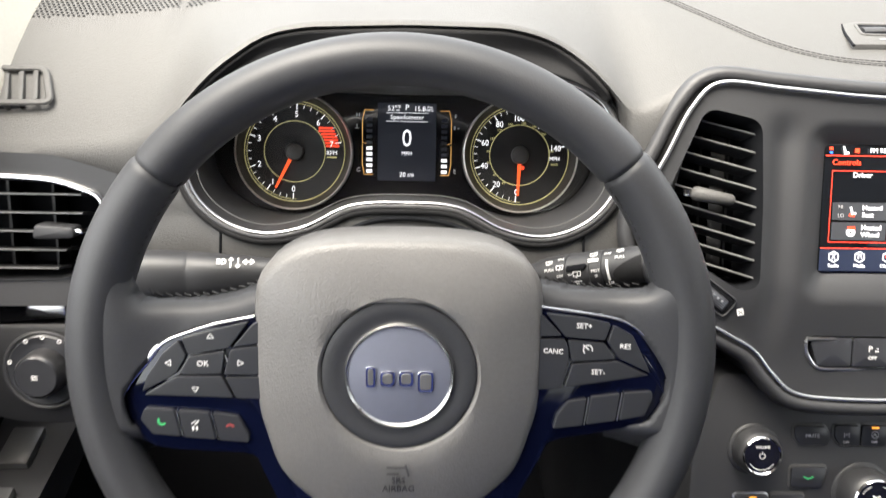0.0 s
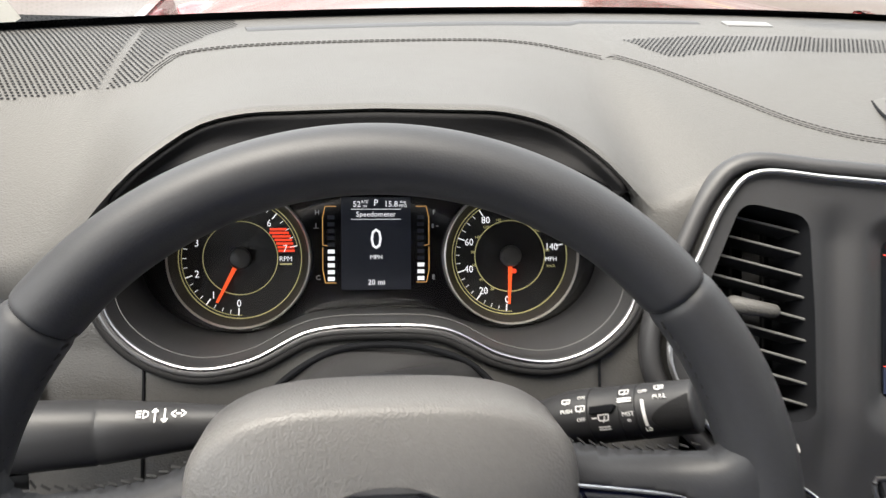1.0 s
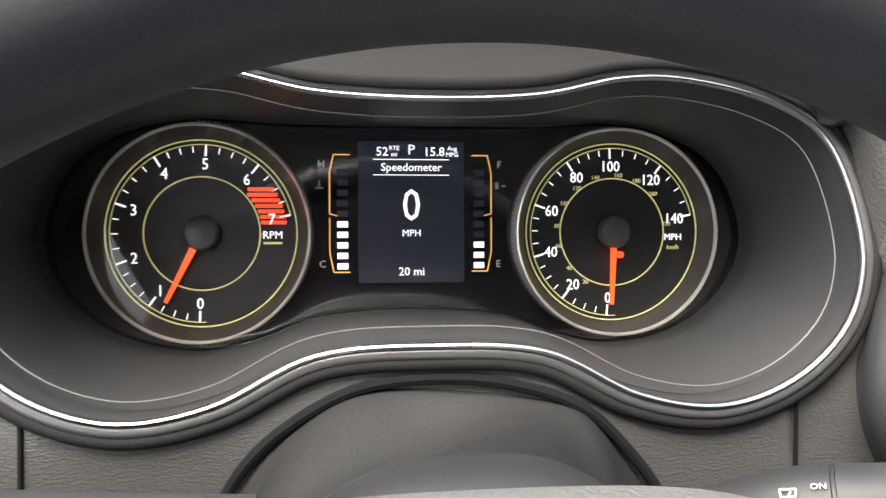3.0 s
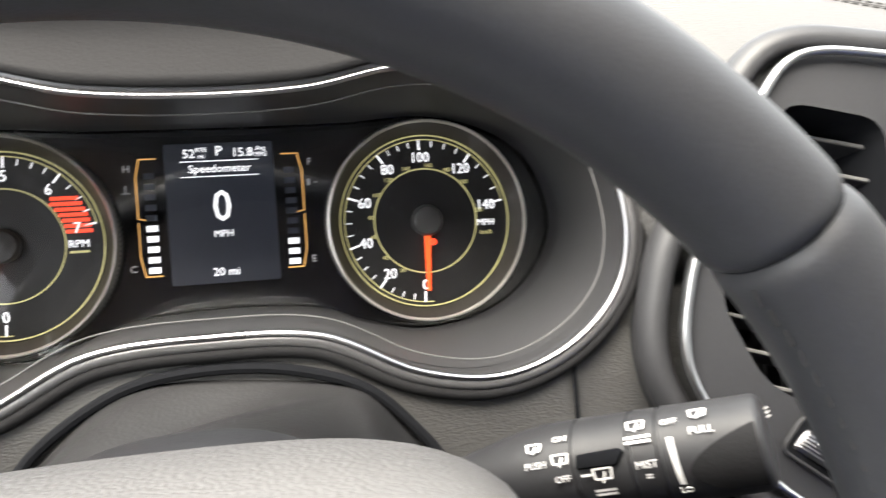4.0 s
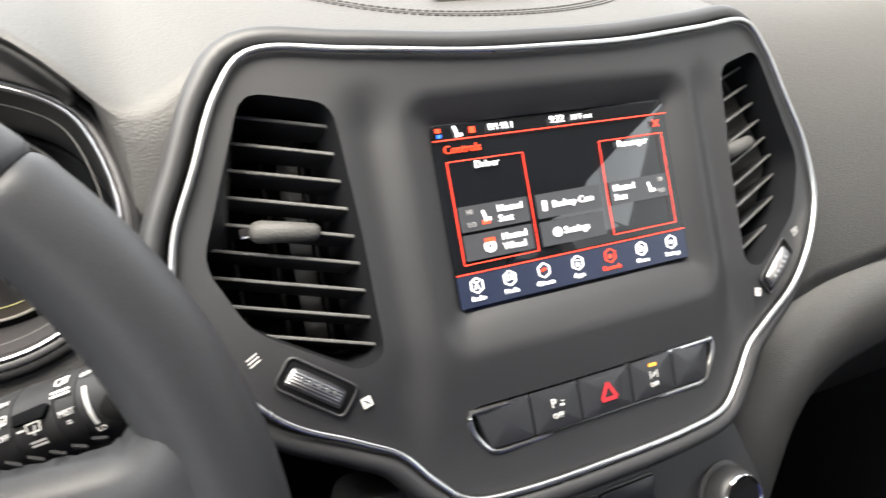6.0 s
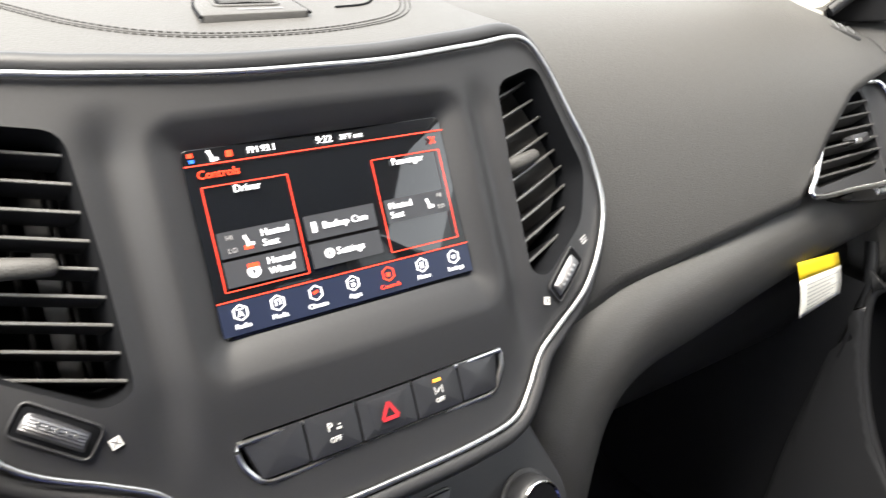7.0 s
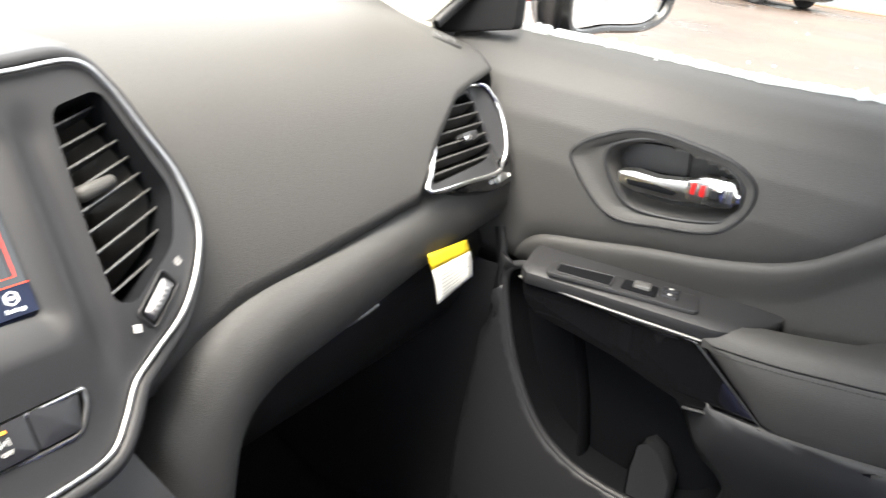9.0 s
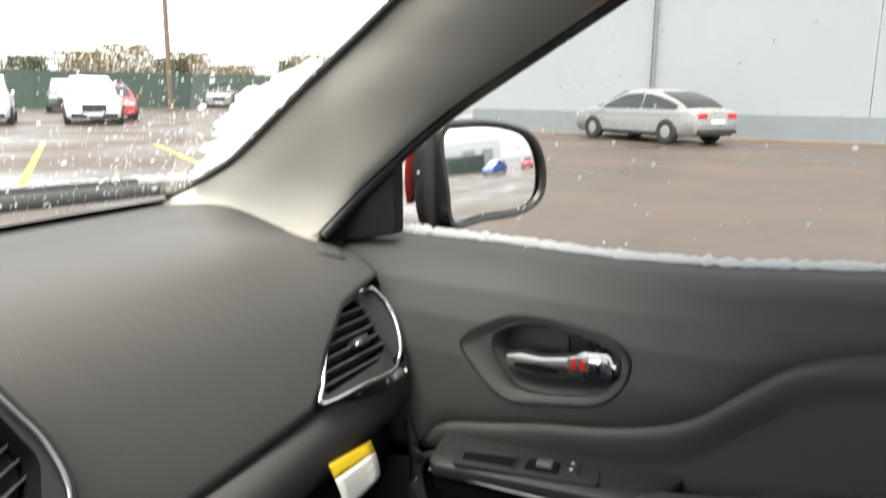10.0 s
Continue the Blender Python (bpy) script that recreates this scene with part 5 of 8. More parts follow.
for i, (tx, u) in enumerate((("Radio", -0.0645), ("Media", -0.0440), ("Climate", -0.0218), ("Apps", 0.0012), ("Controls", 0.0245), ("Phone", 0.0478), ("Settings", 0.0710))):
    c = LIT_RED if i == 4 else LIT_WHITE
    part("hex_icon", icon_ring(0.0037, 0.0044, 0.0003, 6), c, screen, smooth=False, m=SM @ pose(u, 0.0112, K, 0, 0, 30))
    inner = ([((-0.0012, -0.002), (0, 0.001), 0.0006), ((0.0012, -0.002), (0, 0.001), 0.0006), ((-0.0018, 0.0018), (0.0018, 0.0018), 0.0007)], [((-0.001, -0.0015), (-0.001, 0.0016), 0.0007), ((-0.001, 0.0016), (0.0014, 0.0019), 0.0007), ((0.0014, -0.0012), (0.0014, 0.0019), 0.0007)],
             [((-0.0015, 0), (0.0015, 0.0008), 0.0016)], [((-0.0010, -0.0010), (0.0010, -0.0010), 0.0022), ((-0.0014, 0.0014), (0.0014, 0.0014), 0.0006)], [((-0.0014, -0.0004), (0.0012, -0.0004), 0.0024)], [((0, -0.0018), (0, 0.0018), 0.0022)], [((-0.0011, 0), (0.0011, 0), 0.0022)])[i]
    part("icon", strips(inner, 0.0), LIT_RED if i in (2, 4) else LIT_WHITE, screen, m=SM @ pose(u, 0.0112, K))
    word(tx, u, 0.0043, 0.0037, c)

# row of keys under the screen
tray = part("key_row", wall_of(BTN, 0.0, -0.008, -0.0004, face_d), DARK, stack, m=ST)
part("key_frame", sweep([(q[0], q[1], face_d(*q) + 0.0003) for q in offset(BTN, 0.0010) if q[1] < -0.051], 0.0016, 0.0014, seg=8), SATIN, tray, "satin bright lower frame", m=ST)
part("key_floor", slab([tuple(q) for q in offset(BTN, 0.001)], -0.012, -0.007, bend=bow), SHADE, tray, m=ST)
DIV = [-0.0815, -0.0470, -0.0160, 0.0205, 0.0535, 0.0865]
for i in range(5):
    u0, u1 = DIV[i] + 0.0006, DIV[i + 1] - 0.0006
    o = [(u0 + (0.0 if i else 0.0005), -0.0512), (u1, -0.0512), (u1 - (0 if i < 4 else 0.006), -0.0742), (u0 + (0 if i else 0.0075), -0.0742)]
    k = part("button", slab(rounded(o, 0.0022 if i in (0, 4) else 0.0009, 3), -0.007, 0.0006, 0.0008, bend=lambda u, v: face_d(u, -0.05) - 0.001), KEY, tray, m=ST)
    c, q = (u0 + u1) / 2, at(ST, (u0 + u1) / 2, -0.0625, face_d((u0 + u1) / 2, -0.05) + 0.0002)
    if i == 1:
        letters("print", "P", 0.0068, WHITE_INK, k, q @ pose(-0.002, 0.0025, 0))
        part("sensor_mark", strips([((0.0015, 0.001), (0.0045, 0.001), 0.0012), ((0.0025, 0.003), (0.0045, 0.003), 0.0006)]), WHITE_INK, k, m=q)
        letters("print", "OFF", 0.0040, WHITE_INK, k, q @ pose(0, -0.0045, 0))
    if i == 2:
        part("hazard_cup", slab(rounded([(c - 0.0125, -0.0535), (c + 0.0125, -0.0535), (c + 0.0100, -0.0725), (c - 0.0100, -0.0725)], 0.003, 4), -0.002, 0.0011, 0.0014, bend=lambda u, v: face_d(u, -0.05) - 0.001), KEY, k, m=ST)
        tri = [(-0.0052, -0.0038), (0.0052, -0.0038), (0.0, 0.0052)]
        part("hazard_mark", strips([(tri[j], tri[(j + 1) % 3], 0.0022) for j in range(3)], 0.0006), mat("red_mark", (0.55, 0.03, 0.04), 0.4), k, "red hazard triangle", m=q @ pose(0, 0, 0.0005))
    if i == 3:
        part("lamp", strips([((-0.0028, 0.0070), (0.0028, 0.0070), 0.0018)]), LIT_ORANGE, k, "amber indicator lamp", m=q)
        part("traction_mark", strips([((-0.0025, -0.001), (-0.0025, 0.0035), 0.0007), ((0.0025, -0.001), (0.0025, 0.0035), 0.0007), ((-0.001, 0.0), (0.001, 0.0025), 0.0010)]), WHITE_INK, k, m=q)
        letters("print", "OFF", 0.0036, WHITE_INK, k, q @ pose(0, -0.0048, 0))

# lower controls
low = thing("climate_panel", "dark panel with round knobs and small keys", "control panel")
LP = at(ST, 0, 0, -0.020)
lp_out = rounded([(-0.140, -0.085), (0.112, -0.098), (0.135, -0.16), (0.140, -0.36), (-0.165, -0.36), (-0.160, -0.15)], 0.010, 4)
part("panel", slab(lp_out, -0.05, 0.0, 0.004), PLASTIC, low, m=LP)


def knob(u, v, r, h, marks):
    k = part("knob", turned([(r * 1.13, 0.0), (r * 1.16, 0.0016), (r * 1.10, 0.0028), (r * 1.0, 0.0032), (r * 0.98, h * 0.7), (r * 0.92, h * 0.92), (r * 0.84, h), (r * 0.80, h)], 56), PLASTIC, low, m=at(LP, u, v, 0.0))
    part("knob_collar", turned([(r * 0.84, h - 0.001), (r * 0.85, h + 0.0004), (r * 0.81, h + 0.0012), (r * 0.76, h + 0.0004)], 56), CHROME, k, "chrome collar", m=at(LP, u, v, 0.0))
    part("knob_face", turned([(r * 0.77, h), (0, h + 0.0002)], 40), GLOSS, k, m=at(LP, u, v, 0.0))
    q = at(LP, u, v, h + 0.0005)
    for a0, a1 in marks:
        part("mark", arc_strip(r * 0.62, 0.0006, a0, a1, 0.0), WHITE_INK, k, m=q)
    return k, q


k, q = knob(-0.110, -0.148, 0.0185, 0.017, ((215, 325),))
letters("print", "VOLUME", 0.0030, WHITE_INK, k, q @ pose(0, 0.0070, 0))
part("power_mark", arc_strip(0.0022, 0.0006, 120, 420, 0.0), WHITE_INK, k, m=q)
part("power_tick", strips([((0, 0.0008), (0, 0.0032), 0.0006)], 0.0), WHITE_INK, k, m=q)
k, q = knob(-0.018, -0.184, 0.0215, 0.022, ((30, 70), (110, 150)))
letters("print", "OFF", 0.0046, WHITE_INK, k, q @ pose(0, -0.006, 0))
part("fan_mark", strips([((-0.003, 0.002), (0.003, 0.005), 0.0014), ((-0.003, 0.005), (0.003, 0.002), 0.0014)], 0.0), WHITE_INK, k, m=q)
knob(0.098, -0.158, 0.0185, 0.017, ())
for o, tx, lit in (([(-0.077, -0.1285), (-0.052, -0.1285), (-0.048, -0.1355), (-0.049, -0.1445), (-0.072, -0.1445), (-0.077, -0.138)], "MUTE", 0), ([(-0.044, -0.128), (-0.0225, -0.128), (-0.0225, -0.1450), (-0.039, -0.1450), (-0.044, -0.138)], "", 0), ([(-0.0215, -0.128), (0.0, -0.128), (0.0, -0.1450), (-0.0215, -0.1450)], "A", 1), ([(0.001, -0.128), (0.044, -0.128), (0.039, -0.145), (0.001, -0.145)], "", 0),
                   ([(-0.124, -0.186), (-0.096, -0.186), (-0.096, -0.204), (-0.120, -0.204)], "", 1), ([(-0.094, -0.186), (-0.066, -0.186), (-0.066, -0.204), (-0.094, -0.204)], "", 0), ([(-0.078, -0.163), (-0.048, -0.163), (-0.052, -0.180), (-0.078, -0.180)], "v", 0)):
    part("key_surround", slab(rounded([tuple(p) for p in offset(rounded(o, 0.003, 3), 0.0016)], 0.001, 2), -0.002, 0.0008, 0.0005), SATIN if lit and not tx else BORDER, low, m=LP)
    kk = part("button", slab(rounded(o, 0.0028, 3), -0.002, 0.0030, 0.0008), KEY, low, m=LP)
    c = np.mean(o, axis=0)
    qq = at(LP, c[0], c[1], 0.0032)
    if tx == "MUTE":
        letters("print", tx, 0.0046, GREY_INK, kk, qq)
    elif tx == "v":
        part("mark", strips([((-0.004, 0.001), (0, -0.001), 0.001), ((0, -0.001), (0.004, 0.001), 0.001)]), GREEN_INK, kk, "faint green mark", m=qq)
    elif tx == "A":
        letters("print", "A", 0.0040, GREY_INK, kk, qq @ pose(0, 0.001, 0))
        part("mark", icon_ring(0.0026, 0.0031), GREY_INK, kk, m=qq @ pose(0, 0.001, 0))
        letters("print", "OFF", 0.0030, GREY_INK, kk, qq @ pose(0, -0.0052, 0))
    elif c[0] < -0.03 and c[1] > -0.15:
        part("mark", strips([((-0.002, -0.001), (-0.002, 0.003), 0.0007), ((0.002, -0.001), (0.002, 0.003), 0.0007), ((-0.001, 0.001), (0.001, 0.002), 0.001)]), GREY_INK, kk, m=qq)
        letters("print", "OFF", 0.0030, GREY_INK, kk, qq @ pose(0, -0.0052, 0))
    if lit:
        part("lamp", strips([((-0.0030, 0.0068), (0.0030, 0.0068), 0.0016)]), LIT_ORANGE, kk, "amber indicator lamp", m=qq)
# flank of the console between the stack and the leather roll
part("console_flank", loft([[(x, y, z) for z in np.linspace(0.90, 0.40, 8)] for x, y in ((0.520, 0.470), (0.545, 0.53), (0.56, 0.62), (0.56, 0.9))]), DARK, None, "dark console side panel", category="console", kind="structure")
part("console_flank", loft([[(x, y, z) for z in np.linspace(0.93, 0.40, 8)] for x, y in ((0.262, 0.480), (0.240, 0.53), (0.225, 0.62), (0.22, 0.9))]), DARK, None, "dark console side panel", category="console", kind="structure")


# ---- left end of the dashboard ----
LV = tilted(-0.295, 0.566, 1.066, 24)
left_vent = thing("side_air_vent", "side air vent in a chrome-edged dark housing", "air vent")
lv_out = rounded([(-0.085, 0.045), (0.030, 0.0395), (0.068, 0.026), (0.058, -0.005), (0.040, -0.038), (-0.085, -0.042)], 0.014, 6)
part("housing", sheet(rounded([(-0.14, 0.064), (0.03, 0.058), (0.090, 0.040), (0.092, -0.02), (0.085, -0.060), (-0.14, -0.062)], 0.012, 4), [lv_out], 0.005, lambda u, v: -0.002), PLASTIC, left_vent, m=LV)
part("bright_line", sweep([(q[0], q[1], 0.0012) for q in lv_out if q[1] > 0.0], 0.0026, 0.002, seg=8), CHROME, left_vent, "chrome edge", m=LV)
wl = part("vent_wall", wall_of(lv_out, 0.0, -0.05, -0.004), DARK, left_vent, m=LV)
part("vent_back", slab([tuple(q) for q in offset(lv_out, 0.002)], -0.058, -0.05), SHADE, wl, m=LV)
for i in range(5):
    v = 0.028 - 0.0145 * i
    u1 = 0.052 - 0.0035 * abs(i - 0.5) * 2
    part("slat", loft([[(u, v + h - 0.003 * f, -0.022 * f - 0.001) for f, h in ((0, -0.0008), (0, 0.0008), (1, 0.001), (1, -0.001))] for u in np.linspace(-0.085, u1, 6)], closed_v=True, caps=True), PLASTIC, left_vent, m=LV)
    part("slat_edge", sweep([(u, v, -0.0004) for u in np.linspace(-0.085, u1, 4)], 0.0005, 0.0006, seg=6), GREY_SATIN, left_vent, m=LV)
for u in (-0.06, -0.02, 0.015):
    part("vane", box(u - 0.001, u + 0.001, -0.035, 0.04, -0.05, -0.028), DARK, left_vent, m=LV)
kn = part("vent_knob", slab(rounded([(0.012, -0.006), (0.044, -0.005), (0.044, 0.004), (0.014, 0.006)], 0.004, 4), -0.008, 0.007, 0.0025), PLASTIC, left_vent, "soft grey vent knob", m=LV)
part("knob_tip", box(0.042, 0.049, -0.002, 0.002, -0.006, 0.004, 0.0008), CHROME, kn, m=LV)
lower_left = thing("left_switch_panel", "glossy strip with thumb wheel and round lamp switch", "switch panel")
LS = tilted(-0.295, 0.552, 0.985, 24)
part("chrome_strip", sweep(spline([(-0.14, 0.037, 0.004), (-0.03, 0.034, 0.006), (0.03, 0.034, 0.012), (0.086, 0.035, 0.022), (0.120, 0.033, 0.026)], 30), 0.0046, 0.002, taper=lambda f: min(1.0, 3.2 * (1.02 - f))), CHROME, lower_left, "broad chrome strip", m=LS)
part("gloss_strip", slab(rounded([(-0.14, 0.033), (0.06, 0.031), (0.10, 0.012), (-0.03, 0.000), (-0.14, -0.002)], 0.004, 3), -0.02, 0.002, 0.001), GLOSS, lower_left, "glossy black strip", m=LS)
tw = part("thumb_wheel", slab(rounded([(-0.008, 0.006), (0.024, 0.006), (0.024, 0.0165), (-0.008, 0.0165)], 0.004, 4), 0.0, 0.006, 0.002), SATIN, lower_left, "silver thumb wheel", m=LS)
part("vent_mark", strips([((-0.024, k), (-0.015, k - 0.001), 0.0009) for k in (0.010, 0.013, 0.016)], 0.0014), WHITE_INK, lower_left, m=LS)
part("switch_field", slab(rounded([(-0.14, -0.003), (0.10, 0.000), (0.085, -0.070), (0.03, -0.088), (-0.02, -0.090), (-0.14, -0.055)], 0.02, 6), -0.03, -0.001, 0.004), DARK, lower_left, m=LS)
part("switch_lip", sweep([(0.0325 * math.cos(t), 0.0325 * math.sin(t), 0.001) for t in np.linspace(0, 2 * math.pi, 48, endpoint=False)], 0.0022, 0.002, closed=True, seg=8), PLASTIC, lower_left, m=at(LS, 0.002, -0.0405, 0))
sw = part("lamp_switch", turned([(0.031, 0.0), (0.031, 0.0015), (0.029, 0.003), (0.024, 0.002), (0.0185, 0.002), (0.0178, 0.017), (0.0160, 0.019), (0, 0.019)], 48), KEY, lower_left, "round headlamp switch", m=at(LS, 0.002, -0.0405, 0))
# Short chrome arc that draws a glint on the knob's edge.
part("switch_glint", arc_strip(0.0168, 0.0010, 250, 300, 0.0194), CHROME, sw, m=at(LS, 0.002, -0.0405, 0))
for a in (30, 62, 90, 118, 165):
    part("lamp_mark", icon_ring(0.0010, 0.0018), WHITE_INK, sw, m=at(LS, 0.002 + 0.0285 * math.cos(radians(a)), -0.0405 + 0.0285 * math.sin(radians(a)), 0.0030))
part("lamp_mark", strips([((-0.003, k), (0.002, k), 0.0008) for k in (-0.0015, 0.0, 0.0015)]), WHITE_INK, sw, m=at(LS, 0.002, -0.0405, 0.0196))
part("switch_body", turned([(0.0192, 0.002), (0.0188, 0.0150), (0.0174, 0.0180)], 40), WHEEL_SILVER, sw, "silvery knurled side", m=at(LS, 0.002, -0.0405, 0))
da = thing("driver_armrest", "grey driver door armrest with window switches", "armrest")
part("pad", loft([[(-0.395 + 0.075 * (1 - 0.25 * f) * k, 0.62 - 0.34 * f, 0.815 - 0.01 * f + 0.004 * math.sin(math.pi * k)) for k in np.linspace(0, 1, 6)] + [(-0.325 - 0.02 * f, 0.62 - 0.34 * f, 0.79), (-0.34, 0.62 - 0.34 * f, 0.74)] for f in np.linspace(0, 1, 8)]), PLASTIC, da)
for k in range(2):
    part("window_switch", box(-0.375, -0.345, 0.54 - 0.07 * k, 0.585 - 0.07 * k, 0.812, 0.824, 0.003), GREY_SATIN, da, "grey window switch")
small_vent = thing("demister_vent", "small slotted demister vent in the dashboard top", "air vent")
SV = pose(-0.302, 0.648, pad_z(-0.302, 0.648) - 0.006, 20, 0, 0)
sv = rounded([(-0.030, 0.021), (0.012, 0.022), (0.026, -0.016), (-0.030, -0.018)], 0.007, 5)
part("frame", sweep([(q[0], q[1], 0.010) for q in sv], 0.003, 0.002, closed=True, seg=8), PAD, small_vent, m=SV)
part("vent_back", slab(sv, -0.01, 0.004), SHADE, small_vent, m=SV)
for i in range(4):
    u = -0.024 + 0.011 * i
    part("slat", box(u - 0.0012, u + 0.0028, -0.016, 0.019, 0.0, 0.0105, 0.001), PAD, small_vent, m=SV @ pose(0, 0, 0, 0, 0, 14))

# ---- on the dashboard top ----
seam = spline([(-0.170, 0.752), (-0.160, 0.784), (-0.145, 0.806), (-0.08, 0.824), (-0.01, 0.838), (0.07, 0.849), (0.13, 0.851), (0.185, 0.828), (0.225, 0.780), (0.262, 0.722), (0.298, 0.672), (0.340, 0.645), (0.400, 0.637), (0.460, 0.645), (0.505, 0.668), (0.533, 0.712), (0.545, 0.765), (0.545, 0.82)], 160)
trim_seam = thing("stitched_seam", "double-stitched seam across the dashboard top", "seam", kind="structure")
for off in (-0.0035, 0.0035):
    line = []
    for i, q in enumerate(seam):
        t = np.array(seam[min(i + 1, 159)]) - np.array(seam[max(i - 1, 0)])
        t /= np.linalg.norm(t)
        p = q + np.array([-t[1], t[0]]) * off
        line.append((p[0], p[1], pad_z(*p) + 0.0004))
    part("thread", stitch_line(line, 0.0045, 0.0004, 0.0), THREAD, trim_seam)
part("seam_groove", sweep([(q[0], q[1], pad_z(*q) - 0.0004) for q in seam], 0.0007, 0.0009, seg=6), THREAD, trim_seam)
lid = thing("dash_tray_lid", "dark tray lid with finger recess in the dashboard top", "tray lid")
lidf = [(0.363, 0.662), (0.369, 0.690), (0.376, 0.712), (0.388, 0.719), (0.428, 0.719), (0.440, 0.711), (0.438, 0.690), (0.434, 0.665)]
zl = pad_z(0.4, 0.69)
part("lid_plate", slab(rounded(lidf, 0.004, 3), zl - 0.004, zl + 0.0022, 0.0015), PAD, lid)
part("lid_gap", sweep([(q[0], q[1], zl + 0.0008) for q in lidf], 0.0014, 0.0010, seg=6), SHADE, lid, "dark gap round the handle")
slotf = rounded([(0.380, 0.684), (0.386, 0.710), (0.424, 0.710), (0.422, 0.683)], 0.005, 4)
# A flat plate whose colour gives the recess its shade.
part("recess", slab(slotf, zl - 0.002, zl + 0.0026), SHADE, lid, "flat shade-black patch for the finger recess")
part("recess_rim", sweep([(q[0], q[1], zl + 0.0026) for q in slotf], 0.0014, 0.0010, closed=True, seg=8), PAD, lid)
part("pull", sweep([(0.385, 0.694, zl + 0.003), (0.402, 0.695, zl + 0.0034), (0.420, 0.693, zl + 0.003)], 0.0045, 0.002, seg=10), PLASTIC, lid, "dark roller pull")
part("print_bar", strips([((0.390, 0.674), (0.420, 0.674), 0.003)], zl + 0.0025), GREY_SATIN, lid)
part("lid_edge", sweep([(x, y, pad_z(x, y) + 0.0003) for x, y in (tuple(q) for q in spline([(0.462, 0.683), (0.490, 0.690), (0.508, 0.715), (0.515, 0.76), (0.51, 0.80)], 24))], 0.0010, 0.0010, seg=6), SHADE, lid)


def perforation(name, poly, pitch, r, label):
    bm = bmesh.new()
    p = np.array(poly)
    lo, hi = p.min(0), p.max(0)
    j = 0
    y = lo[1]
    while y < hi[1]:
        x = lo[0] + (pitch / 2 if j % 2 else 0)
        while x < hi[0]:
            if inside((x, y), poly):
                z = pad_z(x, y) + 0.0006
                bm.faces.new([bm.verts.new((x + r * math.cos(radians(a)), y + r * 1.15 * math.sin(radians(a)), z)) for a in (0, 60, 120, 180, 240, 300)])
            x += pitch
        y += pitch * 0.87
        j += 1
    return part(name, bm, SHADE, None, label, category="speaker grille", kind="stuff")


perforation("speaker_perforation", [(-0.33, 0.725), (-0.263, 0.734), (-0.175, 0.752), (-0.160, 0.812), (-0.118, 0.90), (-0.130, 0.925), (-0.30, 0.885), (-0.33, 0.86)], 0.0043, 0.0012, "fine round holes of a speaker grille in the dashboard")
perforation("centre_perforation", [(0.222, 0.858), (0.232, 0.84), (0.252, 0.805), (0.33, 0.828), (0.46, 0.828), (0.54, 0.805), (0.565, 0.85), (0.55, 0.875), (0.40, 0.885), (0.30, 0.878)], 0.0043, 0.0012, "fine round holes of a centre speaker grille")
slot = [(x, ws_y(x) - 0.055) for x in np.linspace(-0.11, 0.33, 40)]
part("demister_slot", sweep([(x, y, pad_z(x, y) - 0.0005) for x, y in slot], 0.010, 0.0016, seg=8), PLASTIC, None, "long demister slot below the windscreen", category="demister slot", kind="structure")
part("sensor_clip", box(0.355, 0.405, ws_y(0.38) - 0.070, ws_y(0.38) - 0.052, 1.188, 1.196, 0.003), GREY_SATIN, None, "small grey sensor on the dashboard top", category="sensor")
part("sun_sensor", slab(rounded([(-0.017, -0.008), (0.017, -0.008), (0.017, 0.008), (-0.017, 0.008)], 0.003, 3), -0.003, 0.002, 0.001), GREY_SATIN, None, "small grey sensor plate at the dashboard's end", m=pose(1.076, 0.660, 1.1495, 8, 12, -58), category="sensor")


# ---- passenger air vent ----
PV = tilted(1.03, 0.578, 1.052, 36)
pvent = thing("passenger_air_vent", "angled passenger air vent in a bright chrome frame", "air vent")
pv_out = evenly(spline([(0.074, 0.063), (0.086, 0.045), (0.090, 0.020), (0.078, -0.018), (0.064, -0.038), (0.031, -0.048), (-0.03, -0.045), (-0.108, -0.040), (-0.092, -0.020), (-0.069, 0.004), (-0.036, 0.034), (-0.006, 0.055), (0.03, 0.064)], 160, True), 100, True)
pv_hole = rounded([(-0.096, -0.034), (-0.066, 0.004), (-0.008, 0.048), (0.040, 0.057), (0.054, 0.045), (0.051, -0.016), (0.02, -0.029)], 0.006, 4)
pv_d = lambda u, v: 0.004 * ease((u - 0.03) / 0.05) - 0.010 * math.exp(-((u - 0.062) / 0.016) ** 2)
part("housing", sheet(pv_out, [pv_hole], 0.004, pv_d), PLASTIC, pvent, m=PV)
part("chrome_frame", sweep([(q[0], q[1], 0.003 + pv_d(*q)) for q in pv_out], 0.0030, 0.0026, closed=True, seg=10), CHROME, pvent, "bright chrome frame", m=PV)
part("vent_wall", wall_of(pv_hole, 0.0, -0.05, -0.004, pv_d), DARK, pvent, m=PV)
part("vent_back", slab([tuple(q) for q in offset(pv_hole, 0.002)], -0.056, -0.05), SHADE, pvent, m=PV)
ph = np.array(pv_hole)
for i in range(6):
    v = 0.044 - 0.0135 * i
    xs = [a[0] + (b[0] - a[0]) * (v - a[1]) / (b[1] - a[1]) for a, b in zip(ph, np.roll(ph, -1, 0)) if (a[1] > v) != (b[1] > v)]
    if len(xs) > 1:
        part("slat", loft([[(u, v + h - 0.006 * f, -0.024 * f - 0.001) for f, h in ((0, -0.001), (0, 0.001), (1, 0.0012), (1, -0.0012))] for u in np.linspace(min(xs), max(xs), 5)], closed_v=True, caps=True), PAD, pvent, m=PV)
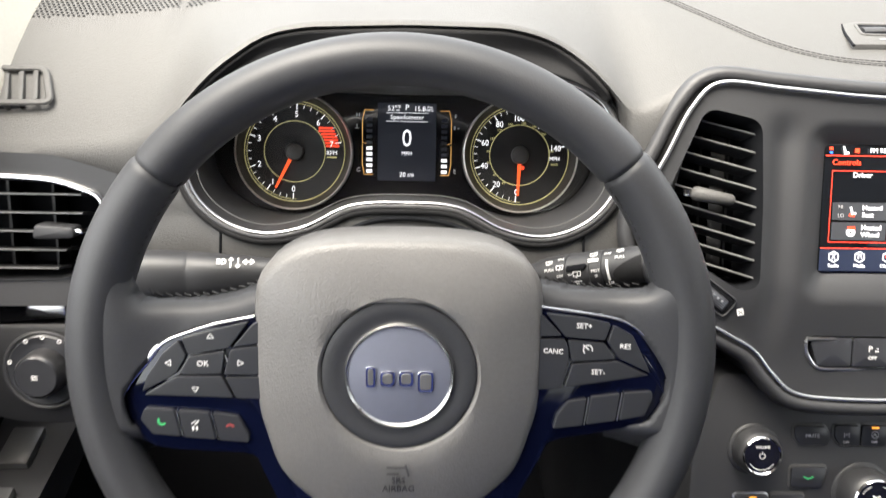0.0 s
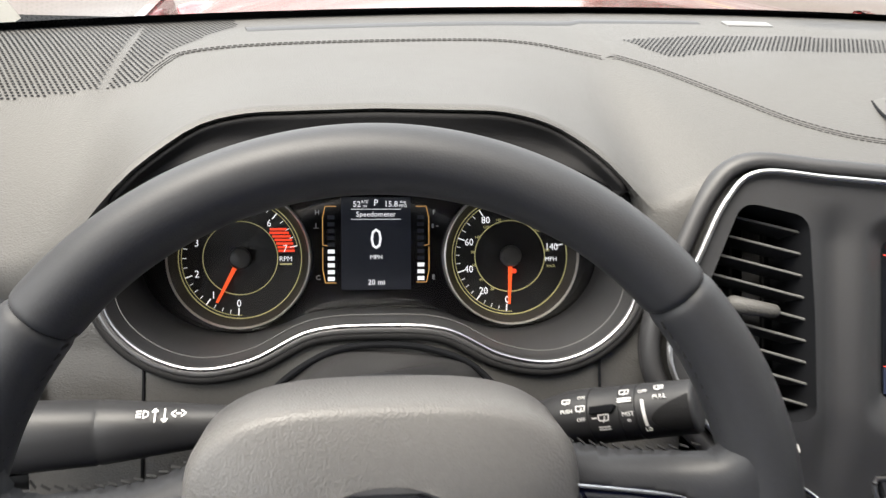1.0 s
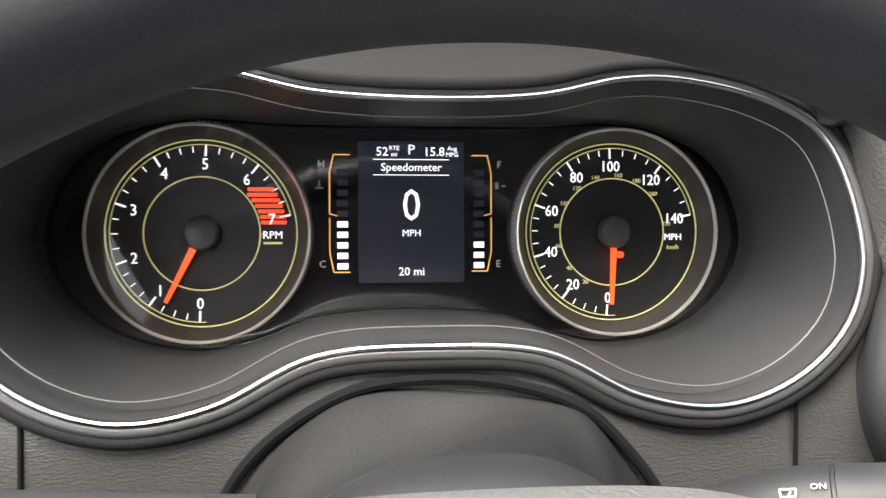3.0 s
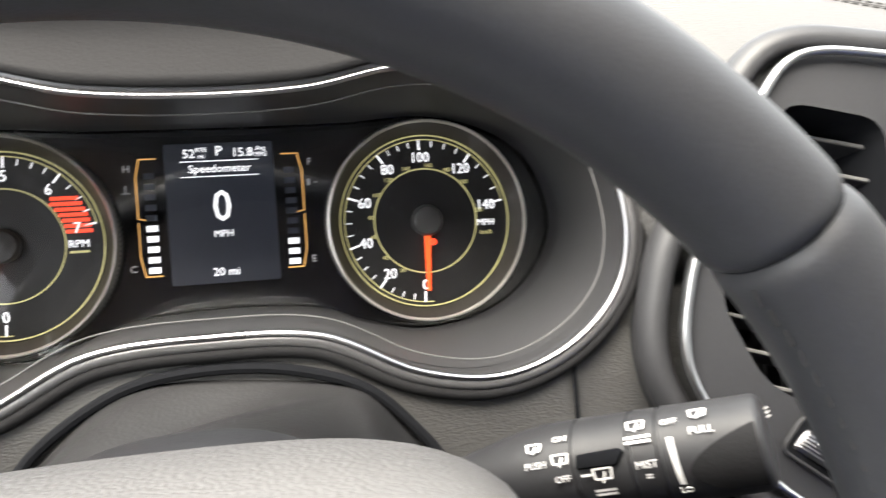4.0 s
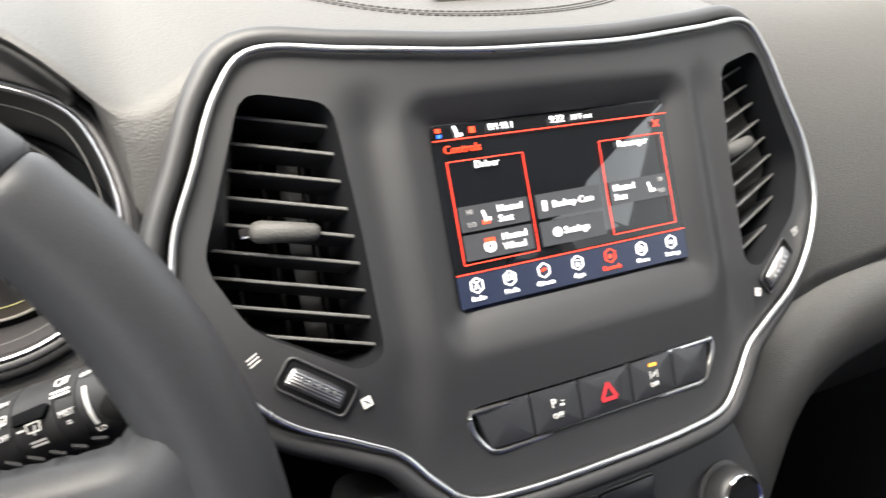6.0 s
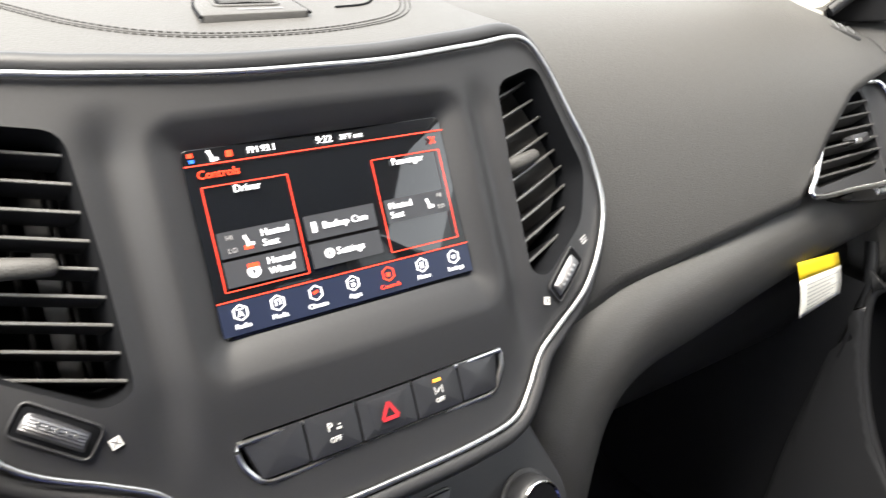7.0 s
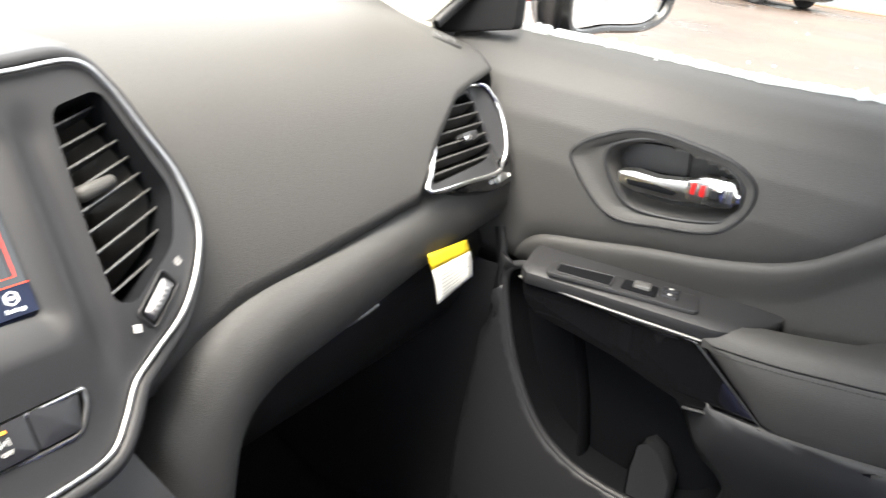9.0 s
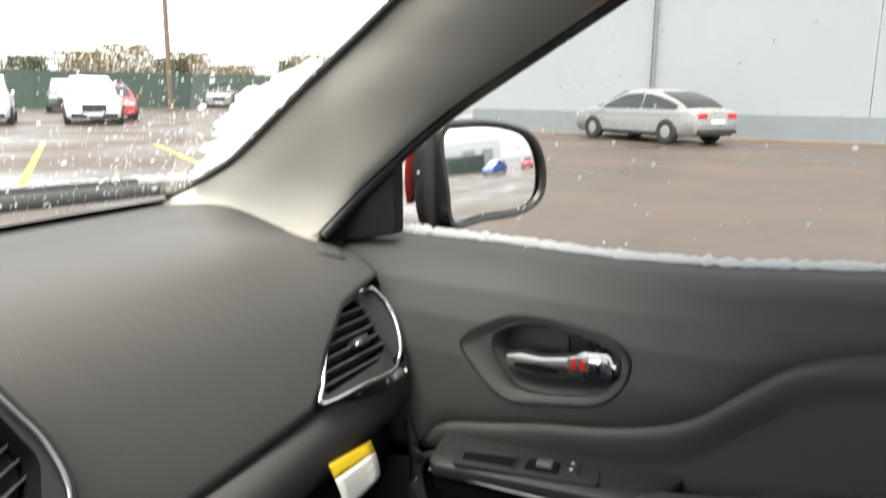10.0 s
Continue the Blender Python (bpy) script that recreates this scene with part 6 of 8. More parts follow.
kn = part("vent_knob", slab(rounded([(-0.012, -0.002), (0.020, -0.001), (0.022, 0.010), (-0.010, 0.010)], 0.003, 3), -0.006, 0.006, 0.002), PLASTIC, pvent, "soft grey vent knob", m=PV)
part("knob_tip", box(-0.014, 0.000, 0.000, 0.005, -0.004, 0.009, 0.001), CHROME, kn, m=PV)
strip = part("gloss_strip", slab(rounded([(-0.060, -0.048), (0.070, -0.042), (0.088, -0.026), (0.086, -0.046), (0.060, -0.066), (0.020, -0.066), (-0.035, -0.056)], 0.006, 4), -0.02, -0.004, 0.002), GLOSS, pvent, "glossy black strip", m=PV)
part("thumb_wheel", slab(rounded([(0.030, -0.061), (0.052, -0.059), (0.052, -0.050), (0.030, -0.051)], 0.003, 3), -0.004, 0.002, 0.0015), SATIN, strip, "silver thumb wheel", m=PV)
for u in (0.020, 0.064):
    part("mark", strips([((u - 0.003, -0.056), (u + 0.003, -0.055), 0.005)], -0.0036), WHITE_INK, strip, m=PV)
# end cap of the dashboard behind the vent
rows = []
for y in np.linspace(0.608, 0.95, 16):
    zt = ip(y, [0.60, 0.62, 0.66, 0.72, 0.84, 0.98], [1.116, 1.128, 1.148, 1.158, 1.172, 1.186])
    rows.append([(1.116, y, zt), (1.128, y + 0.002, zt - 0.012), (1.140, y + 0.006, zt - 0.05), (1.144, y + 0.006, 0.98), (1.144, y + 0.01, 0.80)])
part("dashboard_end", loft(rows), PAD, None, "dark end of the dashboard at the door", category="dashboard trim", kind="structure")
clip = thing("trim_clip", "small grey wedge clip on the dashboard corner", "trim clip")
part("wedge", slab(rounded([(-0.026, -0.012), (0.020, -0.016), (0.026, 0.004), (-0.012, 0.014)], 0.005, 4), -0.004, 0.004, 0.002), BORDER, clip, m=pose(1.066, 0.650, 1.1545, 16, 14, -20))
for k in (-0.012, 0.0, 0.012):
    part("rib", box(k - 0.001, k + 0.001, -0.010, 0.006, 0.003, 0.0052, 0.0004), GREY_SATIN, clip, m=pose(1.066, 0.650, 1.1545, 16, 14, -20))

# warning tag hanging under the roll
tag = thing("airbag_tag", "white paper warning tag with a yellow band", "paper tag")
TL, TR, BR, BL = (Vector(p) for p in ((0.922, 0.547, 0.950), (1.016, 0.552, 0.938), (1.003, 0.530, 0.901), (0.931, 0.531, 0.889)))
grid = lambda f, g: (TL * (1 - f) + TR * f) * (1 - g) + (BL * (1 - f) + BR * f) * g + Vector((0, -0.003 * math.sin(math.pi * g), 0))
PAPER = mat("white_paper", (0.78, 0.78, 0.74), 0.7, vary=0.04)
thick(part("band", loft([[tuple(grid(f, g)) for g in np.linspace(0, 0.30, 4)] for f in np.linspace(0, 1, 6)]), mat("yellow_paper", (0.85, 0.60, 0.02), 0.6, vary=0.05), tag, "yellow header band"), 0.0006)
thick(part("sheet", loft([[tuple(grid(f, g)) for g in np.linspace(0.30, 1, 8)] for f in np.linspace(0, 1, 6)]), PAPER, tag), 0.0006)
for k in range(7):
    g = 0.40 + 0.075 * k
    p = [grid(0.12, g), grid(0.88 - 0.1 * (k % 3), g), grid(0.88 - 0.1 * (k % 3), g + 0.02), grid(0.12, g + 0.02)]
    bm = bmesh.new()
    bm.faces.new([bm.verts.new(q + Vector((0, -0.0012, 0.0004))) for q in p])
    part("print_bar", bm, GREY_INK, tag, smooth=False)


# ---- passenger door ----
CREASE = spline([(-0.8, 1.100), (-0.10, 1.108), (0.0, 1.104), (0.080, 1.084), (0.119, 1.059), (0.155, 1.027), (0.190, 0.998), (0.235, 0.978), (0.297, 0.963), (0.366, 0.952), (0.440, 0.937), (0.503, 0.924), (0.531, 0.904), (0.545, 0.870), (0.560, 0.80)], 200)
CREASE_Y, CREASE_Z = [q[0] for q in CREASE], [q[1] for q in CREASE]
crease_at = lambda y: ip(y, CREASE_Y, CREASE_Z)
BOWL = evenly(spline([(0.438, 1.049), (0.430, 1.068), (0.393, 1.083), (0.352, 1.084), (0.311, 1.078), (0.286, 1.064), (0.278, 1.039), (0.287, 1.019), (0.318, 1.008), (0.365, 1.001), (0.401, 1.004), (0.424, 1.025)], 120, True), 60, True)
BEZ = evenly(spline([(0.482, 1.042), (0.472, 1.060), (0.448, 1.076), (0.414, 1.091), (0.379, 1.095), (0.338, 1.091), (0.298, 1.084), (0.273, 1.070), (0.265, 1.054), (0.269, 1.031), (0.284, 1.010), (0.308, 0.997), (0.361, 0.988), (0.404, 0.982), (0.433, 0.990), (0.460, 1.013)], 160, True), 80, True)


def door_x(y, z):
    """Inner face of the door card: a bulged upper half that turns in to a groove, and an insert with a rolled edge below it."""
    base = ip(z, [0.30, 0.60, 0.80, 0.88, 0.95, 1.03, 1.08, 1.12, 1.148, 1.163, 1.170], [1.150, 1.150, 1.142, 1.138, 1.132, 1.128, 1.133, 1.146, 1.165, 1.186, 1.212])
    base += 0.05 * max(0.0, y - 0.50)
    k = z - crease_at(y)
    if k >= 0:
        base += 0.014 * math.exp(-k / ip(y, [0.10, 0.30], [0.024, 0.012])) + 0.008 * math.exp(-(k / 0.0035) ** 2)
    else:
        base += 0.020 * math.exp(-(k / 0.0030) ** 2) + 0.002 + 0.010 * ease((-k - 0.006) / 0.05)
    base += 0.035 * ease((0.89 - z) / 0.03)
    if inside((y, z), BEZ_IN):
        base += 0.036
    return base


BEZ_IN = offset(BEZ, -0.002)
UPY, UPZ = [-0.75, 0.018, 0.17, 0.30, 0.46, 0.62], [0.010, 0.001, -0.012, -0.017, -0.013, -0.011]
rows = []
for y in np.concatenate([np.linspace(0.70, 0.62, 8), np.linspace(0.615, -0.05, 150), np.linspace(-0.07, -0.75, 24)]):
    up, zc = ip(y, UPY, UPZ), crease_at(y)
    zs = np.concatenate([np.linspace(0.36, zc - 0.05, 24), np.linspace(zc - 0.046, zc - 0.010, 12), np.linspace(zc - 0.008, zc + 0.008, 17), np.linspace(zc + 0.011, max(zc + 0.03, 1.110), 50), np.linspace(max(zc + 0.032, 1.113), 1.170, 18)])
    rows.append([(door_x(y, z), y, z + up * max(0, (z - 1.0) / 0.17)) for z in zs])
door = thing("door_1", "dark grey passenger door with armrest, chrome handle and window", "door", kind="structure")
thick(part("door_card", loft(rows), PAD, door, "smooth dark grey door card with sweeping crease"), 0.008, 1.0)
FLAT = Matrix(((0, 0, -1, 0), (1, 0, 0, 0), (0, 1, 0, 0), (0, 0, 0, 1)))   # local x along the door, y up, z into the cabin
plane = lambda x: Matrix.Translation((x, 0, 0)) @ FLAT
dxyz = lambda pts, x: [(x, q[0], q[1]) for q in pts]
part("handle_bezel", sweep(dxyz(BEZ, 1.1240), 0.0030, 0.0046, closed=True, up=(1, 0, 0), seg=10), PLASTIC, door, "rolled dark bezel")
ring = lambda o: evenly(o, 80, True)
near_bez = lambda o: align(np.array(BEZ), ring(o))
dish = [[(x, q[0], q[1]) for q in r] for x, r in ((1.1205, BEZ), (1.1212, offset(BEZ, -0.004)), (1.1255, offset(BEZ, -0.010)), (1.1275, near_bez(offset(BOWL, 0.0055))), (1.1262, near_bez(offset(BOWL, 0.0030))), (1.1270, near_bez(BOWL)), (1.1310, near_bez(offset(BOWL, -0.0022))), (1.158, near_bez(offset(BOWL, -0.007))))]
part("handle_dish", loft(dish, closed_v=True), PAD, door, "shallow dished surround of the handle")
part("handle_rim", sweep(dxyz([tuple(q) for q in offset(BOWL, 0.002)], 1.1262), 0.0026, 0.0024, closed=True, up=(1, 0, 0), seg=10), PLASTIC, door, "soft dark rim round the handle bowl")
part("bowl_back", slab([(q[0], q[1]) for q in BOWL], -0.004, 0.0), DARK, door, "dark back of the handle bowl", m=plane(1.156))
part("bowl_plate", slab(rounded([(0.428, 1.050), (0.418, 1.072), (0.350, 1.080), (0.346, 1.046), (0.420, 1.040)], 0.006, 4), 0.0, 0.006, 0.002), PLASTIC, door, "dark plate behind the lever", m=plane(1.156))
LEVER = rounded([(0.420, 1.042), (0.417, 1.028), (0.398, 1.022), (0.345, 1.024), (0.330, 1.028), (0.300, 1.030), (0.284, 1.033), (0.279, 1.050), (0.289, 1.064), (0.320, 1.062), (0.338, 1.052), (0.372, 1.046), (0.400, 1.047)], 0.004, 4)
handle = part("door_handle", slab(LEVER, -0.012, 0.004, 0.004), SATIN, door, "chrome door handle lever", m=plane(1.122))
# Shade of the slot laid on the lever as a dark plate.
part("lever_slot", slab(rounded([(0.408, 1.0345), (0.404, 1.0290), (0.350, 1.0305), (0.345, 1.0355), (0.372, 1.0372)], 0.002, 3), 0.0, 0.0050, 0.0006), SHADE, handle, "flat shade-black patch for the slot along the lever", m=plane(1.122))
part("lever_boss", slab(rounded([(0.338, 1.0535), (0.334, 1.0300), (0.296, 1.0320), (0.286, 1.0390), (0.287, 1.0560), (0.296, 1.0610), (0.320, 1.0590)], 0.003, 4), 0.0, 0.0075, 0.0025), SATIN, handle, "silver lever boss", m=plane(1.122))
LOCKRED = mat("red_paint", (0.55, 0.02, 0.02), 0.4)
for y in (0.3290, 0.3185):
    part("lock_mark", slab(rounded([(y - 0.0030, 1.0385), (y + 0.0032, 1.0395), (y + 0.0028, 1.0525), (y - 0.0030, 1.0530)], 0.001, 2), 0.006, 0.0082, 0.0004), LOCKRED, handle, "red unlocked mark", m=plane(1.122))
part("lock_tab", slab(rounded([(0.3120, 1.0375), (0.2945, 1.0385), (0.2950, 1.0555), (0.3120, 1.0545)], 0.002, 3), 0.006, 0.0100, 0.0015), CHROME, handle, "silver lock tab", m=plane(1.122))
part("tab_window", slab(rounded([(0.3085, 1.0415), (0.3005, 1.0420), (0.3005, 1.0510), (0.3085, 1.0505)], 0.001, 2), 0.0098, 0.0104), DARK, handle, m=plane(1.122))
part("lock_pin", slab(rounded([(0.2850, 1.0400), (0.2780, 1.0410), (0.2780, 1.0520), (0.2850, 1.0530)], 0.0015, 3), 0.0, 0.006, 0.0015), CHROME, handle, m=plane(1.122))

# switch pod and armrest
rows = []
for y in np.linspace(0.505, 0.20, 30):
    f = (0.505 - y) / 0.305
    xin = 1.052 + 0.055 * max(0, (0.06 - f) / 0.06) ** 2 + 0.01 * f + 0.06 * max(0, (f - 0.80) / 0.20) ** 2
    zt = 0.909 + 0.012 * f
    rows.append([(1.150, y, zt + 0.004), (xin + 0.022, y, zt + 0.002), (xin + 0.007, y, zt), (xin + 0.001, y, zt - 0.004), (xin, y, zt - 0.010), (xin + 0.004, y, zt - 0.020), (1.15, y, zt - 0.030)])
pod = part("switch_pod", loft(rows, caps=True), PLASTIC, door, "dark satin switch pod")
PM = pose(1.083, 0.380, 0.9185, 0, 0, 0) @ pose(0, 0, 0, -2.2, 0, 3)
part("switch_plate", slab(rounded([(-0.026, 0.080), (0.012, 0.085), (0.030, -0.090), (-0.016, -0.100)], 0.008, 4), -0.003, 0.0012, 0.0008), PLASTIC, pod, m=PM)
# The cup has no depth; its shade is a dark patch on the plate.
part("pull_cup", slab(rounded([(-0.018, 0.070), (0.006, 0.074), (0.014, 0.008), (-0.016, 0.004)], 0.004, 4), -0.002, 0.0016), SHADE, pod, "flat shade-black patch for the deep pull cup", m=PM)
part("cup_rim", sweep([(q[0], q[1], 0.0018) for q in rounded([(-0.019, 0.071), (0.007, 0.075), (0.015, 0.007), (-0.017, 0.003)], 0.004, 4)], 0.0012, 0.0010, closed=True, seg=8), PLASTIC, pod, m=PM)
part("window_switch", slab(rounded([(-0.012, -0.008), (0.014, -0.006), (0.018, -0.046), (-0.011, -0.050)], 0.003, 3), -0.001, 0.0030, 0.001), SHADE, pod, m=PM)
part("switch_key", slab(rounded([(-0.003, -0.020), (0.013, -0.018), (0.015, -0.038), (-0.002, -0.041)], 0.003, 3), 0.0, 0.0070, 0.002), GREY_SATIN, pod, "grey window switch", m=PM)
for u, v in ((0.004, -0.062), (0.020, -0.060)):
    part("lock_key", slab(rounded([(u - 0.006, v - 0.010), (u + 0.006, v - 0.010), (u + 0.006, v + 0.010), (u - 0.006, v + 0.010)], 0.002, 3), -0.001, 0.0035, 0.001), KEY, pod, m=PM)
    part("lock_print", icon_ring(0.0008, 0.0022), WHITE_INK, pod, m=PM @ pose(u, v, 0.0037))
GLO = rounded([(0.494, 0.889), (0.366, 0.891), (0.268, 0.893), (0.180, 0.823), (0.262, 0.809), (0.313, 0.822), (0.358, 0.834), (0.412, 0.842), (0.466, 0.848), (0.486, 0.864)], 0.007, 4)
part("gloss_trim", slab([(q[0], q[1]) for q in GLO], -0.025, 0.002, 0.003), GLOSS, door, "glossy black trim under the switches", m=plane(1.066))
part("gloss_edge", sweep(spline([(1.064, 0.496, 0.892), (1.057, 0.40, 0.895), (1.058, 0.266, 0.899)], 16), 0.0020, 0.0018), GREY_SATIN, door, "thin grey satin edge")
part("gloss_foot", sweep([(1.0625, y, 0.8085 + (0.262 - y) * 0.17) for y in np.linspace(0.266, 0.184, 6)], 0.0020, 0.0018, seg=8), PLASTIC, door)
part("gloss_foot", sweep([(1.0620, 0.270 - 0.087 * f, 0.892 - 0.068 * f) for f in np.linspace(0, 1, 6)], 0.0016, 0.0016, seg=8), PLASTIC, door)
rows = []
for y in np.linspace(0.266, -0.70, 48):
    zt = ip(y, [-0.7, -0.05, 0.04, 0.10, 0.20, 0.266], [0.975, 0.962, 0.946, 0.936, 0.922, 0.912])
    zb = ip(y, [-0.7, 0.012, 0.098, 0.154, 0.182, 0.266], [0.86, 0.842, 0.829, 0.823, 0.829, 0.893])
    xi = 1.044 + 0.016 * max(0, (y - 0.17) / 0.096) ** 1.5
    xb = ip(y, [0.02, 0.085, 0.118, 0.17, 0.23, 0.266], [1.156, 1.150, 1.112, 1.102, 1.100, 1.098])
    h = zt - zb
    rows.append([(xb + 0.012, y, zt - 0.050), (xb + 0.006, y, zt - 0.012), (xb, y, zt - 0.001), (xi + 0.030, y, zt + 0.003), (xi + 0.014, y, zt + 0.0005), (xi + 0.005, y, zt - 0.007), (xi + 0.0008, y, zt - 0.016), (xi + 0.0022, y, zt - 0.0185), (xi + 0.0004, y, zt - 0.021), (xi, y, zb + h * 0.5), (xi + 0.003, y, zb + h * 0.18), (xi + 0.010, y, zb + 0.002), (xi + 0.024, y, zb - 0.002), (1.150, y, zb - 0.012)])
arm = part("armrest", loft(rows, caps=True), PAD, door, "padded dark armrest with stitching")
for dz in (-0.0150, -0.0225):
    part("armrest_stitching", stitch_line([(1.0438 + 0.016 * max(0, (y - 0.17) / 0.096) ** 1.5, y, ip(y, [-0.7, -0.05, 0.04, 0.10, 0.20, 0.266], [0.975, 0.962, 0.946, 0.936, 0.922, 0.912]) + dz) for y in np.linspace(0.255, -0.25, 60)], 0.005, 0.0006, 0.0, up=(1, 0, 0)), THREAD, arm)
# lower door panel with the open map pocket
POCKET = evenly(spline([(0.536, 0.868), (0.526, 0.804), (0.496, 0.726), (0.452, 0.660), (0.402, 0.626), (0.344, 0.612), (0.270, 0.612), (0.215, 0.640), (0.196, 0.690), (0.206, 0.725), (0.238, 0.757), (0.270, 0.782), (0.320, 0.830), (0.420, 0.875), (0.500, 0.888)], 200, True), 110, True)
panel_x = lambda y, z: 1.110 - 0.052 * ease((z - 0.66) / 0.15) * ease((0.275 - y) / 0.05) + 0.02 * ease((0.50 - z) / 0.15)
lower_out = [(-0.74, 0.355), (0.575, 0.355), (0.570, 0.62), (0.556, 0.80), (0.548, 0.895), (0.290, 0.895), (0.268, 0.818), (0.20, 0.826), (0.154, 0.826), (0.098, 0.834), (0.012, 0.846), (-0.74, 0.865)]
thick(part("lower_panel", sheet(lower_out, [POCKET], 0.009, lambda u, v: -panel_x(u, v)), PLASTIC, door, "dark grey lower door panel with open pocket", m=FLAT), 0.006)
part("panel_lip", sweep([(panel_x(y, 0.82) - 0.002, y, ip(y, [-0.7, 0.012, 0.098, 0.154, 0.182], [0.86, 0.842, 0.829, 0.823, 0.829]) - 0.004) for y in np.linspace(0.184, -0.70, 40)], 0.0038, 0.0034, seg=10), PAD, door, "rolled upper lip of the lower panel")
part("pocket_rim", sweep([(panel_x(*q) + 0.001, q[0], q[1]) for q in POCKET], 0.0060, 0.0060, closed=True, up=(1, 0, 0), seg=12), PLASTIC, door, "rolled rim of the door pocket")
# Pocket wall, lining and rib are shade black, so the hollow's darkness is painted.
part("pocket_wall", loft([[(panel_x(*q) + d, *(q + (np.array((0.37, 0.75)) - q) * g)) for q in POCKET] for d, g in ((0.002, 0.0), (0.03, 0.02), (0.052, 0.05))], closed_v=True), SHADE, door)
part("pocket_lining", slab([tuple(q) for q in POCKET], -0.02, 0.0, 0.002), SHADE, door, "door pocket lining with the pocket's shade in its colour", m=plane(1.162))
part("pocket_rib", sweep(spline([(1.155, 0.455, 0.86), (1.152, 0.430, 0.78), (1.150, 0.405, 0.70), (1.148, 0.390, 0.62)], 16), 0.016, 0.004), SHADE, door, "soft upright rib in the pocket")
part("pocket_tab", loft([[(1.150 - dx, y, z) for y, z in ((0.310 - q, 0.600), (0.313 - q, 0.650), (0.311 - q, 0.690), (0.300 - q, 0.700), (0.282 - q, 0.690), (0.262 - q, 0.655), (0.258 - q, 0.600))] for dx, q in ((0.0, 0.0), (0.022, 0.0), (0.028, -0.004), (0.028, -0.006))], closed_v=True, caps=True), PLASTIC, door, "upright tab in the pocket")
part("kick_panel", loft([[(1.10, 0.545, 0.88), (1.115, 0.56, 0.70), (1.12, 0.58, 0.36)], [(1.085, 0.70, 0.88), (1.095, 0.72, 0.70), (1.10, 0.74, 0.36)], [(1.05, 0.95, 0.88), (1.05, 0.97, 0.70), (1.05, 0.99, 0.36)]]), DARK, None, "dark kick panel beside the footwell", category="kick panel", kind="structure")
part("weather_strip", sweep(spline([(1.128, 0.565, 0.92), (1.118, 0.548, 0.87), (1.112, 0.545, 0.78), (1.112, 0.55, 0.60), (1.112, 0.56, 0.38)], 24), 0.007, 0.009), DARK, None, "black rubber door seal", category="door seal", kind="structure")

# footwell bits
mat_rows = [[(x, y, 0.365 + 0.012 * math.sin(9 * x) * math.sin(7 * y) + max(0, y - 0.80) * 0.7) for y in np.linspace(0.1, 1.0, 16)] for x in np.linspace(0.58, 1.10, 12)]
thick(part("floor_mat", loft(mat_rows), mat("black_carpet", (0.010, 0.010, 0.011), 0.95, grain=0.8, scale=700, vary=0.25), None, "black carpet mat in the passenger footwell", category="floor mat"), 0.006)
part("cable", sweep(spline([(0.70, 0.70, 0.46), (0.76, 0.70, 0.475), (0.83, 0.70, 0.46), (0.90, 0.69, 0.43)], 20), 0.004, 0.003), SATIN, None, "thin bright strip in the dark footwell", category="trim strip")

# ---- pillar, sail panel, mirror ----
A_EDGE = evenly(spline([(1.096, 0.962, 1.201), (1.124, 0.931, 1.221), (1.142, 0.890, 1.247), (1.133, 0.835, 1.280), (1.108, 0.751, 1.331), (1.087, 0.677, 1.375), (1.069, 0.595, 1.425), (1.052, 0.537, 1.459), (1.02, 0.40, 1.545)], 80), 26)
B_EDGE = evenly(spline([(1.112, 0.695, 1.168), (1.136, 0.680, 1.195), (1.150, 0.640, 1.240), (1.150, 0.535, 1.326), (1.145, 0.425, 1.396), (1.13, 0.20, 1.53)], 80), 26)
rows = [[tuple(q) for q in evenly(spline([(1.084, 0.985, 1.189), (1.078, 0.90, 1.187), (1.070, 0.83, 1.182), (1.068, 0.76, 1.174), (1.086, 0.700, 1.161), (1.105, 0.684, 1.150)], 60), 24)]]
for i in range(26):
    a, b = Vector(A_EDGE[i]), Vector(B_EDGE[i])
    bulge = Vector((-0.022, -0.030, -0.006)) * min(1.0, 0.55 + 0.09 * i)
    c = [a, a * 0.75 + b * 0.25 + bulge * 0.8, a * 0.45 + b * 0.55 + bulge, a * 0.15 + b * 0.85 + bulge * 0.7, b, b + Vector((0.015, 0.01, 0))]
    rows.append([tuple(q) for q in evenly(spline(c, 60), 24)])
first = np.array(rows[1])
rows.insert(1, [tuple(q) for q in 0.55 * np.array(rows[0]) + 0.45 * first + np.array((0.006, 0.006, 0.002))])
pillar = thing("windscreen_pillar", "pale beige windscreen pillar trim", "pillar trim", kind="structure")
thick(part("pillar_trim", loft(rows), HEADLINER, pillar), 0.006, 1.0)
part("pillar_seal", sweep([tuple(Vector(q) + Vector((-0.003, 0.004, 0.0))) for q in A_EDGE], 0.0050, 0.0050), DARK, pillar, "black glass seal")
part("pillar_seal", sweep([tuple(Vector(q) + Vector((0.006, 0.0, -0.004))) for q in B_EDGE], 0.0065, 0.0075), DARK, pillar, "dark window seal")
SAIL = rounded([(0.745, 1.140), (0.606, 1.168), (0.608, 1.286), (0.50, 1.360), (0.48, 1.375), (0.640, 1.262)], 0.008, 4)
part("sail_panel", slab([(q[0], q[1]) for q in SAIL], -0.02, 0.004, 0.004), COWL, None, "black corner panel behind the mirror", m=Matrix(((0, 0, -1, 1.165), (1, 0, 0, 0), (0, 1, 0, 0), (0, 0, 0, 1))), category="corner panel", kind="structure")

part("window_2", loft([[(1.205 - 0.10 * g, y, 1.130 + 0.39 * g) for g in np.linspace(0, 1, 6)] for y in np.linspace(0.62, -0.62, 14)]), GLASS, None, "clear passenger door window", category="window", kind="structure")

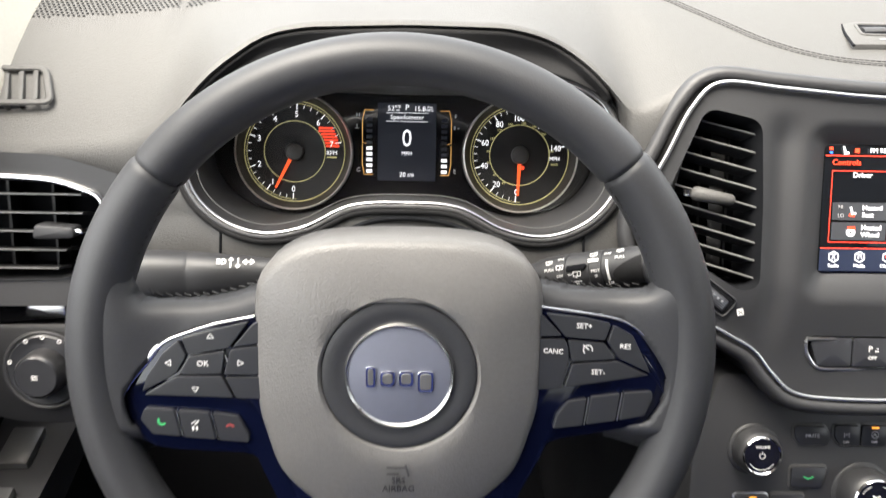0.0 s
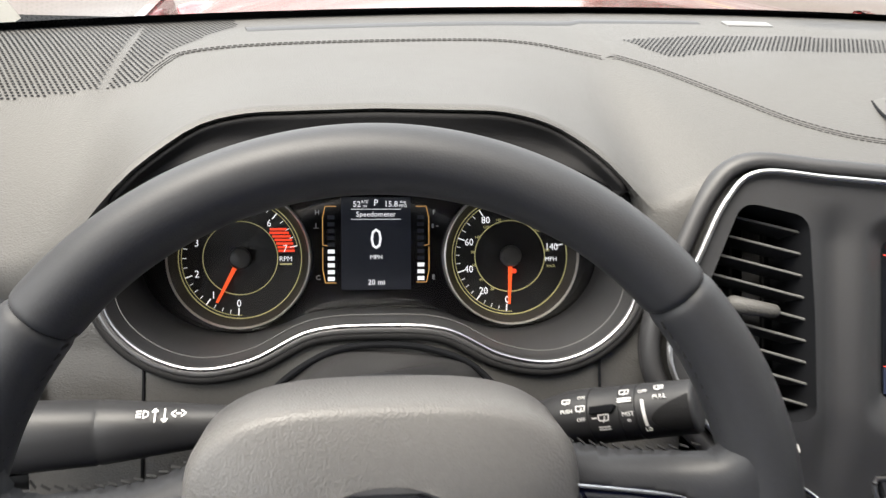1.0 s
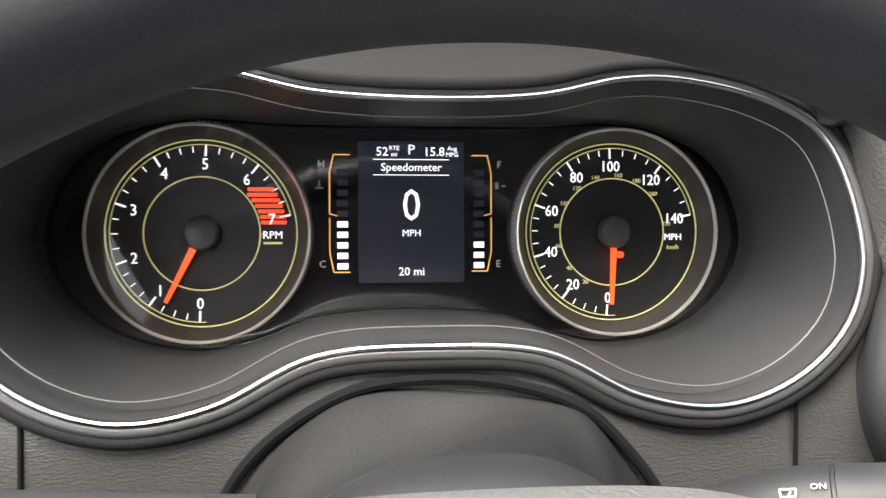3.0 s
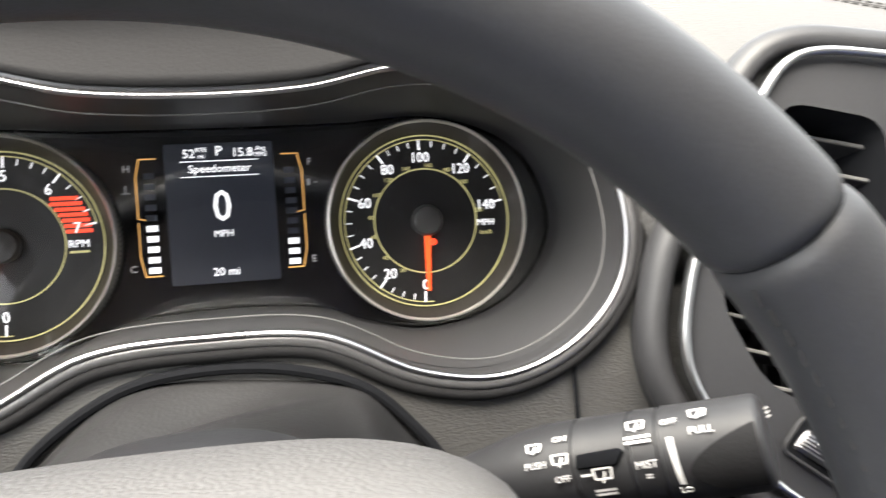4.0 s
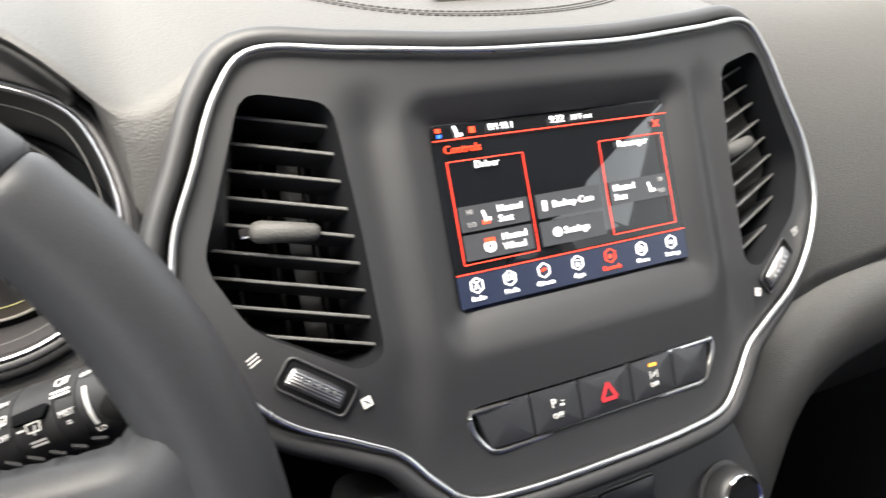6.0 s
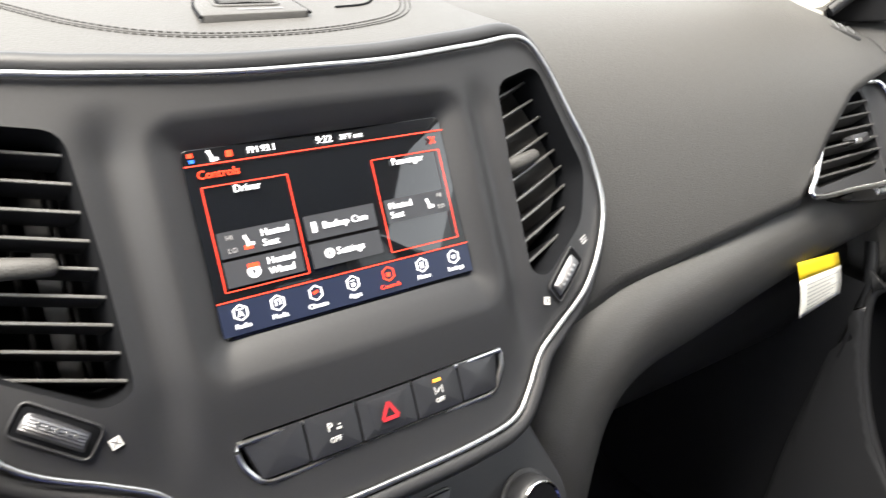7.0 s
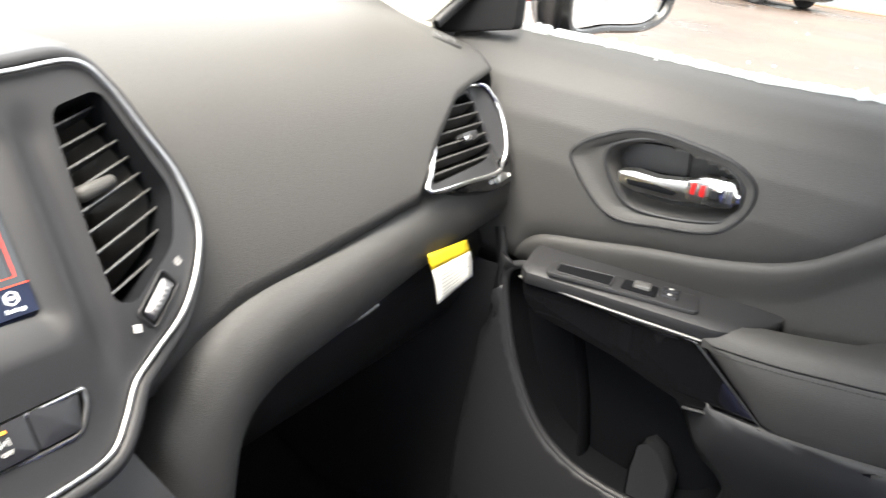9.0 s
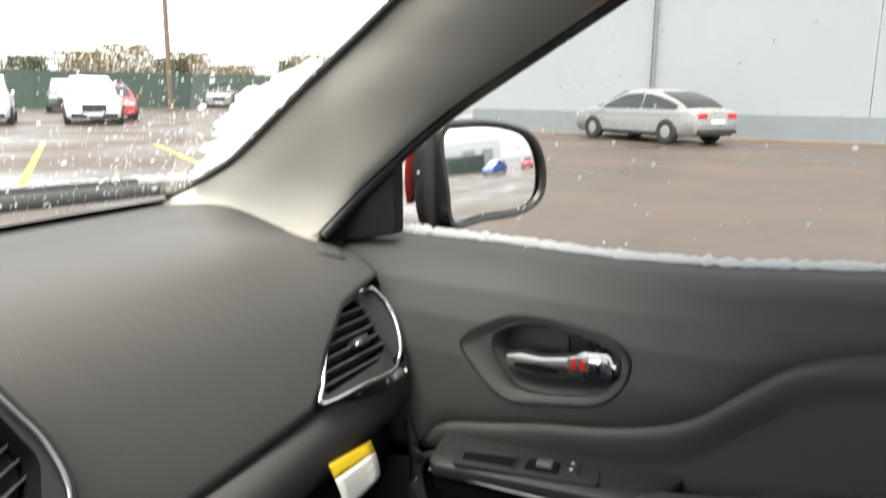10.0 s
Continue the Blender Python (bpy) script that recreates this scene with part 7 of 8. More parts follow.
mirror = thing("door_mirror", "wet black and red exterior door mirror", "door mirror")
d = Vector((0.913, -0.406, 0)).normalized()
MM = Matrix.Identity(4)
MM.col[0].xyz, MM.col[1].xyz, MM.col[2].xyz = d, Vector((0, 0, 1)), d.cross(Vector((0, 0, 1)))
MM.translation = (1.390, 0.565, 1.235)
MM = MM @ pose(0, 0, 0, -2.8, 0, 0)
M_OUT = evenly(spline([(-0.108, 0.068), (-0.06, 0.080), (0.02, 0.077), (0.085, 0.055), (0.112, 0.005), (0.105, -0.045), (0.060, -0.068), (-0.02, -0.072), (-0.088, -0.076), (-0.100, -0.02)], 120, True), 60, True)
rows = [[(q[0] * s, q[1] * s, dd) for q in M_OUT] for s, dd in ((0.90, 0.0035), (0.93, 0.009), (1.0, 0.010), (1.06, 0.003), (1.08, -0.02), (1.0, -0.07), (0.75, -0.11), (0.3, -0.13), (0.01, -0.132))]
part("mirror_housing", loft(rows, closed_v=True), mat("wet_black_plastic", (0.012, 0.012, 0.013), 0.25, vary=0.2), mirror, m=MM)
rows = [[(q[0] * k, q[1] * k, 0.0042 - (q[0] ** 2 + q[1] ** 2) * k * k / 2.8) for q in offset(M_OUT, -0.009)] for k in (1.0, 0.9, 0.75, 0.6, 0.45, 0.3, 0.15, 0.01)]
part("mirror_glass", loft(rows, closed_v=True), mat("mirror_glass", (0.86, 0.88, 0.88), 0.02, metal=1.0, vary=0.01), mirror, "convex mirror glass", m=MM)
back = np.array((0.052, 0.030, 0.0))          # the arm's depth, away from the seat
rows = []
for z, l, r in ((1.150, 1.266, 1.372), (1.165, 1.264, 1.362), (1.190, 1.254, 1.345), (1.220, 1.246, 1.328), (1.252, 1.242, 1.318), (1.285, 1.250, 1.322), (1.300, 1.262, 1.326), (1.312, 1.280, 1.334)):
    k = np.array((l, 0.625, z)), np.array((r, 0.612, z))
    rows.append([tuple(q) for q in (k[0], k[0] * 0.7 + k[1] * 0.3 - back * 0.25, k[0] * 0.3 + k[1] * 0.7 - back * 0.25, k[1], k[1] + back, k[0] + back)])
part("mirror_arm", loft(rows, closed_v=True, caps=True), mat("wet_black_plastic", (0.012, 0.012, 0.013), 0.25, vary=0.2), mirror, "wet black arm")
rows = []
for z, l, r in ((1.195, 1.226, 1.250), (1.215, 1.221, 1.252), (1.245, 1.219, 1.256), (1.270, 1.224, 1.262), (1.285, 1.232, 1.268), (1.296, 1.248, 1.272)):
    k = np.array((l, 0.625, z)) + back * 0.7, np.array((r, 0.625, z)) + back * 0.7
    rows.append([tuple(q) for q in (k[0], (k[0] + k[1]) / 2 - back * 0.15, k[1], k[1] + back, k[0] + back)])
part("mirror_cap", loft(rows, closed_v=True, caps=True), mat("dark_red_paint", (0.32, 0.012, 0.014), 0.15, coat=0.6, vary=0.05), mirror, "dark red painted cap")


# ---- snow, water drops, wiper on the glass ----
def lumpy(path, w, h, name, label, seed, parent=None):
    rnd = random.Random(seed)
    rows = []
    for i, p in enumerate(path):
        k = 0.75 + 0.5 * noise.noise((i * 0.35, seed, 0)) + 0.18 * rnd.random()
        rows.append([Vector(p) + Vector((math.cos(a) * w * k, 0.3 * w * noise.noise((i * 0.9, a, seed)), abs(math.sin(a)) ** 0.8 * h * k * (1 if math.sin(a) > 0 else -0.4))) for a in np.linspace(0, 2 * math.pi, 14, endpoint=False)])
    return part(name, loft(rows, closed_v=True, caps=True), SNOW, parent, label, category="snow")


lumpy([(1.216, y, 1.175 + ip(y, UPY, UPZ)) for y in np.linspace(0.64, -0.42, 260)], 0.011, 0.012, "snow_ridge", "melting snow along the foot of the door window", 3)
wn = Vector((0, 0.52, 0.85)).normalized()


def drops(name, spots, label):
    """Flattened water beads on a pane, joined: (place, normal, radius)."""
    bm = bmesh.new()
    for c, n, r in spots:
        n = Vector(n).normalized()
        s = n.orthogonal().normalized()
        w = n.cross(s)
        rings = [[Vector(c) + (s * math.cos(a) + w * math.sin(a)) * r * q + n * r * h for a in np.linspace(0, 2 * math.pi, 8, endpoint=False)] for q, h in ((1, 0), (0.8, 0.4), (0.35, 0.6))]
        v = [[bm.verts.new(p) for p in g] for g in rings]
        for k in (0, 1):
            for j in range(8):
                bm.faces.new((v[k][j], v[k][(j + 1) % 8], v[k + 1][(j + 1) % 8], v[k + 1][j]))
        bm.faces.new(v[2])
    return part(name, bm, SNOW, None, label, category="water drops", kind="stuff")


rnd = random.Random(5)
spots = []
for _ in range(2400):
    x = 1.12 - abs(rnd.gauss(0, 0.26))
    y = rnd.uniform(0.45, 0.95)
    spots.append(((x, y, ws(x, y) + 0.001), wn, 0.00072 * math.exp(rnd.gauss(0, 0.55))))
drops("windscreen_drops", spots, "small water and snow beads on the windscreen")
drops("window_drops", [((1.207 - 0.10 * g, y, 1.130 + 0.39 * g), (1, 0, 0.28), 0.0014 * math.exp(rnd.gauss(0, 0.4))) for y, g in ((rnd.uniform(-0.1, 0.58), rnd.random() ** 0.8) for _ in range(110))], "scattered water drops on the door window")
rows = []
for i in range(44):
    f = i / 43
    ox, oy = ip(f, [0, 0.25, 0.5, 0.75, 1], [1.120, 1.144, 1.135, 1.110, 1.080]), ip(f, [0, 0.25, 0.5, 0.75, 1], [0.935, 0.890, 0.835, 0.751, 0.660])
    ix, iy = ip(f, [0, 0.25, 0.5, 0.75, 1], [1.100, 1.060, 1.010, 0.975, 1.045]), ip(f, [0, 0.25, 0.5, 0.75, 1], [0.925, 0.850, 0.775, 0.705, 0.655])
    r = []
    for g in np.linspace(0, 1, 22):
        n1, n2 = noise.noise((g * 7, f * 12, 1)), noise.noise((g * 16, f * 30, 4))
        x, y = ox + (ix - ox) * g * (1 + 0.35 * noise.noise((f * 14, 2, 0)) + 0.08 * noise.noise((f * 30, 5, 0))), oy + (iy - oy) * g
        r.append((x, y, ws(x, y) + 0.001 + max(0, (0.010 + 0.010 * n1 + 0.005 * n2) * min(1, 5 * (1 - g)))))
    rows.append(r)
part("windscreen_snow", loft(rows), SNOW, None, "patch of wet snow in the windscreen's corner", category="snow")
wiper = thing("wiper", "snow-covered black wiper lying on the windscreen", "wiper")
wp_line = [(x, y, ws(x, y) + 0.016) for x, y in ((1.15 - 0.72 * f, 0.974 - 0.052 * min(1, 2 * f) + 0.06 * max(0, f - 0.5)) for f in np.linspace(0, 1, 40))]
part("blade", sweep(wp_line, 0.010, 0.011), mat("grey_rubber", (0.05, 0.052, 0.055), 0.6, vary=0.3), wiper)
part("arm", sweep([tuple(Vector(p) + Vector((0, 0.010, 0.012))) for p in wp_line[6:34]], 0.008, 0.005), DARK, wiper)
lumpy([tuple(Vector(p) + Vector((0, 0.010, 0.012))) for p in evenly(wp_line, 160)], 0.007, 0.008, "snow_on_blade", "", 8, wiper)
part("glass_frit", loft([[(x, ws_y(x) + 0.06, ws(x, ws_y(x) + 0.06) + 0.001), (x, ws_y(x) - 0.008, ws(x, ws_y(x) - 0.008) + 0.001)] for x in np.linspace(-0.43, 1.22, 30)]), SHADE, None, "black border at the foot of the windscreen", category="glass border", kind="structure")
bonnet = [[(x, y, 1.13 - 0.10 * (y - 1.08) ** 1.2 - 0.10 * ((x - 0.395) / 0.85) ** 2) for y in np.linspace(1.08, 2.1, 12)] for x in np.linspace(-0.42, 1.21, 16)]
thick(part("bonnet", loft(bonnet), mat("red_paint_wet", (0.16, 0.010, 0.012), 0.12, coat=0.8, vary=0.05), None, "dark red wet bonnet with snow", category="bonnet", kind="structure"), 0.01)


# ---- the car park ----
ASPH = mat("wet_asphalt", (0.056, 0.041, 0.033), 0.55, grain=0.5, scale=60, vary=0.36, blotch=0.35)
wet = next(n for n in ASPH.node_tree.nodes if n.type == "MAP_RANGE" and n.outputs[0].links and n.outputs[0].links[0].to_socket.name == "Roughness")
wet.inputs["To Min"].default_value, wet.inputs["To Max"].default_value = 0.16, 0.75
part("ground", box(-400, 400, -400, 400, -0.3, 0.0), ASPH, None, "wet brownish asphalt car park", category="parking lot", kind="structure")
YELLOW = mat("worn_yellow_paint", (0.42, 0.28, 0.04), 0.6, vary=0.3, blotch=3)
for (x0, y0), (x1, y1) in (((6.9, 10.2), (12.2, 17.3)), ((10.6, 10.6), (13.7, 15.2)), ((14.2, 9.4), (19.5, 16.2)), ((4.6, 12.2), (9.2, 18.6)), ((12.0, 8.2), (16.5, 9.0))):
    t = Vector((x1 - x0, y1 - y0, 0)).normalized()
    n = Vector((-t.y, t.x, 0)) * 0.06
    a, b = Vector((x0, y0, 0.004)), Vector((x1, y1, 0.004))
    bm = bmesh.new()
    bm.faces.new([bm.verts.new(p) for p in (a - n, b - n, b + n, a + n)])
    part("parking_line", bm, YELLOW, None, "worn yellow parking line on wet asphalt", category="parking line", kind="structure")
wall = thing("building", "long pale grey industrial wall with a darker base", "building", kind="structure")
PALE = mat("pale_wall_panel", (0.215, 0.235, 0.25), scale=10, rough=0.8, vary=0.05, blotch=0.3)
for k in range(9):
    y0 = 12.1 - 6.2 * (k + 1)
    part("wall_panel", box(25.3, 26, y0 + 0.006, y0 + 6.194, 0.75, 9.0, 0.006, 1), PALE, wall)
part("wall_base", box(25.22, 26, -43.7, 12.1, 0.0, 0.75, 0.02, 1), mat("grey_wall_base", (0.135, 0.155, 0.17), scale=10, rough=0.85, vary=0.1, blotch=0.6), wall, "darker grey wall base")
part("downpipe", rod((25.15, 5.79, 0.2), (25.15, 5.79, 9.0), 0.05), mat("grey_pipe", (0.12, 0.13, 0.14), 0.5), wall, "dark downpipe")
part("wall_top", box(25.3, 60, -43.7, 12.1, 9.0, 9.3), PALE, wall)
part("kerb_strip", box(24.6, 25.2, -43, 13, 0.0, 0.03), mat("brown_gravel", (0.13, 0.09, 0.06), 0.9, vary=0.3, blotch=2), None, "brown gravel strip along the wall", category="gravel", kind="structure")
FENCE = mat("dark_green_fence", (0.030, 0.055, 0.045), scale=10, rough=0.7, vary=0.25, blotch=1.5)
fence = thing("fence", "dark green screen fence behind parked cars", "fence", kind="structure")
fa, fb = Vector((16.0, 52.0, 0)), Vector((56.0, 33.0, 0))
for k in range(16):
    a, b = fa.lerp(fb, k / 16), fa.lerp(fb, (k + 0.985) / 16)
    part("fence_panel", loft([[tuple(p), tuple(p + Vector((0, 0, 2.3)))] for p in (a, b, b + Vector((0.05, 0.08, 0)), a + Vector((0.05, 0.08, 0)))], closed_u=True), FENCE, fence)
    part("fence_post", rod(tuple(a), tuple(a + Vector((0, 0, 2.45))), 0.05, seg=8), FENCE, fence)
pole = thing("utility_pole", "tall brown wooden utility pole with wires", "utility pole")
part("post", rod((34.5, 37.0, 0), (34.5, 37.0, 13), 0.15, 0.11, seg=12), mat("weathered_pole", (0.12, 0.085, 0.06), 0.85, vary=0.2), pole)
part("wire", sweep([(34.5 - 30 * f, 37.0 + 24 * f, 9.6 - 1.6 * 4 * f * (1 - f)) for f in np.linspace(0, 1, 16)], 0.012, seg=6), DARK, pole)
part("wire", sweep([(34.5 + 36 * f, 37.0 - 26 * f, 9.6 - 1.4 * 4 * f * (1 - f)) for f in np.linspace(0, 1, 16)], 0.012, seg=6), DARK, pole)

LEAF_A = mat("autumn_leaf", (0.12, 0.085, 0.035), 0.8, vary=0.35, blotch=0.8)
LEAF_B = mat("dull_green_leaf", (0.05, 0.06, 0.025), 0.8, vary=0.35, blotch=0.8)
BARK = mat("bark", (0.07, 0.055, 0.045), 0.9, vary=0.2)


def tree(x, y, h, r, leaf, seed):
    rnd = random.Random(seed)
    t = thing("tree", "low autumn tree behind the fence" if leaf is LEAF_A else "dull green bushy tree behind the fence", "tree", group="trees behind the fence")
    bm = rod((x, y, 0), (x + 0.1, y, h * 0.55), 0.12, 0.06, seg=8)
    for k in range(5):
        a = 2 * math.pi * k / 5 + rnd.random()
        b2 = rod((x + 0.1, y, h * (0.35 + 0.05 * k)), (x + r * 0.7 * math.cos(a), y + r * 0.7 * math.sin(a), h * (0.65 + 0.25 * rnd.random())), 0.045, 0.012, seg=6)
        me = bpy.data.meshes.new("limb")
        b2.to_mesh(me)
        b2.free()
        bm.from_mesh(me)
        bpy.data.meshes.remove(me)
    part("trunk", bm, BARK, t)
    cr = bmesh.new()
    for _ in range(1900):
        a, q = rnd.uniform(0, 2 * math.pi), rnd.random() ** 0.5
        z = h * (0.35 + 0.65 * rnd.random())
        k = r * q * (1.15 - 0.6 * abs(z / h - 0.62)) * (0.75 + 0.5 * noise.noise((a * 1.3, z, seed)))
        c = Vector((x + k * math.cos(a), y + k * math.sin(a), z))
        s = rnd.uniform(0.07, 0.17)
        u, v = Vector((rnd.gauss(0, 1), rnd.gauss(0, 1), rnd.gauss(0, 1))).normalized(), Vector((rnd.gauss(0, 1), rnd.gauss(0, 1), rnd.gauss(0, 1))).normalized()
        cr.faces.new([cr.verts.new(c + p) for p in (u * s, v * s * 0.6, -u * s, -v * s * 0.6)])
    part("crown", cr, leaf, t, smooth=False)


for i in range(17):
    f = i / 16
    p = Vector((17.0, 56.0, 0)).lerp(Vector((60.0, 36.0, 0)), f)
    tree(p.x + (i * 7 % 5) * 0.5, p.y + (i * 5 % 4) * 0.6, 3.1 + 1.3 * ((i * 37 % 11) / 11), 1.7 + 0.5 * (i % 3), LEAF_A if i % 3 else LEAF_B, 20 + i)


# parked vehicles
TYRE = mat("tyre_rubber", (0.015, 0.015, 0.016), scale=10, rough=0.85, vary=0.15)
ALLOY = mat("alloy_rim", (0.36, 0.37, 0.38), scale=10, rough=0.35, metal=0.8, vary=0.05)
CARGLASS = mat("car_glass", (0.012, 0.014, 0.016), scale=10, rough=0.08, coat=0.4, vary=0.05)
FROSTED = mat("snowy_glass", (0.46, 0.49, 0.50), scale=10, rough=0.5, vary=0.25, blotch=2)
TAIL = mat("tail_lamp", (0.45, 0.02, 0.02), scale=10, rough=0.2, vary=0.05)
LAMP = mat("head_lamp", (0.55, 0.56, 0.58), scale=10, rough=0.12, vary=0.05)
CHERRY = mat("red_body", (0.40, 0.02, 0.02), scale=10, rough=0.2, coat=0.6)


def vehicle(name, label, paint, L, W, H, belt, roof, hood, snow=False):
    """A parked car, its nose to local +y: body, glasshouse, wheels, lamps, plates as plain bars."""
    t = thing(name, label, "car")
    hw = W / 2
    sec = [(-L / 2, 0.42, 0.62, 0.80), (-L / 2 + 0.06, 0.28, belt - 0.10, 0.94), (-L / 2 + 0.25, 0.22, belt - 0.02, 0.98), (-L * 0.30, 0.20, belt, 1.0), (0, 0.20, belt, 1.0), (L * 0.20, 0.20, belt - 0.02, 1.0), (L * 0.36, 0.20, hood, 0.99), (L / 2 - 0.15, 0.22, hood - 0.12, 0.93), (L / 2 - 0.03, 0.30, hood - 0.25, 0.86), (L / 2, 0.42, hood - 0.35, 0.76)]
    rows = []
    for y, z0, z1, k in sec:
        w = hw * k
        rows.append([(w * 0.86, y, z0), (w * 0.97, y, z0 + 0.10), (w, y, z0 + (z1 - z0) * 0.55), (w * 0.96, y, z1 - 0.05), (w * 0.86, y, z1), (0, y, z1 + 0.03), (-w * 0.86, y, z1), (-w * 0.96, y, z1 - 0.05), (-w, y, z0 + (z1 - z0) * 0.55), (-w * 0.97, y, z0 + 0.10), (-w * 0.86, y, z0)])
    part("body", loft(rows, closed_v=True, caps=True), paint, t)
    (y0, y1, y2, y3) = roof
    rise = [(y0, 0.0), (y0 * 0.6 + y1 * 0.4, 0.50), (y1, 0.90), ((y1 + y2) / 2, 1.0), (y2, 0.93), (y2 * 0.55 + y3 * 0.45, 0.60), (y3, 0.0)]
    curve = spline(rise, 61)
    top = lambda y: belt - 0.03 + (H - belt + 0.03) * ip(y, [q[0] for q in curve], [q[1] for q in curve])
    side = lambda y, f: hw * (0.93 - 0.19 * f * (top(y) - belt + 0.03) / (H - belt) - 0.10 * abs((y - (y0 + y3) / 2) / (y3 - y0) * 2) ** 6)
    rows = []
    for y in np.linspace(y0, y3, 31):
        zt = top(y)
        half = [(side(y, f), y, belt - 0.03 + (zt - belt + 0.03) * f) for f in (0, 0.3, 0.6, 0.85)] + [(side(y, 1) * k, y, zt - q) for k, q in ((0.93, 0.02), (0.75, 0.0), (0.4, -0.012))]
        rows.append(half + [(0, y, zt + 0.016)] + [(-p[0], p[1], p[2]) for p in half[::-1]])
    part("canopy", loft(rows), paint, t)
    if snow:
        part("roof_snow", loft([[(side(y, 1) * k, y, top(y) + 0.012 + 0.035 * (1 - k ** 4) * (1 + 0.4 * noise.noise((k * 3, y * 2, L)))) for k in np.linspace(-0.95, 0.95, 9)] for y in np.linspace(y1 - 0.1, y2 + 0.1, 14)]), SNOW, t, "melting snow on the roof")
    for ya, yb, nm in ((y0 * 0.94 + y1 * 0.06, y0 * 0.12 + y1 * 0.88, "rear_window"), (y3 * 0.95 + y2 * 0.05, y3 * 0.12 + y2 * 0.88, "front_window")):
        up = 0.012 if nm == "rear_window" else 0.012
        part(nm, loft([[(side(y, 1) * k, y, top(y) + up + 0.014 * (1 - k * k)) for k in np.linspace(-0.90, 0.90, 9)] for y in np.linspace(ya, yb, 8)]), FROSTED if snow and nm == "front_window" else CARGLASS, t, "snowy raked glass" if snow and nm == "front_window" else "dark raked glass")
    for s in (-1, 1):
        for ya, yb in ((y0 + 0.34, (y0 + y3) / 2 - 0.12), ((y0 + y3) / 2 - 0.06, y3 - 0.24)):
            part("side_window", loft([[(s * (side(y, f) + 0.024), y, belt + 0.02 + max(0.015, top(y) - 0.085 - belt - 0.02) * f) for f in np.linspace(0, 0.98, 5)] for y in np.linspace(ya, yb, 12)]), CARGLASS, t, "dark side glass")
        part("side_crease", sweep([(s * (hw + 0.002), y, belt - 0.16 - 0.03 * y / L) for y in np.linspace(-L * 0.40, L * 0.36, 10)], 0.006, 0.012, seg=6), paint, t)
        part("sill", sweep([(s * hw * 0.97, y, 0.27) for y in np.linspace(-L * 0.22, L * 0.22, 6)], 0.02, 0.05, seg=8), TYRE, t)
        for y in (-L * 0.30, L * 0.305):
            wl = part("wheel", turned([(0.18, -0.11), (0.30, -0.11), (0.335, -0.08), (0.335, 0.08), (0.30, 0.11), (0.20, 0.10)], 32), TYRE, t, m=pose(s * (hw - 0.08), y, 0.335, 0, 90, 0))
            part("rim", turned([(0.225, 0.0), (0.225, 0.095), (0.20, 0.105), (0.06, 0.085), (0, 0.09)], 28), ALLOY, wl, m=pose(s * (hw - 0.085), y, 0.335, 0, 90 * s, 0))
            part("wheel_arch", turned([(0.345, -0.02), (0.372, -0.01), (0.372, 0.02), (0.345, 0.02)], 32), TYRE, t, m=pose(s * (hw - 0.035), y, 0.345, 0, 90, 0))
        part("tail_light", box(s * hw * 0.62 - 0.16, s * hw * 0.62 + 0.16, -L / 2 - 0.005, -L / 2 + 0.22, belt - 0.24, belt - 0.12, 0.03), TAIL, t)
        part("headlight", box(s * hw * 0.62 - 0.19, s * hw * 0.62 + 0.19, L / 2 - 0.16, L / 2 + 0.0, hood - 0.30, hood - 0.16, 0.04), LAMP, t)
        part("side_mirror", box(s * hw * 1.0 - 0.02, s * (hw * 1.0) + s * 0.14 + 0.02, y3 - 0.35, y3 - 0.22, belt - 0.02, belt + 0.12, 0.03), paint, t)
    part("grille", box(-hw * 0.42, hw * 0.42, L / 2 - 0.10, L / 2 + 0.012, 0.46, hood - 0.30, 0.03), TYRE, t)
    part("front_bumper", box(-hw * 0.80, hw * 0.80, L / 2 - 0.10, L / 2 + 0.03, 0.26, 0.44, 0.05), paint if not snow else TYRE, t)
    part("rear_bumper", box(-hw * 0.80, hw * 0.80, -L / 2 - 0.03, -L / 2 + 0.12, 0.28, 0.42, 0.05), TYRE, t)
    part("number_plate", box(-0.26, 0.26, L / 2 + 0.03, L / 2 + 0.04, 0.34, 0.44), LAMP, t)
    part("number_plate", box(-0.26, 0.26, -L / 2 - 0.012, -L / 2 + 0.02, 0.56, 0.68), LAMP, t)
    return t


def park(t, x, y, hx, hy):
    t.matrix_basis = pose(x, y, 0, 0, 0, math.degrees(math.atan2(-hx, hy)))


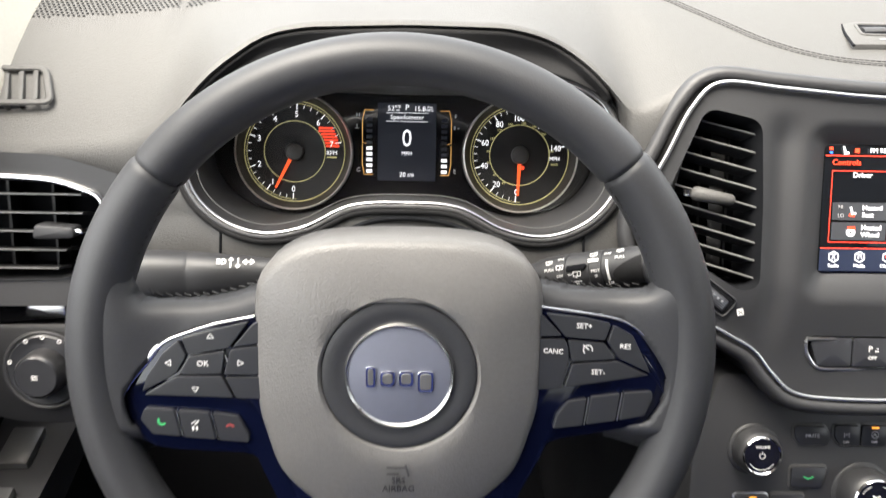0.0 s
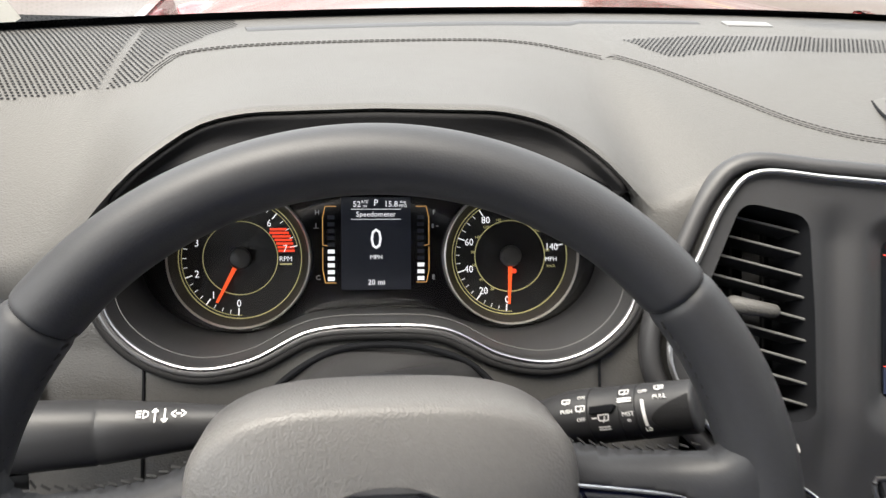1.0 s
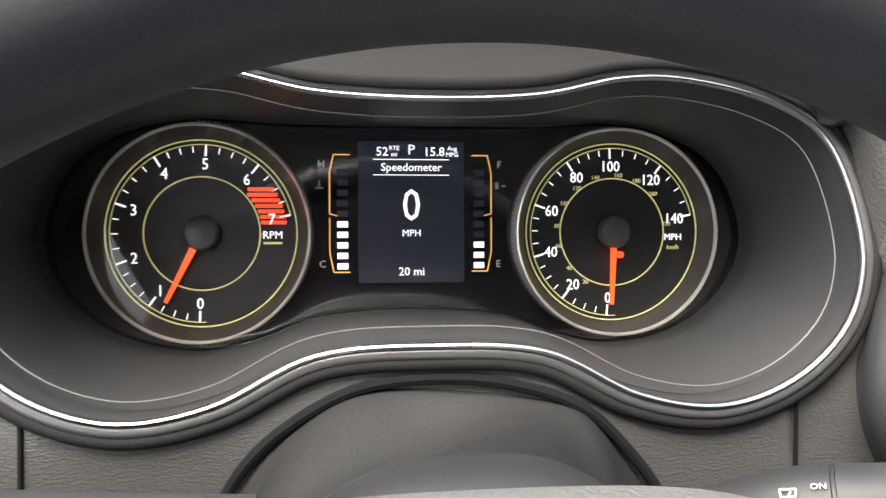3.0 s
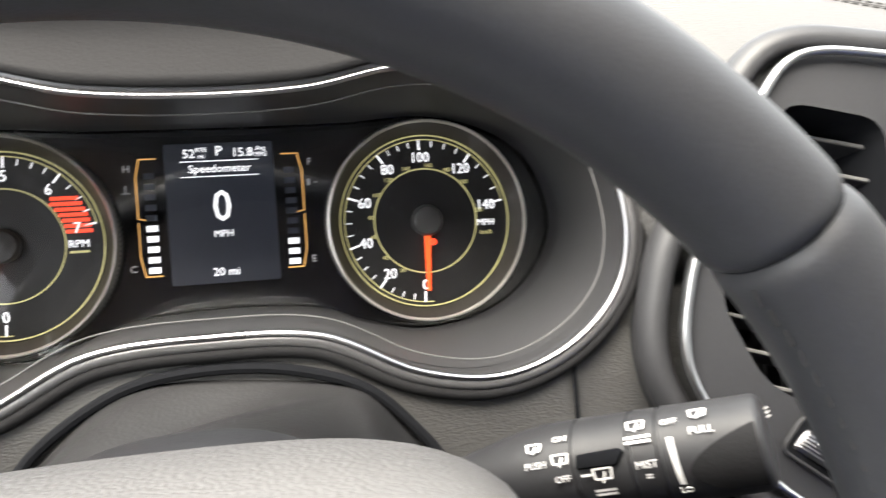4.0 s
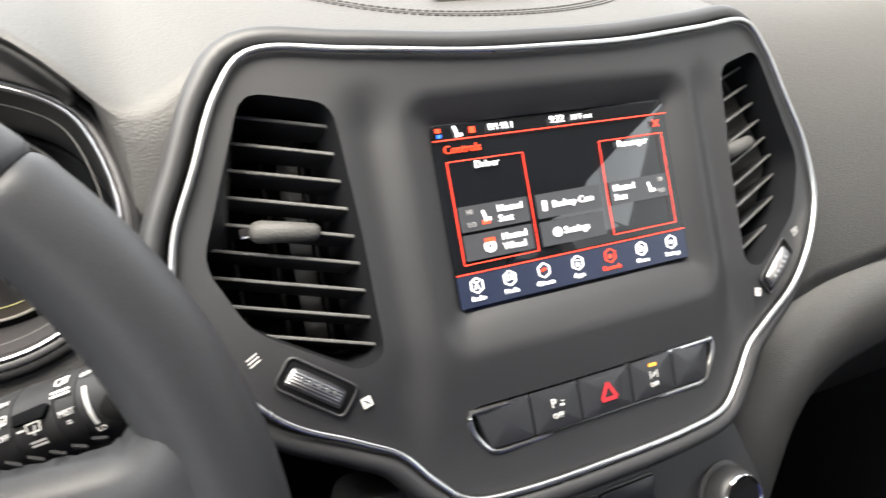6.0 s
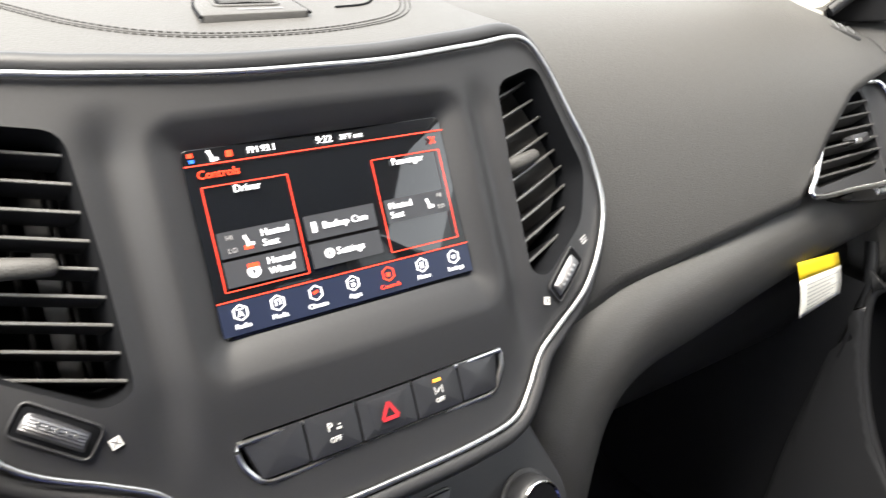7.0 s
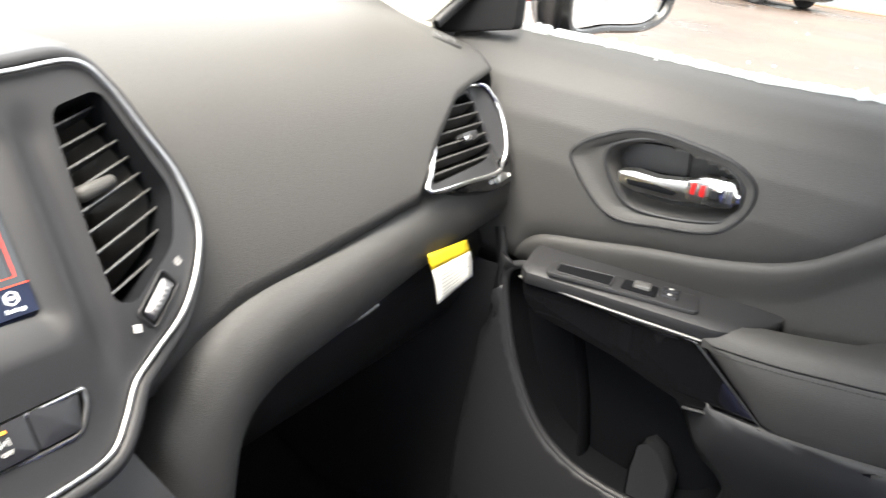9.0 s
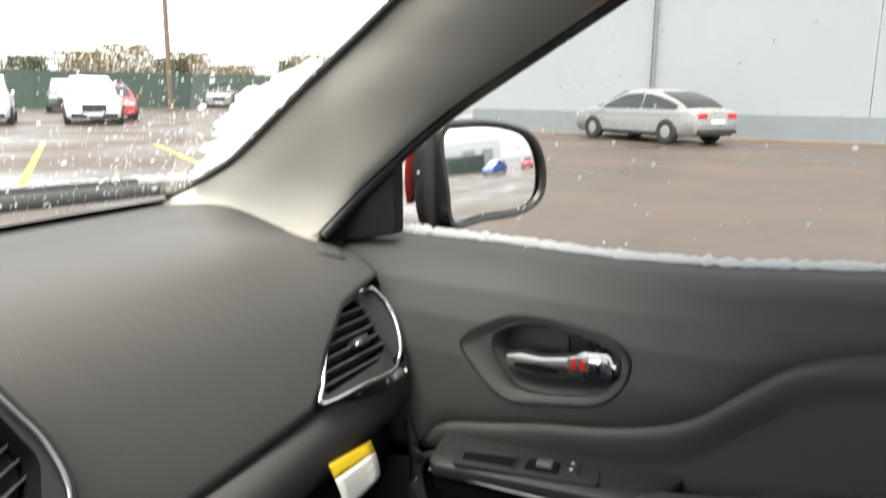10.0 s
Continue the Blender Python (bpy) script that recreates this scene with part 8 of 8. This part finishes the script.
SEDAN, SUV = (1.46, 0.95, (-2.05, -0.85, 0.25, 1.35), 0.92), (1.72, 1.08, (-2.22, -1.70, 0.30, 1.25), 1.06)
SILVER = mat("silver_paint", (0.23, 0.235, 0.24), scale=10, rough=0.30, metal=0.25, vary=0.02)
WHITE = mat("white_paint", (0.78, 0.79, 0.80), scale=10, rough=0.25, coat=0.4, vary=0.03)
park(vehicle("sedan", "silver sedan parked by the pale wall", SILVER, 4.8, 1.82, *SEDAN), 23.0, 5.28, 0.52, 0.85)
park(vehicle("suv", "white snow-topped sport utility car facing the aisle", WHITE, 4.7, 1.92, *SUV, snow=True), 20.3, 25.9, -0.58, -0.81)
park(vehicle("suv", "white sport utility car beside another", WHITE, 4.7, 1.92, *SUV, snow=True), 17.6, 28.3, -0.58, -0.81)
park(vehicle("sedan", "red car parked behind a white one", CHERRY, 4.6, 1.82, *SEDAN), 23.4, 28.6, -0.58, -0.81)
park(vehicle("suv", "grey sport utility car near the fence", mat("grey_paint", (0.16, 0.16, 0.17), scale=10, rough=0.25, coat=0.5), 4.7, 1.9, *SUV), 42.0, 40.2, -0.74, -0.67)
park(vehicle("suv", "dark green van by the fence", mat("green_paint", (0.03, 0.06, 0.05), scale=10, rough=0.3, coat=0.4), 4.8, 1.95, *SUV, snow=True), 28.6, 38.6, -0.6, -0.8)
park(vehicle("sedan", "white car far across the lot", WHITE, 4.6, 1.82, *SEDAN, snow=True), 40.0, 35.0, -0.74, -0.67)
park(vehicle("sedan", "bright blue car with snow on it", mat("blue_paint", (0.02, 0.09, 0.50), scale=10, rough=0.25, coat=0.5), 4.6, 1.82, *SEDAN, snow=True), 11.9, -31.5, -0.75, 0.65)
park(vehicle("sedan", "red car standing behind", CHERRY, 4.6, 1.82, *SEDAN), 20.5, -38.0, -0.3, 0.95)
back = thing("rear_fence", "dark green fence at the back of the lot", "fence", kind="structure")
for k in range(7):
    part("fence_panel", box(-10.5 + 3.5 * k, -7.05 + 3.5 * k, -45.1, -45.0, 0, 2.5), FENCE, back)
rear = thing("rear_building", "low white building with grey doors behind the lot", "building", kind="structure")
part("wall", box(-20, 24.5, -80, -64, 0, 6.0), mat("white_wall", (0.62, 0.63, 0.63), scale=10, rough=0.8, vary=0.05, blotch=0.3), rear)
for x in (13.2, 18.5):
    part("roller_door", box(x, x + 3.4, -64.1, -63.9, 0, 4.2), mat("grey_door", (0.30, 0.31, 0.32), 0.6, vary=0.06), rear, "grey roller door")
    part("door_frame", box(x - 0.3, x + 3.7, -64.05, -63.95, 4.2, 4.6), WHITE, rear)
